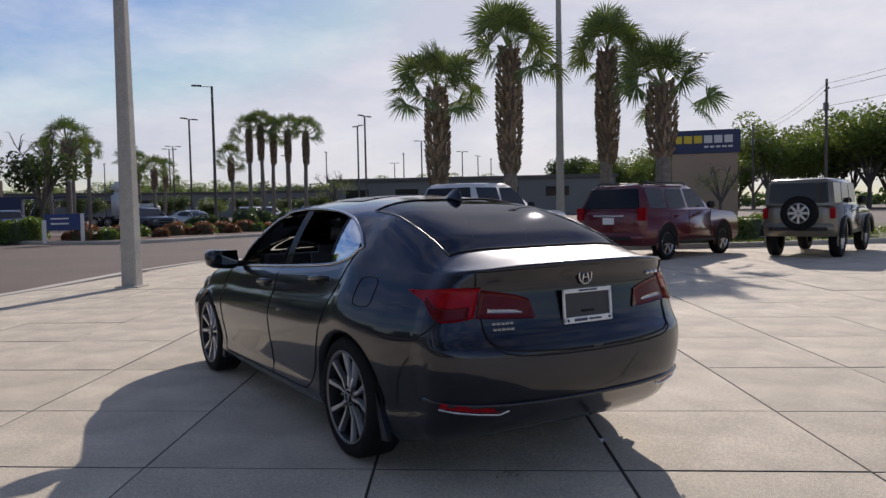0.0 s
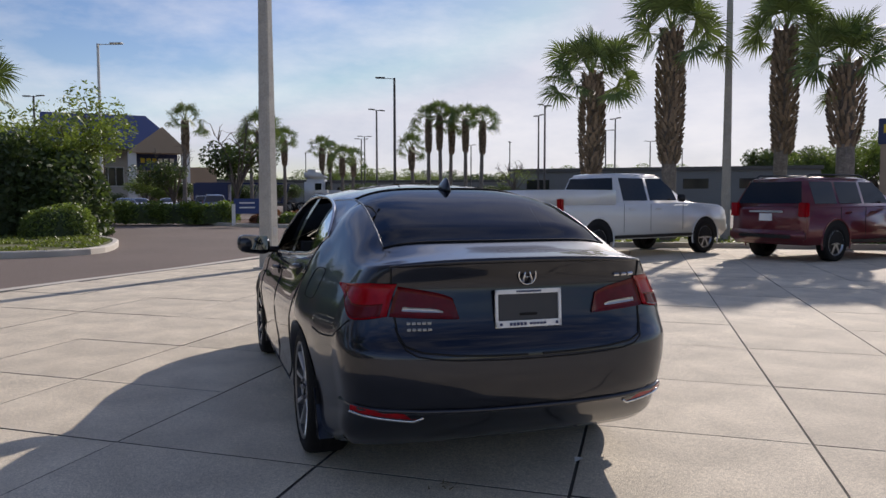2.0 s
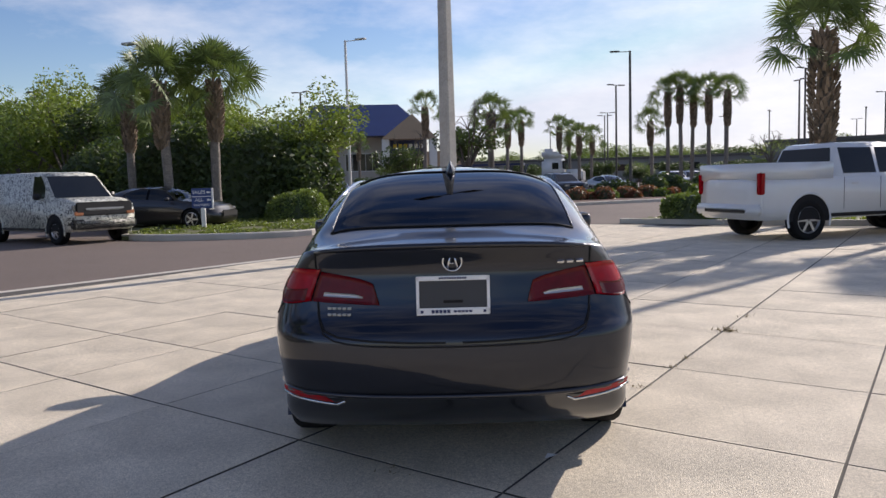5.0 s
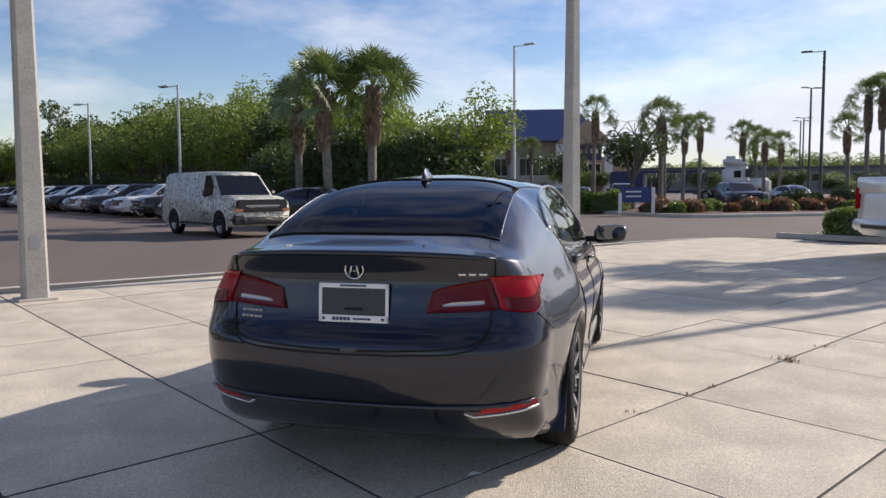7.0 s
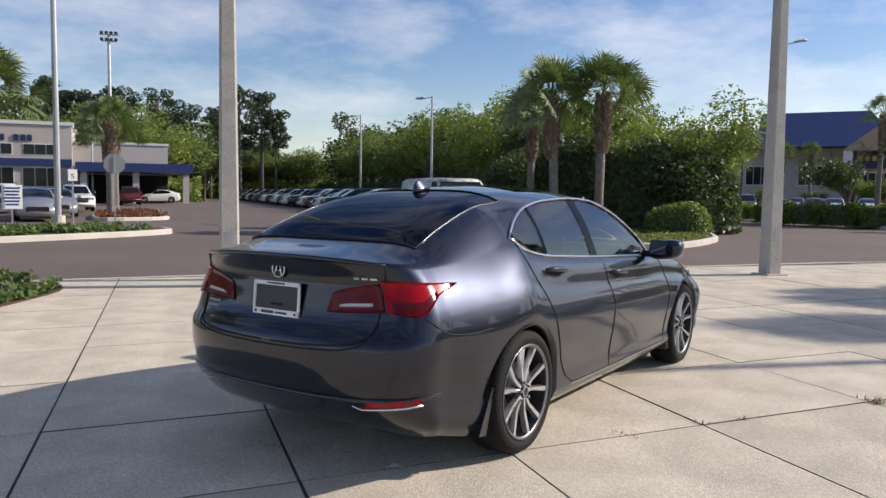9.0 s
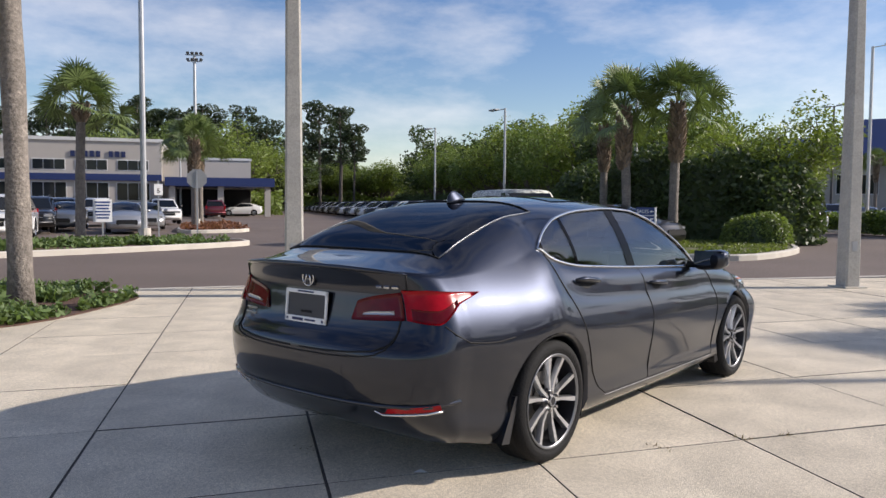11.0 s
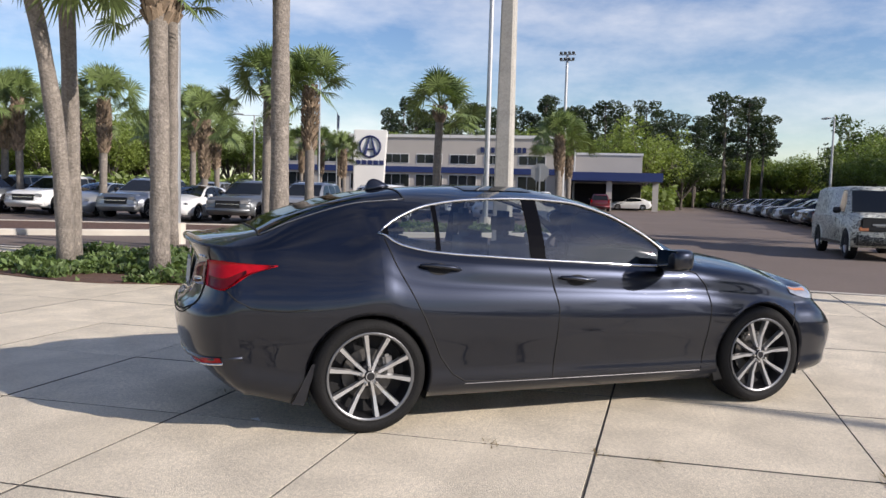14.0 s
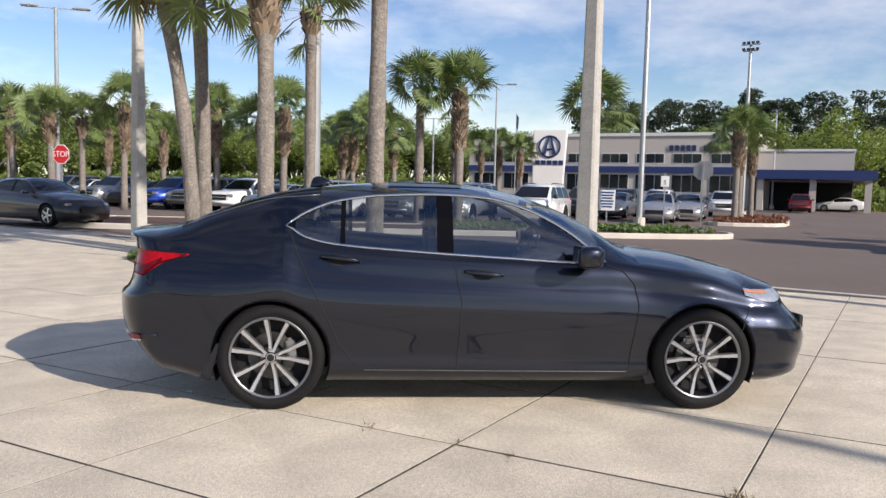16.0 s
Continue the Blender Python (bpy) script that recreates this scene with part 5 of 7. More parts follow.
def parked_sedan(label, paint, m, group=""):
    root = thing("sedan", m, label, "car", group)
    sh = Shell(SEDAN)
    build_body(sh, root, paint, 30, 8, 6, 5, HUBS, 0.38, [("rear_side_window", 0.16, 1.03), ("front_side_window", 1.12, 2.02)], (-0.60, 0.60, 0.27, 0.50), (1.40, 0.545, 2.38, 0.72), glass=PANE_CAR)
    for hy, hz in HUBS:
        for sd in (1, -1):
            v, f = wheel_well(root, hy, hz, 0.372, 0.35, 0.86)
            child("wheel_liner", v if sd == 1 else flip(v), f, GAP, root)
            simple_wheel(root, pose(0.89 * sd, hy, hz, 0, 0, 0 if sd == 1 else 180), 0.335, 0.235, 0.22, 5)
    for sd in (1, -1):
        part("headlamp", box_bm((0.34, 0.12, 0.10), (sd * 0.58, 3.42, 0.66), 0.03), LAMP_CLEAR, root, "clear headlamp")
        part("tail_lamp", box_bm((0.34, 0.10, 0.10), (sd * 0.55, -0.90, 0.90), 0.03), LAMP_RED, root, "red tail lamp")
        part("wing_mirror", box_bm((0.20, 0.12, 0.12), (sd * 0.98, 1.97, 1.01), 0.03), paint, root, "", True)
    part("grille", box_bm((0.9, 0.06, 0.22), (0, 3.68, 0.50), 0.03), BLACK_PLASTIC, root)
    part("cabin", box_bm((1.3, 1.9, 0.55), (0, 1.1, 0.75), 0.1), CABIN, root)
    return root


# the three vehicles nosed up to the kerb
boxy_car("white crew-cab pickup truck with chrome bumper parked at the kerb", CARS["white"], pose(6.66, 11.80, 0, 0, 0, 17 - 90), ro=1.15, wb=3.74, fo=0.95, hw=1.0, z0=0.42, belt=1.26, roof=1.92, bonnet=1.26,
         cabin=(0.62, 3.10), top=(0.80, 2.30), xr=0.74, R=0.40, panes=((0.86, 1.68), (1.76, 2.72)), bed=0.60, rim=0.27, spokes=6, category="pickup truck", roof_rails=False, lamp=(0.95, 1.32, 0.13), cladding=True, plate=False, name="pickup_truck")
boxy_car("dark red off-road suv with roof rails parked facing the kerb", CARS["red"], pose(11.30, 9.76, 0, 0, 0, 12 - 90), ro=1.04, wb=2.79, fo=0.98, hw=0.95, z0=0.36, belt=1.20, roof=1.80, bonnet=1.17, cabin=(-0.98, 2.30), top=(-0.72, 1.55), xr=0.70, R=0.39, rim=0.27, spokes=6,
         panes=((-0.66, 0.10), (0.18, 0.98), (1.06, 1.95)), lamp=(0.98, 1.22, 0.20))
jeep = boxy_car("tan boxy four-door off-road vehicle with tailgate spare wheel", CARS["tan"], pose(14.63, 7.33, 0, 0, 0, 20 - 90), ro=0.78, wb=2.95, fo=0.62, hw=0.80, z0=0.50, belt=1.25, roof=1.86, bonnet=1.22, cabin=(-0.76, 2.05), top=(-0.70, 1.75), xr=0.70, R=0.42, rim=0.24, spokes=8,
                panes=((-0.62, 0.12), (0.22, 0.95), (1.05, 1.78)), lamp=(0.95, 1.15, 0.12), category="off-road vehicle", roof_rails=False, plate=False, name="off_road_vehicle")
simple_wheel(jeep, pose(0.05, -0.97, 1.05, 0, 0, -90), 0.40, 0.24, 0.22, 8)
for hy in (0, 2.95):
    for sd in (1, -1):
        arch = [(sd * 0.88, hy + 0.50 * math.cos(radians(g)), 0.44 + 0.50 * math.sin(radians(g))) for g in range(5, 176, 17)]
        v, f = tube(arch, 0.05, 6)
        child("wing_flare", v, f, BLACK_PLASTIC, jeep, "black plastic wing flare")

# van wrapped in a black scribble pattern
VAN_WRAP = bpy.data.materials.new("scribble_wrap")
VAN_WRAP.use_nodes = True
_n, _l = VAN_WRAP.node_tree.nodes, VAN_WRAP.node_tree.links
_tc, _v, _r = _n.new("ShaderNodeTexCoord"), _n.new("ShaderNodeTexNoise"), _n.new("ShaderNodeValToRGB")
_v.inputs["Scale"].default_value, _v.inputs["Detail"].default_value, _v.inputs["Distortion"].default_value = 4.6, 2.5, 2.2
_r.color_ramp.elements[0].position, _r.color_ramp.elements[1].position = 0.465, 0.49
_r.color_ramp.elements[0].color, _r.color_ramp.elements[1].color = (0.66, 0.66, 0.58, 1), (0.03, 0.035, 0.03, 1)
_e = _r.color_ramp.elements.new(0.53)
_e.color = (0.03, 0.035, 0.03, 1)
_e = _r.color_ramp.elements.new(0.555)
_e.color = (0.66, 0.66, 0.58, 1)
_l.new(_tc.outputs["Object"], _v.inputs["Vector"])
_l.new(_v.outputs["Fac"], _r.inputs[0])
_l.new(_r.outputs["Color"], _n["Principled BSDF"].inputs["Base Color"])
_n["Principled BSDF"].inputs["Roughness"].default_value = 0.4
van = boxy_car("cargo van wrapped in white and black scribble pattern", VAN_WRAP, pose(-12.75, 18.60, -0.06, 0, 0, -124) , ro=1.05, wb=3.25, fo=0.80, hw=0.96, z0=0.34, belt=1.20, roof=1.96, bonnet=1.24, cabin=(-1.0, 3.15), top=(-0.92, 2.45), xr=0.78, R=0.36, rim=0.21,
         panes=((2.08, 2.72),), category="van", roof_rails=False, plate=False, spokes=6, name="cargo_van")
part("front_panel", box_bm((1.62, 0.06, 0.36), (0, 4.05, 0.94), 0.03), BLACK_PLASTIC, van, "black grille panel")
part("lower_bumper", box_bm((1.88, 0.16, 0.26), (0, 4.01, 0.53), 0.05), BLACK_PLASTIC, van, "black front bumper")
part("grille_bar", box_bm((1.1, 0.02, 0.05), (0, 4.085, 0.94), 0.01), GALV, van)
for sd in (1, -1):
    part("turn_lamp", box_bm((0.26, 0.05, 0.10), (sd * 0.74, 4.07, 0.82), 0.02), LAMP_AMBER, van, "orange turn lamp")
parked_sedan("black sedan parked behind the van", CARS["black"], pose(-11.0, 22.2, 0, 0, 0, -105))
parked_sedan("glossy black sedan at the plaza edge", CARS["black"], pose(-20.1, -10.9, 0, 0, 0, -32))

# rows of stock in the car parks: two kinds in several paints, then copies
random.seed(11)
protos = {}


def stock(kind, colour, m, group):
    key = (kind, colour)
    if key in protos:
        return copy_thing(protos[key], m)
    if kind == "sedan":
        ob = parked_sedan(colour + " sedan in a row of parked cars", CARS[colour], m, group)
    else:
        ob = boxy_car(colour + " family suv in a row of parked cars", CARS[colour], m, group=group, plate=False, z0=0.28, belt=1.08, roof=1.68, bonnet=1.06, R=0.36, rim=0.25, spokes=5, cabin=(-0.95, 2.35), top=(-0.60, 1.35))
    protos[key] = ob
    return ob


paints = ["white", "silver", "grey", "black", "white", "silver", "grey", "navy"]
# row under the trees
d = Vector((-0.812, 0.583))
for k in range(46):
    p = Vector((-18.4, 27.2)) + d * (2.75 * k) + Vector((random.uniform(-0.2, 0.2), random.uniform(-0.2, 0.2)))
    c = ["grey", "black", "white", "white", "grey", "black", "silver", "silver"][(k * 5 + k // 3) % 8]
    yaw = math.degrees(math.atan2(-0.812, -0.583)) - 90
    f = Vector((-0.583, -0.812))
    stock("suv" if k % 3 else "sedan", c, pose(p.x - 2.0 * f.x, p.y - 2.0 * f.y, 0, 0, 0, yaw + random.uniform(-2, 2)), "cars parked under the trees")
# dealership front row, noses to the road
FRONT = [(-25.0, 6.6, "white", "suv"), (-25.2, 3.5, "silver", "suv"), (-26.0, 1.2, "grey", "suv"), (-27.2, -0.9, "white", "sedan"), (-28.9, -2.9, "silver", "suv"), (-30.6, -4.9, "silver", "sedan"), (-32.3, -6.9, "white", "suv"), (-34.0, -9.0, "grey", "suv"), (-35.8, -11.3, "blue", "suv"),
         (-37.6, -13.6, "black", "sedan"), (-39.6, -15.8, "silver", "suv"), (-41.6, -18.0, "white", "sedan"), (-44, -20.2, "grey", "suv")]
for x, y, c, kind in FRONT:
    stock(kind, c, pose(x - 3.2, y + 1.6, 0, 0, 0, -27 - 90 + random.uniform(-3, 3)), "cars in front of the dealership")
for x, y, c, kind in ((-33.5, 15.6, "silver", "sedan"), (-37, 18.6, "silver", "sedan"), (-36.0, 12.4, "black", "suv"), (-38.2, 15.0, "grey", "sedan"), (-41.3, 11.0, "white", "suv"), (-43.8, 17.2, "grey", "suv"), (-45.6, 20.2, "white", "suv"), (-46, 24.8, "white", "suv"), (-42.6, 15.3, "black", "suv"), (-44.0, -4.5, "white", "sedan"), (-47, 2, "silver", "suv"), (-50, 8, "grey", "suv"), (-49, -8, "black", "suv")):
    stock(kind, c, pose(x, y, 0, 0, 0, 63 - 90 - 90 + random.choice((0, 180)) * 0 + random.uniform(-4, 4)), "cars in front of the dealership")
stock("suv", "red", pose(-61.0, 39.0, 0, 0, 0, 60), "cars in front of the dealership")
stock("sedan", "white", pose(-70, 50.0, 0, 0, 0, 150), "cars in front of the dealership")
# far car park
for x, y, c, kind, yaw in ((-10.2, 65.0, "silver", "sedan", 100), (-7.0, 63.3, "grey", "sedan", 100), (-8.6, 41.5, "white", "sedan", 80), (-13.5, 69.5, "black", "suv", 100), (11.6, 56.6, "silver", "sedan", 110), (27.2, 65.5, "grey", "sedan", 95), (28.4, 70.6, "white", "sedan", 95), (29.5, 75.7, "black", "suv", 95), (25.0, 60.0, "white", "sedan", 95), (48.7, 71.3, "red", "suv", 90), (52.5, 74.8, "grey", "sedan", 90),
                          (-13.2, 56.3, "white", "sedan", 75), (-9.6, 72.3, "silver", "sedan", 90), (-6.1, 67.8, "white", "sedan", 95), (-3.9, 70.1, "white", "sedan", 95), (-15.1, 74.4, "black", "suv", 90), (-0.7, 76.0, "black", "suv", 90), (7.5, 52.0, "black", "suv", 105), (20.6, 69.5, "white", "suv", 95), (23.0, 72.0, "silver", "suv", 95), (0.0, 60.1, "navy", "suv", 90)):
    stock(kind, c, pose(x, y, 0, 0, 0, yaw - 90 + 180), "cars in the far car park")


# ---- palms ----
def frond(rng, az, el, length, verts, faces, blades=24, fan=0.85):
    """One fan leaf: a bowed stalk and a pleated half-round of narrow blades with drooping tips."""
    d = Vector((math.cos(az) * math.cos(el), math.sin(az) * math.cos(el), math.sin(el)))
    side = Vector((-math.sin(az), math.cos(az), 0))
    up = side.cross(d) * -1
    if up.z < 0:
        up = -up
    droop = 0.12 + 0.35 * max(0, 0.5 - el)
    p0 = d * 0.10
    p1 = d * (length * 0.55)
    p2 = d * length + Vector((0, 0, -droop * length * 0.35))
    o = len(verts)
    w = 0.022
    for p in (p0, p1, p2):
        verts += [p - side * w, p + side * w]
    faces += [(o, o + 1, o + 3, o + 2), (o + 2, o + 3, o + 5, o + 4)]
    axis = (p2 - p1).normalized()
    nrm = side.cross(axis)
    if nrm.z < 0:
        nrm = -nrm
    # each fan hangs turned about its stalk
    roll = rng.uniform(-1.25, 1.25)
    side, nrm = side * math.cos(roll) + nrm * math.sin(roll), nrm * math.cos(roll) - side * math.sin(roll)
    for k in range(blades):
        g = radians(-118 + 236 * k / (blades - 1)) + rng.uniform(-0.04, 0.04)
        bl = fan * (1 - 0.12 * (abs(g) / 2.1) ** 2) * rng.uniform(0.88, 1.1)
        b = axis * math.cos(g) + side * math.sin(g)
        fold = nrm * (0.16 * math.cos(g) - 0.05)
        mid = p2 + (b + fold).normalized() * bl * 0.55
        tip = p2 + b * bl + Vector((0, 0, -0.05 * bl - rng.uniform(0, 0.22) * bl))
        q = b.cross(nrm).normalized()
        o = len(verts)
        ww = 0.026
        lift = nrm * (0.012 if k % 2 else -0.012)
        verts += [p2 + lift * 0.3 - q * 0.006, p2 + lift * 0.3 + q * 0.006, mid - q * ww, mid + q * ww + lift, tip]
        faces += [(o, o + 1, o + 3, o + 2), (o + 2, o + 3, o + 4)]


def crown_mesh(seed, fronds=22, length=0.92, fan=0.74, low=-0.12, high=1.45, blades=30, stray=4):
    rng = random.Random(seed)
    v, f = [], []
    for k in range(fronds):
        u = (k + 0.5) / fronds
        el = low + (high - low) * u ** 0.9 + rng.uniform(-0.1, 0.1)
        frond(rng, k * 2.39996 + rng.uniform(-0.25, 0.25), el, length * rng.uniform(0.75, 1.15), v, f, blades, fan)
    for k in range(stray):
        # a few older leaves stand out on long stalks
        frond(rng, rng.uniform(0, 6.28), rng.uniform(-0.40, 0.05), length * 1.4, v, f, blades, fan * 0.95)
    me = bpy.data.meshes.new("crown")
    me.from_pydata([tuple(p) for p in v], [], f)
    me.materials.append(PALM_LEAF)
    return me


def boots_mesh(seed, h, r0, r1, start, density=1.0):
    """Old leaf bases, crossing up the trunk like a basket weave."""
    rng = random.Random(seed)
    v, f = [], []
    rows = int((h - start) / 0.085 * density)
    for a in range(rows):
        z = start + (h - start) * a / rows
        u = (z - start) / (h - start)
        r = r0 + (r1 - r0) * (z / h) + 0.03 + 0.17 * (r0 / 0.22) ** 2 * math.sin(math.pi * (0.10 + 0.80 * u))
        n = 9
        for k in range(n):
            g = 2 * math.pi * (k + 0.5 * (a % 2)) / n + rng.uniform(-0.08, 0.08)
            lean = rng.uniform(0.5, 1.0)
            c, s = math.cos(g), math.sin(g)
            o = len(v)
            w = 0.055
            ln = rng.uniform(0.16, 0.26)
            b = Vector((c * (r - 0.06), s * (r - 0.06), z))
            t = Vector((c * (r + 0.07 * lean), s * (r + 0.07 * lean), z + ln))
            q = Vector((-s, c, 0))
            tw = q * rng.choice((-0.05, 0.05))
            v += [b - q * w, b + q * w, t + tw + q * w * 0.55, t + tw - q * w * 0.55, b - Vector((c, s, 0)) * 0.03, t - Vector((c, s, -0.3)) * 0.045]
            f += [(o, o + 1, o + 2, o + 3), (o, o + 3, o + 5, o + 4), (o + 1, o + 4, o + 5, o + 2)]
    me = bpy.data.meshes.new("leaf_bases")
    me.from_pydata([tuple(p) for p in v], [], f)
    me.materials.append(BOOT)
    return me


CROWNS = [crown_mesh(s) for s in (1, 2, 3)]
SKIRTS = crown_mesh(9, 9, 0.6, 0.65, -1.25, -0.85, 14, 0)
SKIRTS.materials.clear()
SKIRTS.materials.append(PALM_DRY)
FEATHER = crown_mesh(5, 26, 0.95, 0.6, -0.5, 1.4, 18, 2)
palm_store = {}


def palm(x, y, h, boots=0.5, crown=0, r=0.16, lean=(0, 0), scale=1.0, label="cabbage palm with fan leaves and grey trunk", group="palms", mesh=None, skirt=False, turn=0.0, boot_density=1.0):
    """h: height of the heart of the crown. boots: share of the trunk that keeps its old leaf bases."""
    root = thing("palm_tree", pose(x, y, 0, 0, 0, turn), label, "palm tree", group)
    n = 10
    pts, rad = [], []
    for k in range(n + 1):
        u = k / n
        pts.append((lean[0] * u * u, lean[1] * u * u, -0.1 + (h + 0.1) * u))
        rad.append(r * (1.25 if k == 0 else 1.0 - 0.12 * u) + 0.008 * ((k * 7) % 3 - 1))
    child("trunk", *tube(pts, rad, 12), BARK, root, "ringed grey palm trunk", True)
    if boots > 0:
        key = (round(h, 1), boots, r)
        if key not in palm_store:
            palm_store[key] = boots_mesh(int(h * 10), h, r, r * 0.9, h * (1 - boots), boot_density)
        ob = new("boot_layer", palm_store[key])
        ob.parent = root
        ob.location = (lean[0] * 0.85, lean[1] * 0.85, 0)
        tagged(ob, "criss-cross old leaf bases", kind="stuff")
    cr = new("crown", mesh or CROWNS[crown % 3])
    cr.parent = root
    cr.matrix_basis = pose(lean[0], lean[1], h, 0, 0, 57 * crown) @ Matrix.Diagonal((scale, scale, scale, 1))
    if skirt:
        sk = new("dead_fronds", SKIRTS)
        sk.parent = root
        sk.matrix_basis = pose(lean[0], lean[1], h + 0.1, 0, 0, 31 * crown) @ Matrix.Diagonal((scale, scale, scale, 1))
        tagged(sk, "hanging dry fronds")
    return root


# sunlit side of the bays: stout palms with full boots
palm(10.1, 16.6, 5.0, 0.62, 0, 0.21, (-0.15, 0.1), 1.0, "stout cabbage palm with shaggy boots behind the parking bays", "palms behind the parking bays")
palm(11.95, 15.6, 6.2, 0.62, 1, 0.22, (0, 0), 1.08, "stout cabbage palm with shaggy boots behind the parking bays", "palms behind the parking bays")
palm(15.3, 14.85, 6.3, 0.58, 2, 0.21, (0.1, 0), 1.0, "stout cabbage palm with shaggy boots behind the parking bays", "palms behind the parking bays")
palm(15.2, 12.3, 4.9, 0.45, 1, 0.24, (0.1, 0), 1.05, "stout cabbage palm with shaggy boots behind the parking bays", "palms behind the parking bays", turn=80)
# plaza bed, smooth grey trunks passing out of view
palm(-7.62, 0.62, 6.3, 0.20, 0, 0.155, (-0.45, 0.05), 1.0, "tall palm with smooth grey trunk in plaza bed", "palms in the plaza bed")
palm(-7.45, -1.2, 5.0, 0.24, 1, 0.15, (-0.12, -0.05), 1.0, "tall palm with basket-weave boots in plaza bed", "palms in the plaza bed", boot_density=1.3)
palm(-8.5, -2.62, 5.45, 0.16, 2, 0.135, (-0.1, -0.75), 1.0, "leaning palm with rough trunk in plaza bed", "palms in the plaza bed", skirt=True)
palm(-9.3, -2.6, 5.5, 0.05, 1, 0.14, (0.2, -0.1), 1.0, "tall slender palm in plaza bed", "palms in the plaza bed")
palm(-13.6, -1.0, 5.6, 0.1, 0, 0.14, (0, 0), 1.0, "palm beyond the plaza bed", "palms in the plaza bed")
# north island
palm(-9.8, 22.3, 4.9, 0.45, 0, 0.17, (-0.2, 0), 1.15, "cabbage palm on the grassy island", "palms on the island")
palm(-8.55, 23.5, 5.1, 0.42, 1, 0.18, (0.1, 0), 1.15, "cabbage palm on the grassy island", "palms on the island")
palm(-12.3, 25.2, 4.6, 0.4, 2, 0.16, (0, 0), 1.0, "cabbage palm on the grassy island", "palms on the island")
# frontage and lot of the dealership
for k, (x, y, h, b) in enumerate(((-22.0, 3.6, 4.9, 0.45), (-22.6, 2.2, 5.0, 0.1), (-24.0, 9.0, 4.75, 0.12), (-35.6, 20.8, 5.0, 0.5), (-33.6, 19.6, 4.7, 0.4), (-37.8, 22.6, 4.8, 0.5), (-31.0, -3.7, 4.9, 0.45), (-32.9, -5.0, 4.4, 0.3), (-34.4, -7.4, 5.0, 0.45), (-36.0, -8.3, 4.7, 0.4), (-31.8, 0.5, 4.3, 0.6), (-41.5, -0.8, 4.6, 0.5),
                               (-31.7, -14.4, 4.3, 0.3), (-35.7, -14.5, 4.5, 0.2), (-34.4, -12.0, 5.3, 0.5), (-46.5, -16.8, 4.6, 0.5), (-44.6, -12.8, 4.5, 0.5), (-37.0, -18.5, 5.0, 0.4), (-39.0, -19.6, 4.4, 0.4), (-44.3, -1.5, 4.8, 0.5), (-39.3, 0.2, 5.4, 0.4), (-44.6, 1.8, 4.8, 0.5), (-63.7, 10.1, 5.5, 0.5), (-59.5, 11.0, 5.2, 0.5), (-65.1, 13.8, 5.3, 0.5), (-54.3, 6.7, 5.0, 0.5), (-57, 12.5, 4.6, 0.5))):
    palm(x, y, h, b, k, 0.17, (0.1 * ((k % 3) - 1), 0), 1.05, "cabbage palm in front of the dealership", "palms in front of the dealership", turn=37 * k)
# tall fan palms of the far car park
for k, (x, y, h) in enumerate(((17.4, 63.3, 5.9), (17.7, 59.4, 8.0), (18.6, 58.8, 8.3), (19.7, 59.5, 7.9), (20.6, 58.1, 8.0), (21.2, 55.9, 7.6), (11.1, 75.0, 6.4), (12.3, 70.8, 5.2), (13.5, 84.7, 6.6), (15.0, 79.4, 5.6), (6.7, 70.4, 6.8), (5.1, 67.5, 6.4), (3.6, 69.6, 6.5), (-13.4, 84.7, 6.0), (-11.0, 87.1, 6.0), (-2.2, 57.7, 7.2), (2.6, 46.5, 5.6))):
    palm(x, y, h, 0.35, k, 0.17, (0.15 * ((k % 3) - 1), 0), 1.1, "slender fan palm beside the far car park", "far fan palms", mesh=FEATHER, turn=61 * k)


# ---- broadleaf trees, hedges, shrubs ----
def leaf_cloud(rng, centres, n, size, flat=1.0):
    """Small leaves scattered round clump centres (x, y, z, radius)."""
    v, f = [], []
    weight = [c[3] ** 2 for c in centres]
    for _ in range(n):
        cx, cy, cz, r = rng.choices(centres, weight)[0]
        while True:
            p = Vector((rng.uniform(-1, 1), rng.uniform(-1, 1), rng.uniform(-1, 1)))
            if 0.12 < p.length < 1:
                break
        p = p.normalized() * (p.length ** 0.5)
        p = Vector((cx + p.x * r, cy + p.y * r, cz + p.z * r * flat))
        a, b = rng.uniform(0, 6.283), rng.uniform(-0.9, 0.9)
        d = Vector((math.cos(a) * math.cos(b), math.sin(a) * math.cos(b), math.sin(b)))
        q = d.cross(Vector((rng.uniform(-1, 1), rng.uniform(-1, 1), rng.uniform(0.2, 1)))).normalized()
        s = size * rng.uniform(0.6, 1.3)
        o = len(v)
        v += [p - d * s, p - q * s * 0.45, p + d * s, p + q * s * 0.45]
        f.append((o, o + 1, o + 2, o + 3))
    return v, f


def mesh_of(name, v, f, material):
    me = bpy.data.meshes.new(name)
    me.from_pydata([tuple(p) for p in v], [], f)
    me.materials.append(material)
    return me


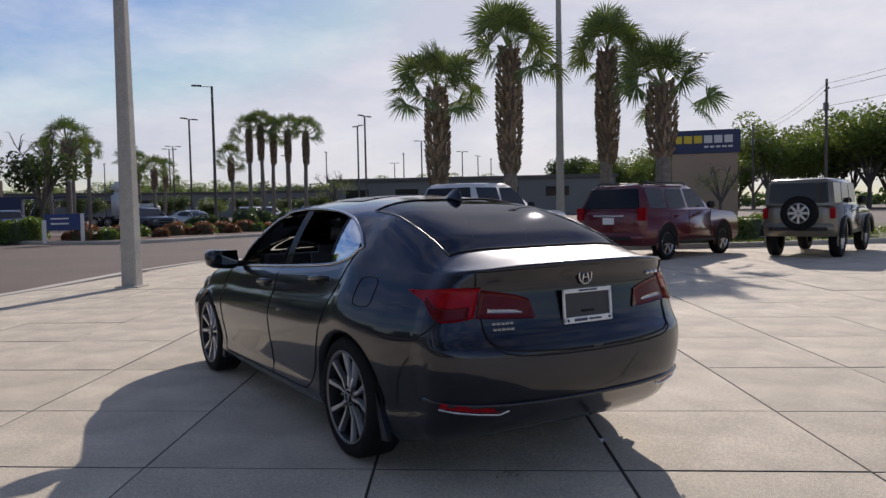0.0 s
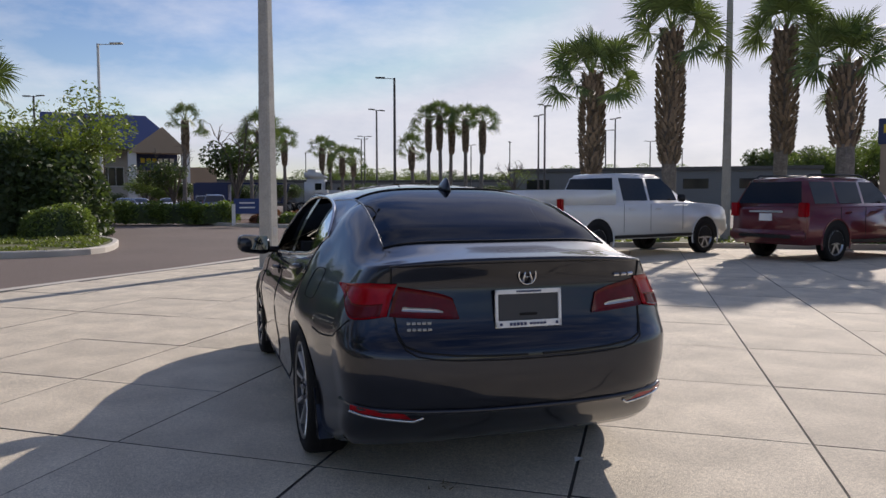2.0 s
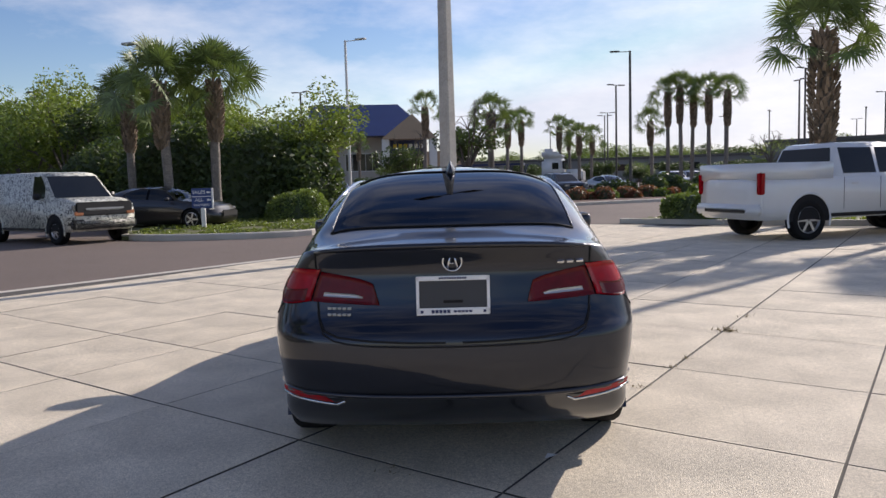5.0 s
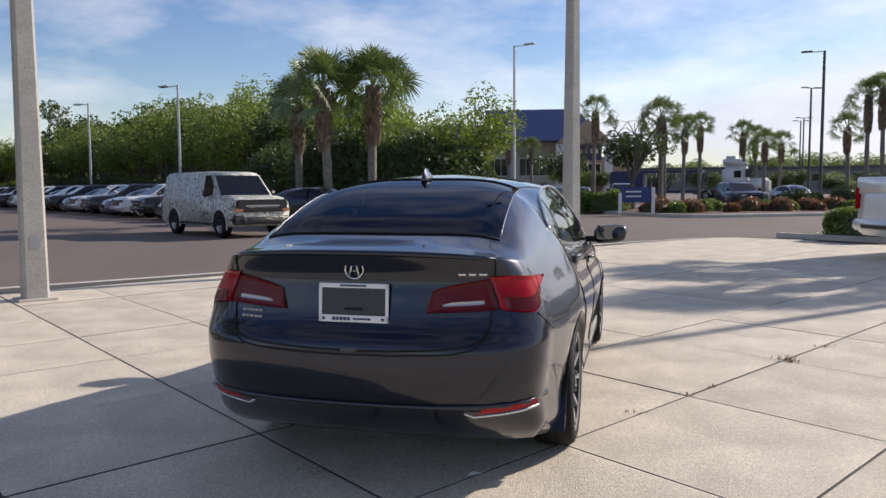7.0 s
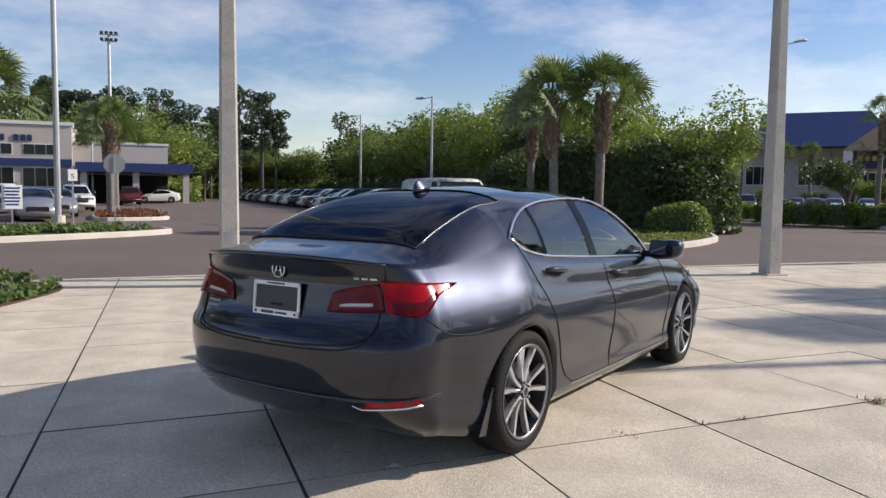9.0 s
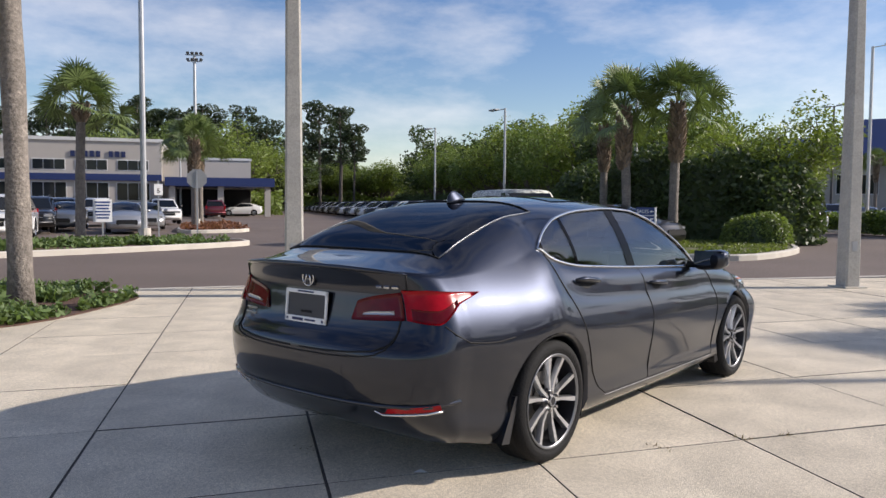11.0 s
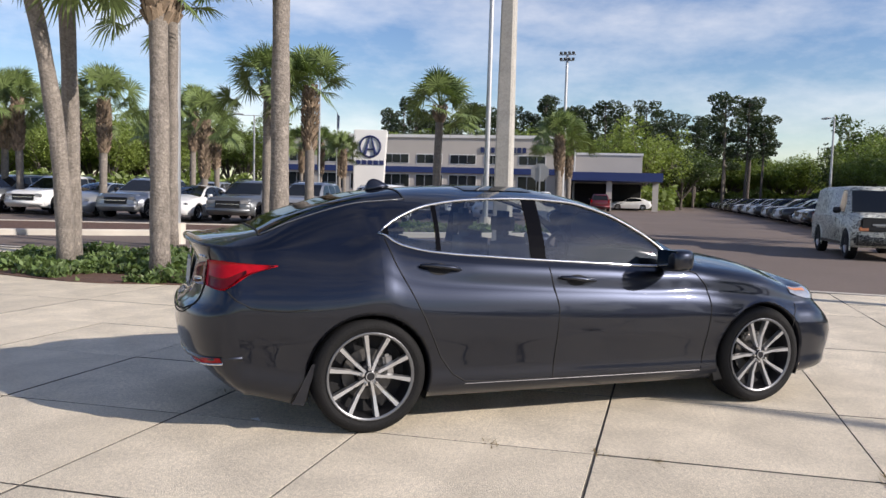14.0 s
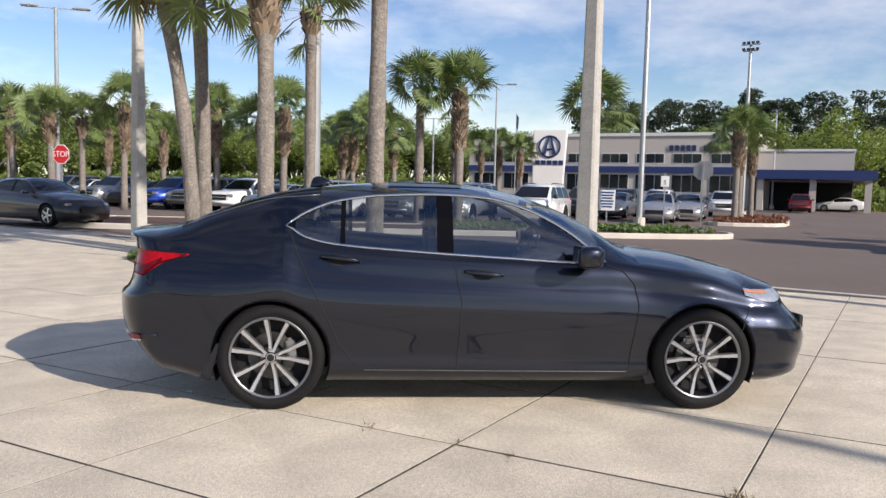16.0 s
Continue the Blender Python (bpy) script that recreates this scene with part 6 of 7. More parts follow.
def tree_meshes(seed, h, spread, leaves, size, material, bare=0.0, low=0.28):
    """Trunk with forking limbs, and leaves about the ends of the limbs."""
    rng = random.Random(seed)
    sets, ends = [], []
    fork = h * low
    sets.append(tube([(0, 0, -0.1), (0.04, 0.02, fork * 0.5), (0, 0.05, fork)], [h * 0.026, h * 0.02, h * 0.018], 8))
    for k in range(9):
        a = k * 2.4 + rng.uniform(-0.3, 0.3)
        reach = spread * rng.uniform(0.55, 1.0)
        top = h * rng.uniform(0.62, 0.97) * (1 - 0.22 * (reach / spread) ** 2)
        e = Vector((math.cos(a) * reach, math.sin(a) * reach, top))
        b = Vector((0, 0.05, fork * rng.uniform(0.85, 1.1)))
        m = b.lerp(e, 0.5) + Vector((rng.uniform(-0.2, 0.2), rng.uniform(-0.2, 0.2), 0.08 * h))
        sets.append(tube([b, m, e], [h * 0.012, h * 0.008, h * 0.002], 5))
        ends += [(e, 0.30), (m.lerp(e, 0.5), 0.33), (m, 0.25)]
        for j in range(4):
            s = m.lerp(e, rng.uniform(0.1, 0.9))
            t = s + Vector((rng.uniform(-1, 1), rng.uniform(-1, 1), rng.uniform(0.1, 1.1))) * spread * 0.38
            sets.append(tube([s, s.lerp(t, 0.5) + Vector((0, 0, 0.05 * h)), t], [h * 0.005, h * 0.003, h * 0.001], 4))
            ends.append((t, 0.26))
    wood = mesh_of("trunk", *merge(*sets), TWIG)
    if bare:
        ends = [e for e in ends if rng.random() > bare and e[0].z < h * 0.62]
    cl = [(e.x, e.y, e.z, max(0.35, spread * r * rng.uniform(0.8, 1.25))) for e, r in ends]
    leaf = mesh_of("crown", *leaf_cloud(rng, cl, leaves, size), material)
    return wood, leaf


def tree(meshes, m, label, group="", name="tree"):
    root = thing(name, m, label, "tree", group)
    for nm, me in zip(("trunk", "crown"), meshes):
        ob = new(nm, me)
        ob.parent = root
    return root


T_SPRING = [tree_meshes(s, 6.0, 2.6, 8200, 0.10, LEAF_SPRING, 0, 0.22) for s in (21, 22)]
T_MID = [tree_meshes(s, 6.5, 2.8, 8200, 0.115, LEAF_MID, 0, 0.2) for s in (31, 32)]
T_DARK = [tree_meshes(s, 6.0, 2.6, 5600, 0.15, LEAF_DARK, 0, 0.14) for s in (41, 42)]
T_BARE = tree_meshes(51, 6.3, 2.3, 2300, 0.13, LEAF_DARK, 0.25, 0.24)
T_THIN = tree_meshes(52, 6.0, 2.2, 500, 0.10, LEAF_SPRING, 0.3, 0.3)


def sized(x, y, turn, s, sz=None, z=0.0):
    return pose(x, y, z, 0, 0, turn) @ Matrix.Diagonal((s, s, sz or s, 1))


tree(T_SPRING[0], sized(-6.9, 29.8, 10, 0.95, 0.92), "light green spring tree behind the island hedge")
DARK_SHRUBS = ((-8.6, 27.2, 4.8, 3.6, 3.6), (-11.6, 27.6, 4.4, 3.6, 4.0), (-6.4, 27.4, 3.9, 3.3, 3.1), (-15.2, 29.8, 4.8, 3.6, 3.6))
tree(T_BARE, sized(0.9, 42.6, 20, 1.05), "half-bare tree with fine twigs behind the hedge")
tree(T_THIN, sized(37.7, 87.7, 0, 1.2), "nearly bare young tree beyond the car park")
tree(T_THIN, sized(36.4, 27.0, 50, 0.72), "small yellowish tree beside the monument sign")
tree(T_BARE, sized(-2.6, 45.0, 120, 0.8), "half-bare tree with fine twigs behind the hedge")
# belt of trees behind the row of cars
random.seed(5)
bd = Vector((-0.78, 0.626))
bn = Vector((0.626, 0.78))
kinds = T_SPRING + T_MID + T_MID + T_DARK
for k in range(46):
    t = 2.2 * k + random.uniform(-0.7, 0.7)
    off = 7.0 + (k % 3) * 3.2 + random.uniform(-0.8, 0.8)
    p = Vector((-16.0, 30.0)) + bd * t + bn * off * (1 + t / 160)
    s = random.uniform(0.95, 1.3) * (1 + t / 150) * min(1.0, 0.66 + t / 40)
    tree(random.choice(kinds), sized(p.x, p.y, random.uniform(0, 360), s, s * random.uniform(0.85, 1.15)), "green tree in the belt behind parked cars", "belt of trees")
for k in range(24):
    t = 4.2 * k
    p = Vector((-16.0, 30.0)) + bd * t + bn * (4.6 + random.uniform(-0.4, 0.6))
    tree(T_DARK[k % 2], sized(p.x, p.y, 77 * k, random.uniform(0.42, 0.55)), "low dark shrub at the edge of the tree belt", "shrubs of the tree belt", "shrub")
# woods behind the dealership, and pines
for k in range(56):
    a = radians(143.5 + 56.5 * k / 55)
    dd = random.uniform(100, 135)
    s = random.uniform(1.6, 2.1)
    tree(random.choice(T_MID + T_MID + T_SPRING + T_DARK), sized(5 + dd * math.cos(a), dd * math.sin(a), random.uniform(0, 360), s, s * random.uniform(0.75, 1.0)), "green tree in the far wood", "far wood")
for k in range(16):
    a = radians(135.5 + 9 * k / 15)
    dd = random.uniform(148, 165)
    s = random.uniform(1.6, 2.0)
    tree(random.choice(T_MID + T_SPRING), sized(5 + dd * math.cos(a), dd * math.sin(a), random.uniform(0, 360), s, s * random.uniform(0.75, 1.0)), "green tree in the far wood", "far wood")
for k in range(34):
    a = radians(181 + 31 * k / 33)
    dd = random.uniform(62, 78)
    s = random.uniform(0.95, 1.25)
    tree(random.choice(T_MID + T_SPRING), sized(5 + dd * math.cos(a), dd * math.sin(a), random.uniform(0, 360), s, s * random.uniform(0.85, 1.05)), "green tree in the far wood", "far wood")


def thicket(angles, radii, n, size, h, material, label, seed):
    """Low leafy undergrowth along the foot of a wood."""
    rng = random.Random(seed)
    v, f = [], []
    for _ in range(n):
        a, dd = radians(rng.uniform(*angles)), rng.uniform(*radii)
        p = Vector((5 + dd * math.cos(a), dd * math.sin(a), rng.uniform(-0.1, h) * (0.6 + 0.4 * noise.noise((a * 40, dd * 0.1, 1)))))
        g, b = rng.uniform(0, 6.283), rng.uniform(-1, 1)
        d = Vector((math.cos(g) * math.cos(b), math.sin(g) * math.cos(b), math.sin(b)))
        q = d.cross(Vector((rng.uniform(-1, 1), rng.uniform(-1, 1), rng.uniform(-1, 1)))).normalized()
        s = size * rng.uniform(0.6, 1.3)
        o = len(v)
        v += [p - d * s, p - q * s * 0.55, p + d * s, p + q * s * 0.55]
        f.append((o, o + 1, o + 2, o + 3))
    return tagged(new("undergrowth", mesh_of("undergrowth", v, f, material)), label, "undergrowth", kind="stuff")


thicket((180, 213), (60, 66), 9000, 0.28, 3.4, LEAF_MID, "green undergrowth at the foot of the far wood", 1)
thicket((135, 145), (146, 154), 5000, 0.5, 4.5, LEAF_MID, "green undergrowth at the foot of the far wood", 4)
thicket((144, 182), (98, 108), 12000, 0.40, 4.5, LEAF_MID, "green undergrowth at the foot of the far wood", 2)
thicket((20, 150), (185, 198), 16000, 0.7, 4.5, LEAF_DARK, "dark undergrowth along the low skyline", 3)


def pine_meshes(seed):
    rng = random.Random(seed)
    sets = [tube([(0, 0, 0), (0.2, 0, 7), (0.1, 0.1, 14.5)], [0.22, 0.17, 0.05], 7)]
    cl = []
    for k in range(24):
        z = rng.uniform(6.5, 14.5)
        a = rng.uniform(0, 6.28)
        r = rng.uniform(0.8, 2.7) * (1.1 - 0.5 * (z - 7.5) / 7)
        e = (r * math.cos(a), r * math.sin(a), z + 0.6)
        sets.append(tube([(0.1, 0, z), e], [0.06, 0.02], 4))
        cl.append((*e, rng.uniform(0.6, 1.15)))
    return mesh_of("trunk", *merge(*sets), TWIG), mesh_of("crown", *leaf_cloud(rng, cl, 2800, 0.22, 0.7), LEAF_PINE)


PINES = [pine_meshes(s) for s in (61, 62, 63)]
for k in range(40):
    a = radians(137 + 26 * k / 39 + random.uniform(-0.5, 0.5))
    dd = random.uniform(128, 155)
    tree(PINES[k % 3], sized(5 + dd * math.cos(a), dd * math.sin(a) - 4, 50 * k, random.uniform(0.95, 1.2)), "tall dark pine with tufted crown", "far pines", "pine_tree")


def hedge(x, y, sx, sy, sz, turn, material, label, leaves=2600, size=0.07, seed=0, name="hedge"):
    rng = random.Random(seed)
    e_ = 0.75 if name == "shrub" else 0.5
    root = thing(name, pose(x, y, 0.06, 0, 0, turn), label, "hedge")
    v, f = [], []
    for _ in range(leaves):
        g, b = rng.uniform(0, 6.283), math.asin(rng.uniform(-0.1, 1))
        p = Vector([math.copysign(abs(c) ** e_, c) for c in (math.cos(g) * math.cos(b), math.sin(g) * math.cos(b), math.sin(b))])
        k = rng.uniform(0.86, 1.06)
        p = Vector((p.x * sx / 2 * k, p.y * sy / 2 * k, max(0.0, p.z) * sz * k * (0.93 + 0.07 * math.sin(p.x * 3))))
        a, e = rng.uniform(0, 6.283), rng.uniform(-1, 1)
        d = Vector((math.cos(a) * math.cos(e), math.sin(a) * math.cos(e), math.sin(e)))
        q = d.cross(Vector((rng.uniform(-1, 1), rng.uniform(-1, 1), rng.uniform(-1, 1)))).normalized()
        s = size * rng.uniform(0.6, 1.3)
        o = len(v)
        v += [p - d * s, p - q * s * 0.5, p + d * s, p + q * s * 0.5]
        f.append((o, o + 1, o + 2, o + 3))
    ob = new("leaves", mesh_of("leaves", v, f, material))
    ob.parent = root
    tagged(ob, kind="stuff")
    # solid core in the dark leaf colour, filling the leaf shell
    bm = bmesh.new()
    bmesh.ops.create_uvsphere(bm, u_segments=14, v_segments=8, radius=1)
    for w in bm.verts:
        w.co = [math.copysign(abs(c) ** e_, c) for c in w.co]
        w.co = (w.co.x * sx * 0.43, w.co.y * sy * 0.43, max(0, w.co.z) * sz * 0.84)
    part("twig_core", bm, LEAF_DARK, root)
    return root


for k, (x, y) in enumerate(((-5.6, 40.8), (-3.9, 39.9), (-2.2, 39.3), (-0.4, 38.6))):
    hedge(x, y, 2.3, 1.5, 1.15, -25, LEAF_HEDGE, "clipped round green hedge on the far island", 2200, 0.08, k)
for k, (x, y) in enumerate(((-9.5, 46.0), (-8.0, 45.2), (-11.5, 48.0), (-14, 50.4))):
    hedge(x, y, 2.4, 1.5, 1.0, 140, LEAF_HEDGE, "clipped round green hedge on the far island", 1800, 0.09, 10 + k)
for k, (x, y, sx, sy, sz) in enumerate(DARK_SHRUBS):
    hedge(x, y, sx, sy, sz, 30 * k, LEAF_DARK, "dense dark evergreen shrub behind the palms", 6500, 0.12, 90 + k, "shrub")
hedge(6.7, 17.2, 1.7, 1.1, 0.85, -40, LEAF_MID, "clipped hedge behind the pickup truck", 3000, 0.06, 20)
hedge(-5.8, 24.3, 2.3, 1.7, 1.15, 10, LEAF_MID, "round shrub on the grassy island", 3600, 0.06, 21, "shrub")
hedge(19.6, 12.6, 2.2, 1.1, 0.85, -20, LEAF_MID, "clipped hedge on the lawn strip", 2600, 0.06, 22)
hedge(16.8, 12.6, 1.8, 1.1, 0.8, -20, LEAF_MID, "clipped hedge on the lawn strip", 2200, 0.06, 23)
hedge(22.6, 11.4, 2.4, 1.1, 0.8, -20, LEAF_MID, "clipped hedge on the lawn strip", 2200, 0.06, 24)
random.seed(8)
for k in range(22):
    u = k / 21
    p = Vector((2.0, 35.2)).lerp(Vector((15, 41.5)), u) + Vector((random.uniform(-0.6, 0.6), random.uniform(0.0, 2.6)))
    s = random.uniform(0.55, 1.05)
    hedge(p.x, p.y, 1.3 * s, 1.2 * s, 0.75 * s, 40 * k, random.choice((LEAF_RUST, LEAF_RUST, LEAF_MID, LEAF_HEDGE)), "low rust-tinted shrub in the mulch island", 500, 0.08, 30 + k, "shrub")
for k in range(16):
    p = Vector((10.5, 46.5)).lerp(Vector((34, 62)), k / 15) + Vector((random.uniform(-1, 1), random.uniform(-1, 1)))
    hedge(p.x, p.y, 2.2, 1.6, random.uniform(0.9, 1.5), 50 * k, LEAF_DARK, "dark shrub along the far car park", 700, 0.12, 60 + k, "shrub")
for k in range(18):
    p = Vector((-14, 82)).lerp(Vector((40, 92)), k / 17) + Vector((random.uniform(-2, 2), random.uniform(-2, 2)))
    s = random.uniform(0.45, 0.75)
    tree(random.choice(T_MID + T_DARK), sized(p.x, p.y, 70 * k, s, s * 0.8), "bushy green shrub beyond the far car park", "far shrubs", "shrub")


def groundcover(name, poly, n, size, material, label, seed, z=0.05, h=0.22, clear=()):
    """Sprawling leaves over a bed."""
    rng = random.Random(seed)
    xs, ys = [p[0] for p in poly], [p[1] for p in poly]
    v, f = [], []
    while len(f) < n:
        x, y = rng.uniform(min(xs), max(xs)), rng.uniform(min(ys), max(ys))
        if not inside((x, y), poly) or noise.noise((x * 0.9, y * 0.9, seed)) < -0.12:
            continue
        if any((x - c[0]) ** 2 + (y - c[1]) ** 2 < c[2] ** 2 for c in clear):
            continue
        hh = h * (0.35 + 0.65 * max(0, noise.noise((x * 1.7, y * 1.7, 3)) + 0.5))
        a, b = rng.uniform(0, 6.283), rng.uniform(0.0, 1.2)
        d = Vector((math.cos(a) * math.cos(b), math.sin(a) * math.cos(b), math.sin(b)))
        q = d.cross(Vector((rng.uniform(-1, 1), rng.uniform(-1, 1), 1))).normalized()
        s = size * rng.uniform(0.6, 1.4)
        p = Vector((x, y, z + rng.uniform(0, hh)))
        o = len(v)
        v += [p - d * s, p - q * s * 0.5, p + d * s, p + q * s * 0.5]
        f.append((o, o + 1, o + 2, o + 3))
    ob = new(name, mesh_of(name, v, f, material))
    return tagged(ob, label, "groundcover", kind="stuff")


groundcover("groundcover", BED_NEAR, 15000, 0.055, LEAF_COVER, "sprawling juniper-like groundcover in plaza bed", 3, 0.01, 0.24, [(-7.62, 0.62, 0.5)])
groundcover("groundcover", [(-18.9, 2.5), (-18.9, 11.4), (-20, 12.4), (-21.6, 11.5), (-22, 2.5)], 6500, 0.09, LEAF_COVER, "low green groundcover on the dealership island", 4, 0.06, 0.3)
groundcover("groundcover", BED_DEALER_B, 1800, 0.10, LEAF_RUST, "low rusty groundcover on the small island", 5, 0.06, 0.3)
groundcover("grass", [(4.9, 18.1), (6.6, 16.66), (11.7, 13.76), (17, 10.9), (20.9, 9.55), (32, 5.7), (30, 20), (16, 21.5), (8, 20.5)], 9000, 0.06, GRASS, "thin lawn grass behind the parking bays", 6, 0.08, 0.10)
groundcover("grass", [(-9.4, 18.0), (-8.8, 17.2), (-7.2, 16.6), (-4.9, 16.8), (-3.95, 18), (-3.95, 21.4), (-4.7, 24), (-8, 25), (-10, 22)], 7000, 0.05, GRASS, "thin patchy grass on the island", 7, 0.07, 0.10)
groundcover("grass", [(12.5, 37.6), (22, 43.2), (33.5, 52), (29, 57), (12, 43)], 6000, 0.12, GRASS, "bright lawn on the far island", 8, 0.07, 0.12)


# ---- buildings ----
def building_windows(root, u0, n, step, z0, z1, w, depth, split=3):
    """Groups of dark panes with pale mullions, set into the wall."""
    for k in range(n):
        win = new("window")
        win.parent = root
        win.matrix_basis = pose(u0 + step * k, -depth, (z0 + z1) / 2)
        for j in range(split):
            part("pane", box_bm((w / split - 0.08, 0.06, z1 - z0 - 0.1), (-w / 2 + (j + 0.5) * w / split, 0.0, 0)), PANE, win, "dark window pane")
        part("window_frame", box_bm((w + 0.12, 0.05, z1 - z0 + 0.12), (0, 0.03, 0)), WALL_WHITE, win)


dl = thing("dealership", pose(-92.5, 12.5, 0, 0, 0, 57.6), "long cream two-storey car dealership with blue band", "building")
part("wall", box_bm((34, 18, 8.0), (17, 9, 4.0)), STUCCO, dl)
part("parapet", box_bm((34.3, 18.3, 0.35), (17, 9, 8.1)), WALL_WHITE, dl)
part("roof_unit", box_bm((1.6, 1.4, 0.6), (24, 8, 8.5), 0.05), GALV, dl)
part("service_wing", box_bm((9.5, 14, 6.3), (38.8, 9, 3.15)), STUCCO, dl)
part("wing_parapet", box_bm((9.7, 14.2, 0.25), (38.8, 9, 6.4)), WALL_WHITE, dl)
part("blue_band", box_bm((34, 0.35, 0.7), (17, -0.12, 4.1)), BLUE_BAND, dl, "blue painted band")
part("canopy", box_bm((11, 9, 0.9), (40, -1.5, 3.6)), BLUE_BAND, dl, "blue drive-in canopy")
for u in (35.2, 40, 44.8):
    part("canopy_post", box_bm((0.6, 0.6, 3.2), (u, -5.2, 1.6)), STUCCO, dl)
# black slab on the wall as painted shade of the drive-in opening
part("drive_in_opening", box_bm((8, 0.3, 2.9), (39.5, 1.95, 1.5)), GAP, dl)
building_windows(dl, 2.4, 8, 4.1, 4.85, 5.95, 3.1, 0.03)
building_windows(dl, 2.4, 8, 4.1, 1.6, 3.55, 3.3, 0.03)
for k in (0, 1, 2, 3, 4, 6, 7, 8):
    part("sign_mark", box_bm((0.42, 0.1, 0.62), (25.2 + 0.62 * k, -0.06, 6.55)), NAVY, dl, "dark raised sign mark")

py = thing("pylon_sign", pose(-64.6, 16.6, 0, 0, 0, 70), "white monolith sign with dark ring emblem", "sign")
bm = box_bm((3.1, 0.8, 7.0), (0, 0, 3.5), 0.08)
for v in bm.verts:
    if v.co.x > 0 and v.co.z < 3:
        v.co.x -= 0.35
part("panel", bm, WALL_WHITE, py)
ring = [(0.95 * math.cos(2 * math.pi * k / 32), -0.46, 5.45 + 0.95 * math.sin(2 * math.pi * k / 32)) for k in range(32)]
v, f = merge(tube(ring, 0.09, 6, True), tube([(-0.10, -0.46, 6.3), (-0.48, -0.46, 4.75)], [0.06, 0.16], 5), tube([(0.10, -0.46, 6.3), (0.48, -0.46, 4.75)], [0.06, 0.16], 5), tube([(-0.3, -0.46, 5.2), (0.3, -0.46, 5.2)], 0.08, 5))
child("emblem", v, f, NAVY, py, "dark ring emblem")
for k in range(5):
    part("sign_mark", box_bm((0.40, 0.08, 0.40), (-1.08 + 0.54 * k, -0.44, 4.0)), NAVY, py)
fl = thing("flagpole", pose(-62.5, 13.0, 0), "thin flagpole with a dark drooping flag", "flagpole")
child("shaft", *tube([(0, 0, 0), (0, 0, 8.2)], [0.06, 0.04], 8), GALV, fl)
fv = [(0.0, 0, 8.1), (0.55, 0.1, 7.8), (0.85, -0.05, 7.3), (0.0, 0, 6.9), (0.45, 0.08, 6.6), (0.7, 0, 6.2)]
child("flag", fv, [(0, 1, 4, 3), (1, 2, 5, 4)], NAVY, fl)

# used-car store: big blue roof with a tan gable porch
st = thing("car_store", pose(-4.0, 102, 0, 0, 0, 8), "used-car store with large blue metal roof", "building")
part("wall", box_bm((34, 16, 7.6), (-20, 10, 3.8)), STUCCO, st)
part("side_wall", box_bm((9, 14, 5.6), (1.5, 11, 2.8)), STUCCO_TAN, st)
rv = [(-15.5, -2.0, 7.6), (1.2, -2.0, 7.6), (1.2, 16, 7.6), (-15.5, 16, 7.6), (-15.5, 7, 12.6), (-2.8, 7, 12.6)]
child("roof", rv, [(0, 1, 5, 4), (2, 3, 4, 5), (3, 0, 4), (1, 2, 5), (0, 3, 2, 1)], BLUE_ROOF, st, "blue standing-seam roof")
bm = bmesh.new()
for k in range(38):
    u = k / 37
    x = -15.4 + 16.4 * u
    z1 = 12.6 if x < -2.8 else 12.6 - 5.0 * (x + 2.8) / 4.0
    y1 = 7 if x < -2.8 else 7 - 9 * (x + 2.8) / 4.0
    box_bm((0.07, 0.07, 0.07), (x, -2.0, 7.68), 0, bm)
part("seam_ends", bm, BLUE_ROOF, st)
rv = [(-38, -0.5, 7.6), (-15.6, -0.5, 7.6), (-15.6, 17, 7.6), (-38, 17, 7.6), (-38, 8, 10.6), (-15.6, 8, 10.6)]
child("low_roof", rv, [(0, 1, 5, 4), (2, 3, 4, 5), (3, 0, 4), (1, 2, 5)], BLUE_ROOF, st, "lower blue roof")
child("gable", [(-5.6, -2.3, 7.3), (1.6, -2.3, 7.3), (-1.6, -2.3, 10.4)], [(0, 1, 2)], STUCCO_TAN, st, "tan timber gable")
part("gable_soffit", box_bm((7.2, 3.0, 0.3), (-2.0, -0.9, 7.25)), STUCCO_TAN, st)
for u in (-5.2, 1.2):
    part("porch_column", box_bm((1.0, 1.0, 7.2), (u, -1.6, 3.6), 0.05), WALL_WHITE, st)
part("store_sign", box_bm((5.0, 0.25, 2.1), (-1.9, 1.75, 6.1)), NAVY, st, "dark blue sign board")
for k in range(6):
    part("sign_mark", box_bm((0.5, 0.1, 0.6), (-3.7 + 0.72 * k, 1.58, 6.3)), YELLOW if k < 3 else WALL_WHITE, st)
building_windows(st, -14.5, 2, 6.2, 3.0, 5.4, 4.6, -1.98, 5)
building_windows(st, -2.0, 1, 5, 2.0, 4.6, 5.0, -1.98, 6)
building_windows(st, -32, 3, 5.5, 2.5, 4.8, 4.2, -1.98, 4)

mono = thing("monument_sign", pose(39.9, 31.1, 0, 0, 0, -48.5), "tan monument sign with dark blue header board", "sign")
part("pier", box_bm((4.2, 0.9, 4.6), (0, 0, 2.3), 0.05), STUCCO_TAN, mono)
part("header", box_bm((4.5, 1.0, 1.55), (0, 0, 5.35), 0.05), NAVY, mono, "dark blue header")
for k in range(6):
    part("sign_mark", box_bm((0.52, 0.06, 0.50), (-1.7 + 0.64 * k, -0.53, 5.5)), YELLOW if k < 3 else WALL_WHITE, mono)
bm = bmesh.new()
for k in range(5):
    box_bm((0.28, 0.06, 0.12), (0.1 + 0.38 * k, -0.53, 5.0), 0, bm)
part("sign_tagline", bm, WALL_WHITE, mono)

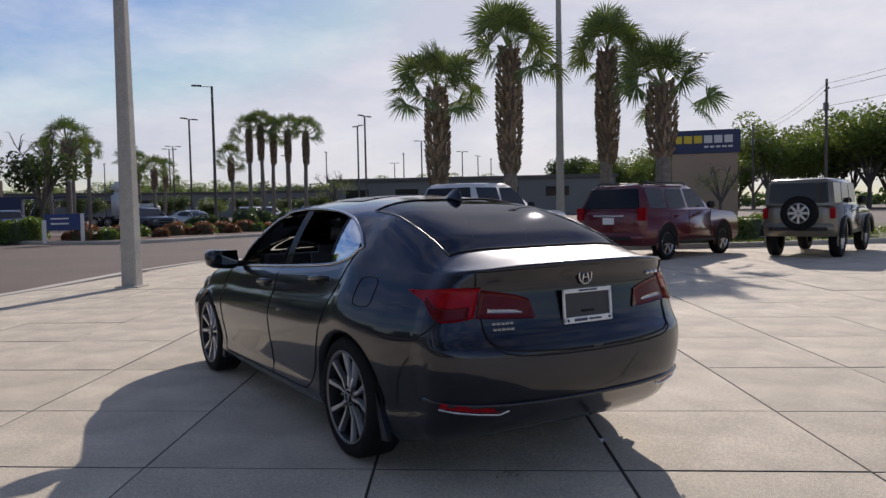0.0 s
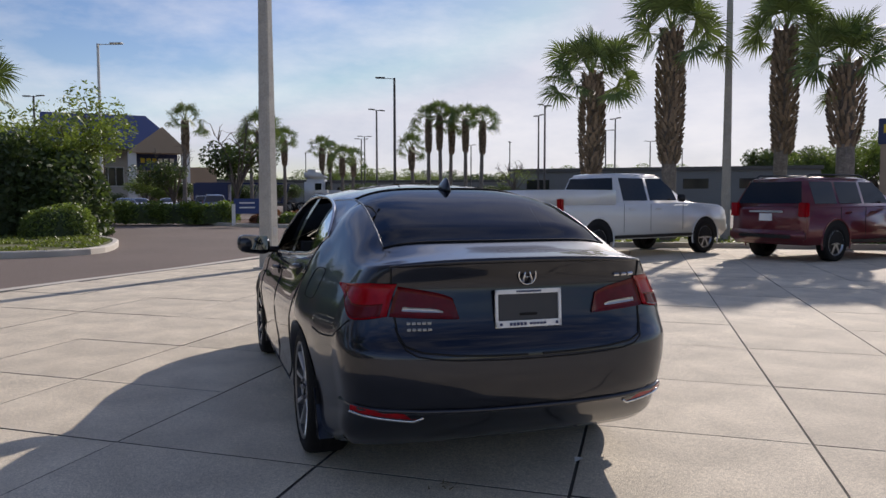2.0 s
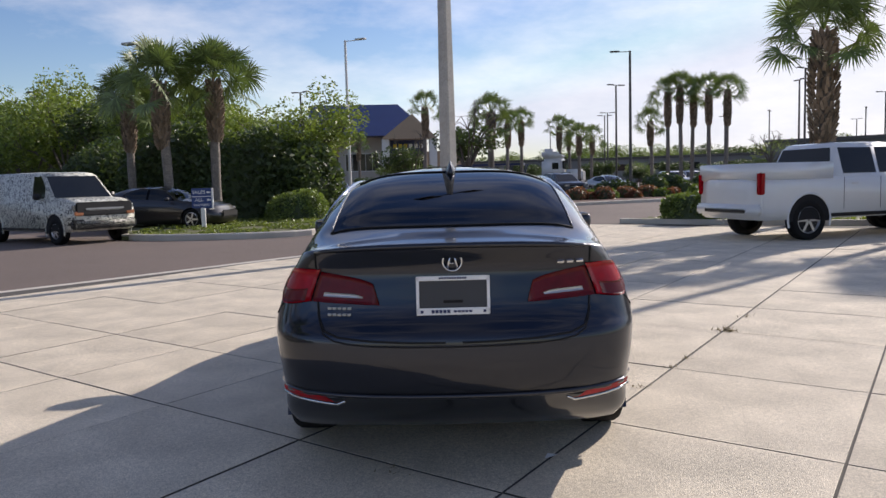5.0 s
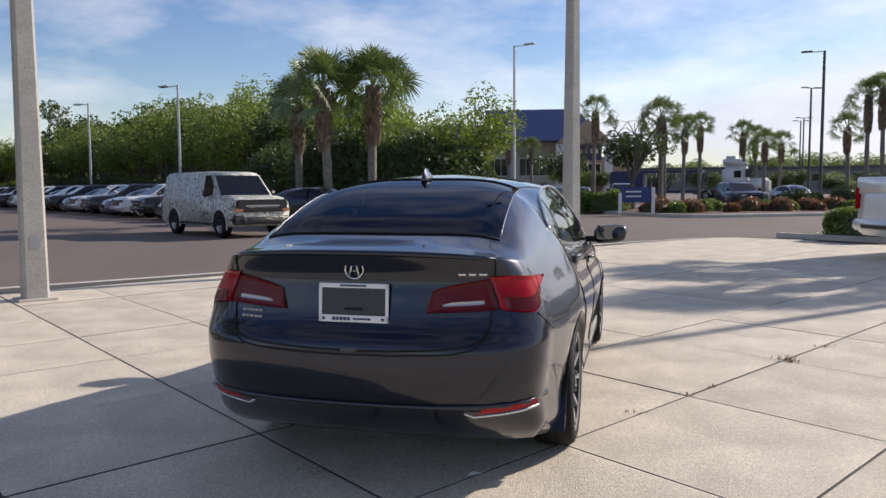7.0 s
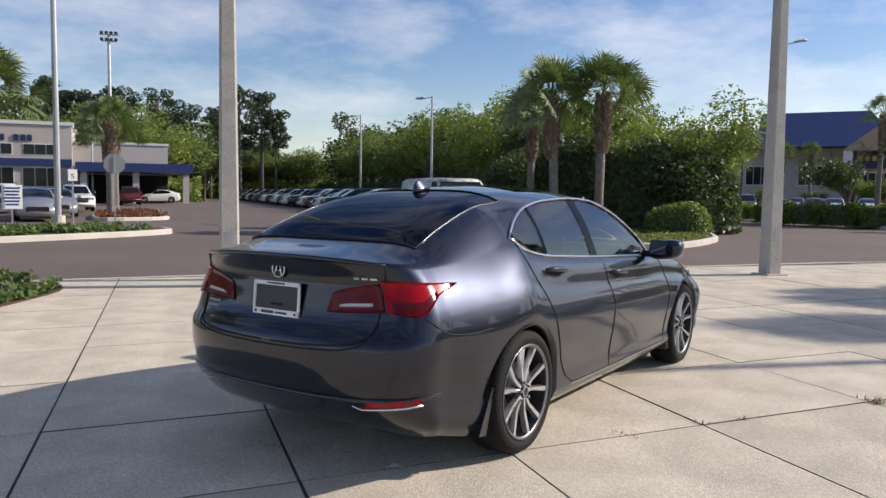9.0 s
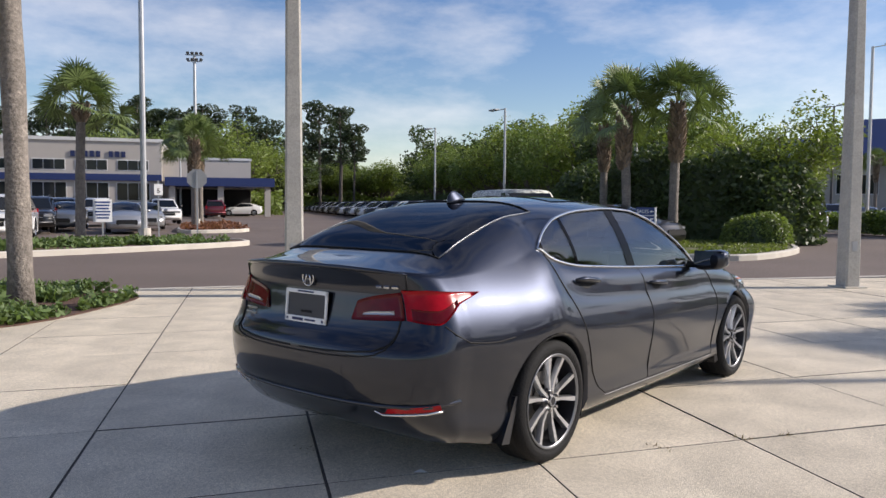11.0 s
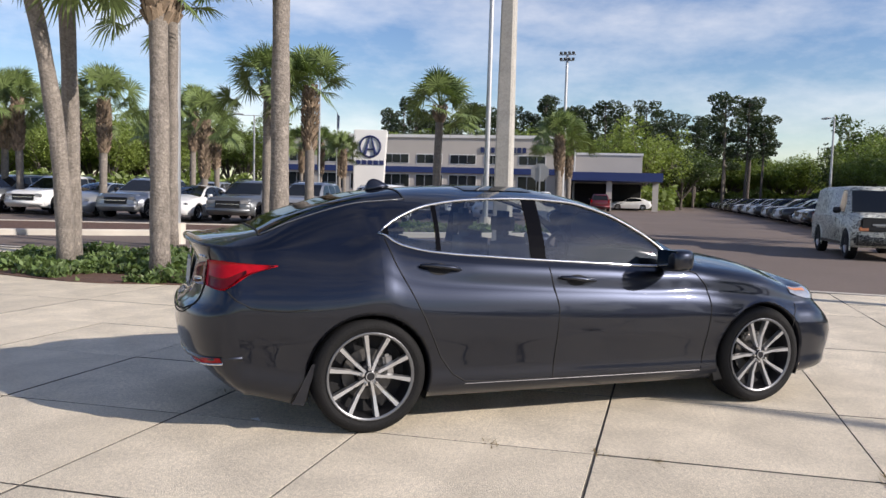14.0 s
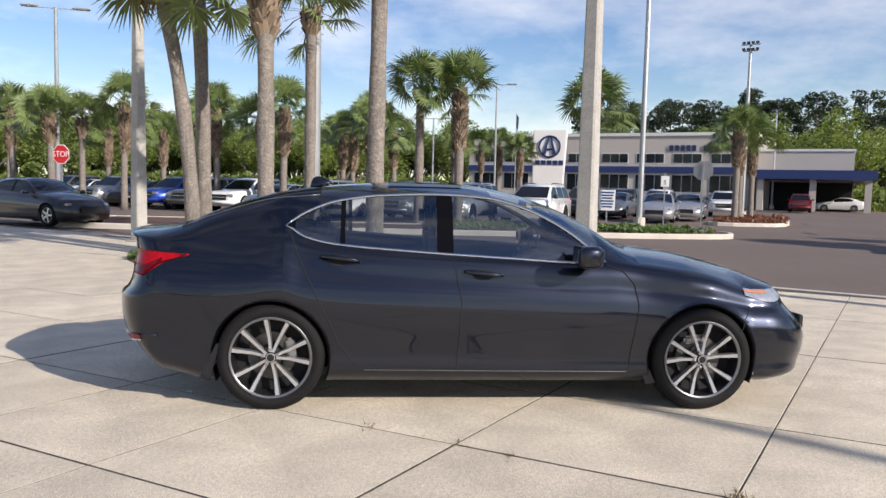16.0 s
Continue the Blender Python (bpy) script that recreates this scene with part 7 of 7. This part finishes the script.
for x, y, w, d_, h, t in ((78, 150, 120, 20, 5.0, -25), (62, 92, 40, 16, 5.2, -35), (10, 190, 110, 20, 5.5, 0)):
    b = thing("warehouse", pose(x, y, 0, 0, 0, t), "long low grey commercial building on the skyline", "building")
    part("wall", box_bm((w, d_, h), (0, 0, h / 2)), mat("grey_cladding", (0.20, 0.20, 0.19), 0.8, 0, 0.1, 0.2), b)
    part("roof_edge", box_bm((w + 0.6, d_ + 0.6, 0.5), (0, 0, h)), DARKPOLE, b)
    for k in range(int(w / 7)):
        part("window", box_bm((3.2, 0.1, 1.3), (-w / 2 + 4 + 7 * k, -d_ / 2 - 0.03, h * 0.62)), PANE, b)

# lorry with car carrier
lo = thing("lorry", pose(10.3, 75.4, 0, 0, 0, -112), "white long-nose lorry with roof fairing", "lorry")
part("sleeper_cab", box_bm((2.3, 2.2, 2.5), (0, 0.2, 2.05), 0.25), CARS["white"], lo, "", True)
bm = box_bm((2.2, 2.2, 1.1), (0, 0.2, 3.75), 0.3)
for v in bm.verts:
    if v.co.y > 0.6 and v.co.z > 3.8:
        v.co.y -= 0.8
part("roof_fairing", bm, CARS["white"], lo, "", True)
part("bonnet", box_bm((1.9, 1.9, 1.35), (0, 2.3, 1.5), 0.25), CARS["white"], lo, "", True)
part("windscreen", box_bm((2.0, 0.08, 0.85), (0, 1.33, 2.65), 0.03), PANE, lo)
part("side_window", box_bm((2.36, 0.7, 0.7), (0, 0.6, 2.55), 0.03), PANE, lo)
part("bumper", box_bm((2.3, 0.3, 0.5), (0, 3.25, 0.75), 0.08), CHROME, lo)
part("grille", box_bm((1.2, 0.1, 0.9), (0, 3.25, 1.45), 0.03), GALV, lo)
for y in (2.2, -1.2, -2.4):
    for sd in (1, -1):
        simple_wheel(lo, pose(1.2 * sd, y, 0.5, 0, 0, 0 if sd == 1 else 180), 0.5, 0.3, 0.3, 6)
part("chassis", box_bm((1.0, 6.5, 0.3), (0, -0.6, 0.75)), DARKPOLE, lo)
cc = thing("car_carrier", pose(4.2, 78.4, 0, 0, 0, -100), "dark blue open car-carrier trailer", "trailer")
part("deck", box_bm((2.4, 9, 0.25), (0, -1, 0.9)), NAVY, cc)
part("upper_deck", box_bm((2.4, 9, 0.2), (0, -1, 2.9)), NAVY, cc)
part("side_sheet", box_bm((2.5, 3.4, 2.0), (0, -4, 1.9)), NAVY, cc)
for y in (-5, -3.4, -1.8, -0.2, 1.4, 3.0):
    for sd in (1, -1):
        child("upright", *tube([(1.15 * sd, y, 0.9), (1.15 * sd, y + 0.8, 2.9)], 0.07, 5), NAVY, cc)
for y in (-4.2, -3.0):
    for sd in (1, -1):
        simple_wheel(cc, pose(1.2 * sd, y, 0.45, 0, 0, 0 if sd == 1 else 180), 0.45, 0.25, 0.28, 5)

# ---- lamp posts and poles far off ----
steel_pole(-23.0, 33.2, 7.0, 1, 160)
steel_pole(-34.3, 40.2, 7.1, 1, 160)
steel_pole(-12.4, 28.3, 7.5, 1, 160)
steel_pole(-6.9, 47.6, 10.8, 1, -20, 0.11, 0.08, WALL_WHITE, "tall white lamp post beside the far hedge")
steel_pole(14.0, 56.6, 11.0, 1, 170, 0.13, 0.09, DARKPOLE, "tall dark lamp post beside the far car park")
steel_pole(-36.2, 21.3, 9.8, 0, 52, 0.12, 0.08, flood=True, label="tall steel mast with rows of floodlights")
steel_pole(-73.7, 43.1, 10.6, 0, 52, 0.12, 0.08, flood=True, label="tall steel mast with rows of floodlights")
steel_pole(-33.4, -14.8, 9.6, 2, 100, 0.12, 0.08)
steel_pole(-14.3, -0.9, 9.0, 1, 60, 0.11, 0.08)
steel_pole(-53.7, 9.8, 9.5, 2, 80)
steel_pole(-54.2, 5.0, 6.8, 2, 80)
for k, (x, y) in enumerate(((24.4, 119.6), (17.6, 78.8), (50.4, 119.4), (37.0, 78.8), (77.4, 144.9), (54.5, 93.9), (72.6, 110.6), (82.0, 119.4), (90.5, 127.0), (21.0, 161.2), (130.5, 125.6), (-15.7, 76.9), (23.8, 114.3), (33.4, 69.5), (65.1, 118.5), (47.4, 79.2), (46.5, 128.3), (-40, 70), (-60, 92))):
    steel_pole(x, y, 11.0, 2, 30 * k, 0.12, 0.09, DARKPOLE, "tall lamp mast in the far car park", arm=0.5)
for k, (x, y, h) in enumerate(((62.8, 36.6, 12), (92.4, 65.8, 12))):
    root = thing("utility_pole", pose(x, y, 0, 0, 0, 40), "weathered wooden utility pole with cross arm", "utility pole", "utility poles")
    child("shaft", *tube([(0, 0, 0), (0, 0, h)], [0.17, 0.11], 8), TWIG, root)
    part("cross_arm", box_bm((2.4, 0.1, 0.12), (0, 0, h - 0.9)), TWIG, root)
    part("transformer", box_bm((0.45, 0.45, 0.8), (0.35, 0, h - 2.4), 0.08), GALV, root)
for k, z in enumerate((11.6, 11.1, 9.6)):
    pts = [Vector((92.4, 65.8, z)).lerp(Vector((62.8, 36.6, z)), u / 10) + Vector((0, 0, -3.2 * (u / 10) * (1 - u / 10))) for u in range(11)]
    pts += [Vector((62.8, 36.6, z)).lerp(Vector((33.2, 7.4 - 20, z + 1)), u / 10) + Vector((0, 0, -3.2 * (u / 10) * (1 - u / 10))) for u in range(1, 11)]
    tagged(mesh_ob("overhead_cable", *tube(pts, 0.018, 4), GAP), "thin black overhead cable between poles", "cable", "overhead cables")
# dark wooded rise on the skyline
random.seed(31)
for k in range(26):
    a = radians(22 + 26 * k / 25)
    dd = random.uniform(120, 150)
    s = random.uniform(1.7, 2.3) * (1.25 - 0.5 * k / 25)
    tree(random.choice(T_DARK + T_MID), sized(dd * math.cos(a), dd * math.sin(a), 33 * k, s, s), "dark tree on the far wooded rise", "far wooded rise")
for k in range(60):
    a = radians(52 + 100 * k / 59)
    dd = random.uniform(200, 235)
    s = random.uniform(1.2, 1.7)
    tree(random.choice(T_DARK + T_MID), sized(dd * math.cos(a), dd * math.sin(a), 33 * k, s * 1.6, s), "tree on the low far skyline", "far skyline trees")


# ---- signs ----
def lettering(root, text, x, z, size, material, y=-0.025, name="lettering"):
    cu = bpy.data.curves.new(name, "FONT")
    cu.body, cu.size, cu.align_x, cu.align_y, cu.extrude = text, size, "CENTER", "CENTER", 0.002
    cu.materials.append(material)
    tmp = new(name, cu)
    me = bpy.data.meshes.new_from_object(tmp)
    bpy.data.objects.remove(tmp)
    ob = new(name, me)
    ob.parent = root
    ob.matrix_basis = pose(x, y, z, 90, 0, 0)
    return ob


def octagon(r):
    return [(r * math.cos(radians(22.5 + 45 * k)), r * math.sin(radians(22.5 + 45 * k))) for k in range(8)]


def stop_sign(x, y, turn, label):
    root = thing("stop_sign", pose(x, y, 0, 0, 0, turn), label, "stop sign")
    part("post", box_bm((0.06, 0.04, 2.65), (0, 0.03, 1.32)), GALV, root)
    for nm, r, yy, mt in (("back_plate", 0.40, 0.0, SIGN_BACK), ("white_border", 0.395, -0.008, WHITE), ("red_face", 0.365, -0.013, SIGN_RED)):
        o = octagon(r)
        v = [(a, yy, 2.35 + b) for a, b in o] + [(a, yy + 0.005, 2.35 + b) for a, b in o]
        f = [tuple(range(8))[::-1], tuple(range(8, 16))] + [(i, (i + 1) % 8, 8 + (i + 1) % 8, 8 + i) for i in range(8)]
        child(nm, v, f, mt, root)
    lettering(root, "STOP", 0, 2.35, 0.30, WHITE, -0.016)
    return root


stop_sign(-25.1, -11.4, 72, "red octagonal stop sign facing the plaza")
stop_sign(-23.8, 13.5, 240, "octagonal stop sign seen from its grey back")
sg = thing("direction_sign", pose(-7.85, 19.75, 0.05, 0, 0, 6), "small blue direction sign with white lettering on white post", "sign")
part("post", box_bm((0.13, 0.09, 0.95), (0, 0.03, 0.42), 0.01), WHITE, sg, "white post")
part("board", box_bm((0.62, 0.05, 0.62), (-0.02, 0, 0.98), 0.01), SIGN_BLUE, sg)
part("border", box_bm((0.05, 0.055, 0.62), (0.31, 0, 0.98), 0.005), WHITE, sg)
part("divider", box_bm((0.60, 0.006, 0.02), (-0.02, -0.027, 1.03)), WHITE, sg)
lettering(sg, "SALES", -0.10, 1.16, 0.155, WHITE, -0.028)
lettering(sg, "ALL", -0.10, 0.92, 0.155, WHITE, -0.028)
lettering(sg, "DELIVERIES", -0.02, 0.76, 0.10, WHITE, -0.028)
for z in (1.16, 0.92):
    v = [(0.13, -0.029, z), (0.19, -0.029, z + 0.05), (0.19, -0.029, z + 0.018), (0.26, -0.029, z + 0.018), (0.26, -0.029, z - 0.018), (0.19, -0.029, z - 0.018), (0.19, -0.029, z - 0.05)]
    child("arrow", v, [(0, 1, 6), (2, 3, 4, 5)], WHITE, sg)
bs = thing("direction_sign", pose(1.2, 35.3, 0.06, 0, 0, 5), "low dark blue board sign between two white posts", "sign")
for x in (-0.85, 0.75):
    part("post", box_bm((0.16, 0.16, 1.05 if x < 0 else 1.3), (x, 0, 0.5 if x < 0 else 0.65), 0.01), WHITE, bs, "white post")
part("board", box_bm((1.5, 0.08, 0.75), (-0.08, 0, 0.92), 0.01), SIGN_BLUE, bs)
for z in (1.08, 0.85):
    part("text_bar", box_bm((0.75, 0.01, 0.07), (-0.2, -0.045, z)), WHITE, bs)
ws = thing("notice_board", pose(-23.6, 9.6, 0.05, 0, 0, 70), "small white notice board with blue print", "sign")
part("board", box_bm((0.62, 0.03, 0.80), (0, 0, 1.05), 0.005), WHITE, ws)
part("post", box_bm((0.05, 0.05, 0.9), (0, 0.03, 0.45)), GALV, ws)
for k in range(6):
    part("text_bar", box_bm((0.5 - 0.05 * (k % 3), 0.006, 0.06), (0, -0.018, 1.35 - 0.11 * k)), SIGN_BLUE, ws)
sp = thing("speed_sign", pose(-24.4, 12.2, 0.05, 0, 0, 70), "white speed limit sign on a thin post", "sign")
part("board", box_bm((0.32, 0.02, 0.42), (0, 0, 1.85), 0.005), WHITE, sp)
part("post", box_bm((0.05, 0.05, 2.2), (0, 0.03, 1.1)), GALV, sp)
lettering(sp, "5", 0, 1.80, 0.25, GAP, -0.014)


# ---- slabs of the plaza ----
VCUTS = [-4.26, -3.10, -1.82, -0.58, 0.70, 1.93, 3.05]
UCUTS = [-1.98, -0.70, 0.44, 1.78, 3.24]
VCUTS = [VCUTS[0] - 1.24 * k for k in range(22, 0, -1)] + VCUTS + [VCUTS[-1] + 1.24 * k for k in range(1, 20)]
UCUTS = [UCUTS[0] - 1.30 * k for k in range(24, 0, -1)] + UCUTS + [UCUTS[-1] + 1.32 * k for k in range(1, 14)]
EDGE_IN = EDGE
random.seed(77)


def corner(v, u):
    """Where the joint lines VN.p = v and UN.p = u cross."""
    det = VN.x * UN.y - VN.y * UN.x
    return Vector(((v * UN.y - VN.y * u) / det, (VN.x * u - v * UN.x) / det))


def slab_poly(v0, v1, u0, u1):
    # two of the joints near the car are wide ones
    g = lambda c: 0.0085 if abs(c) == 0.70 else 0.0045 + 0.0025 * (int(abs(c) * 10) % 2)
    q = [corner(v0 + g(v0), u0 + g(u0)), corner(v1 - g(v1), u0 + g(u0)), corner(v1 - g(v1), u1 - g(u1)), corner(v0 + g(v0), u1 - g(u1))]
    poly = [(p.x, p.y) for p in q]
    area = sum(a[0] * b[1] - b[0] * a[1] for a, b in zip(poly, poly[1:] + poly[:1]))
    return poly if area > 0 else poly[::-1]


def slab_geom(poly, z):
    n = len(poly)
    c = (sum(p[0] for p in poly) / n, sum(p[1] for p in poly) / n)
    inn = [(c[0] + (x - c[0]) * 0.996, c[1] + (y - c[1]) * 0.996) for x, y in poly]
    verts = [(x, y, -0.03) for x, y in poly] + [(x, y, z - 0.0015) for x, y in poly] + [(x, y, z) for x, y in inn]
    faces = [(k * n + i, k * n + (i + 1) % n, (k + 1) * n + (i + 1) % n, (k + 1) * n + i) for k in range(2) for i in range(n)] + [tuple(range(2 * n, 3 * n))]
    return verts, faces, c


def dirty_sides(ob, firsts):
    """Upright slab sides take the dark joint colour: shade painted into the joints."""
    ob.data.materials.append(JOINT)
    for k in firsts:
        ob.data.polygons[k].material_index = 1


near, rest = [], []
for v0, v1 in zip(VCUTS, VCUTS[1:]):
    for u0, u1 in zip(UCUTS, UCUTS[1:]):
        poly = slab_poly(v0, v1, u0, u1)
        cx, cy = sum(p[0] for p in poly) / 4, sum(p[1] for p in poly) / 4
        if not any(inside(p, PLAZA) for p in poly):
            continue
        if not all(inside(p, PLAZA) for p in poly):
            for a, b in zip(EDGE, EDGE[1:]):
                if min(math.dist(p, a) for p in poly) < 9 or min(math.dist(p, b) for p in poly) < 9:
                    poly = clip(poly, b, a)
                    if len(poly) < 3:
                        break
            if len(poly) < 3:
                continue
            for a, b in zip(KERBLINE, KERBLINE[1:]):
                if min(math.dist(p, a) for p in poly) < 12 or min(math.dist(p, b) for p in poly) < 12:
                    poly = clip(poly, b, a)
                    if len(poly) < 3:
                        break
            if len(poly) < 3:
                continue
        (near if -6.5 < cx < 8.5 and -5.5 < cy < 11.5 else rest).append(poly)
near.sort(key=lambda p: (p[0][0] - 1) ** 2 + (p[0][1] - 1.5) ** 2)
rest += near[290:]
for poly in near[:290]:
    z = random.uniform(-0.0025, 0.0015)
    v, f, c = slab_geom(poly, z)
    ob = mesh_ob("slab", [(x - c[0], y - c[1], zz) for x, y, zz in v], f, CONCRETE)
    dirty_sides(ob, range(len(poly)))
    ob.parent = pavement
    ob.location = (c[0], c[1], 0)
sets = []
for poly in rest:
    v, f, c = slab_geom(poly, random.uniform(-0.0025, 0.0015))
    sets.append((v, f))
v, f, firsts = [], [], []
for a, b in sets:
    o = len(v)
    firsts += range(len(f), len(f) + (len(b) - 1) // 2)
    v += a
    f += [tuple(i + o for i in q) for q in b]
outer = mesh_ob("outer_slabs", v, f, CONCRETE)
dirty_sides(outer, firsts)
outer.parent = pavement
tagged(outer, "outer concrete slabs", kind="stuff")
# a fallen leaf scrap on the slabs beside the car
scrap = mesh_ob("leaf_scrap", [(0, 0, 0.004), (0.05, 0.01, 0.012), (0.07, 0.05, 0.006), (0.02, 0.045, 0.015)], [(0, 1, 2, 3)], WHITE)
scrap.location = (0.42, -0.62, 0.0)
tagged(scrap, "small white scrap lying on the concrete", "litter")


def weed(x, y, seed, n=26, size=0.05):
    """A dry tuft and crumbs of soil caught in a joint."""
    rng = random.Random(seed)
    v, f = [], []
    for _ in range(n):
        a, b = rng.uniform(0, 6.283), rng.uniform(0.1, 1.1)
        p = Vector((rng.gauss(0, 0.035), rng.gauss(0, 0.025), 0))
        d = Vector((math.cos(a) * math.cos(b), math.sin(a) * math.cos(b), math.sin(b))) * size * rng.uniform(0.5, 1.2)
        q = Vector((-math.sin(a), math.cos(a), 0)) * 0.005
        o = len(v)
        v += [p - q, p + q, p + d]
        f.append((o, o + 1, o + 2))
    ob = mesh_ob("weed_tuft", v, f, PALM_DRY)
    ob.location = (x, y, 0.0)
    return tagged(ob, "dry weed tuft growing in a slab joint", "weed", "weeds in the joints", "stuff")


for k, (x, y, n, size) in enumerate(((2.34, 2.36, 46, 0.06), (2.36, 2.30, 30, 0.04), (1.72, 1.36, 18, 0.03), (1.20, 0.62, 16, 0.03), (2.75, 2.98, 18, 0.04), (1.53, 1.12, 12, 0.025), (-0.30, -0.72, 14, 0.03))):
    weed(x, y, 200 + k, n, size)
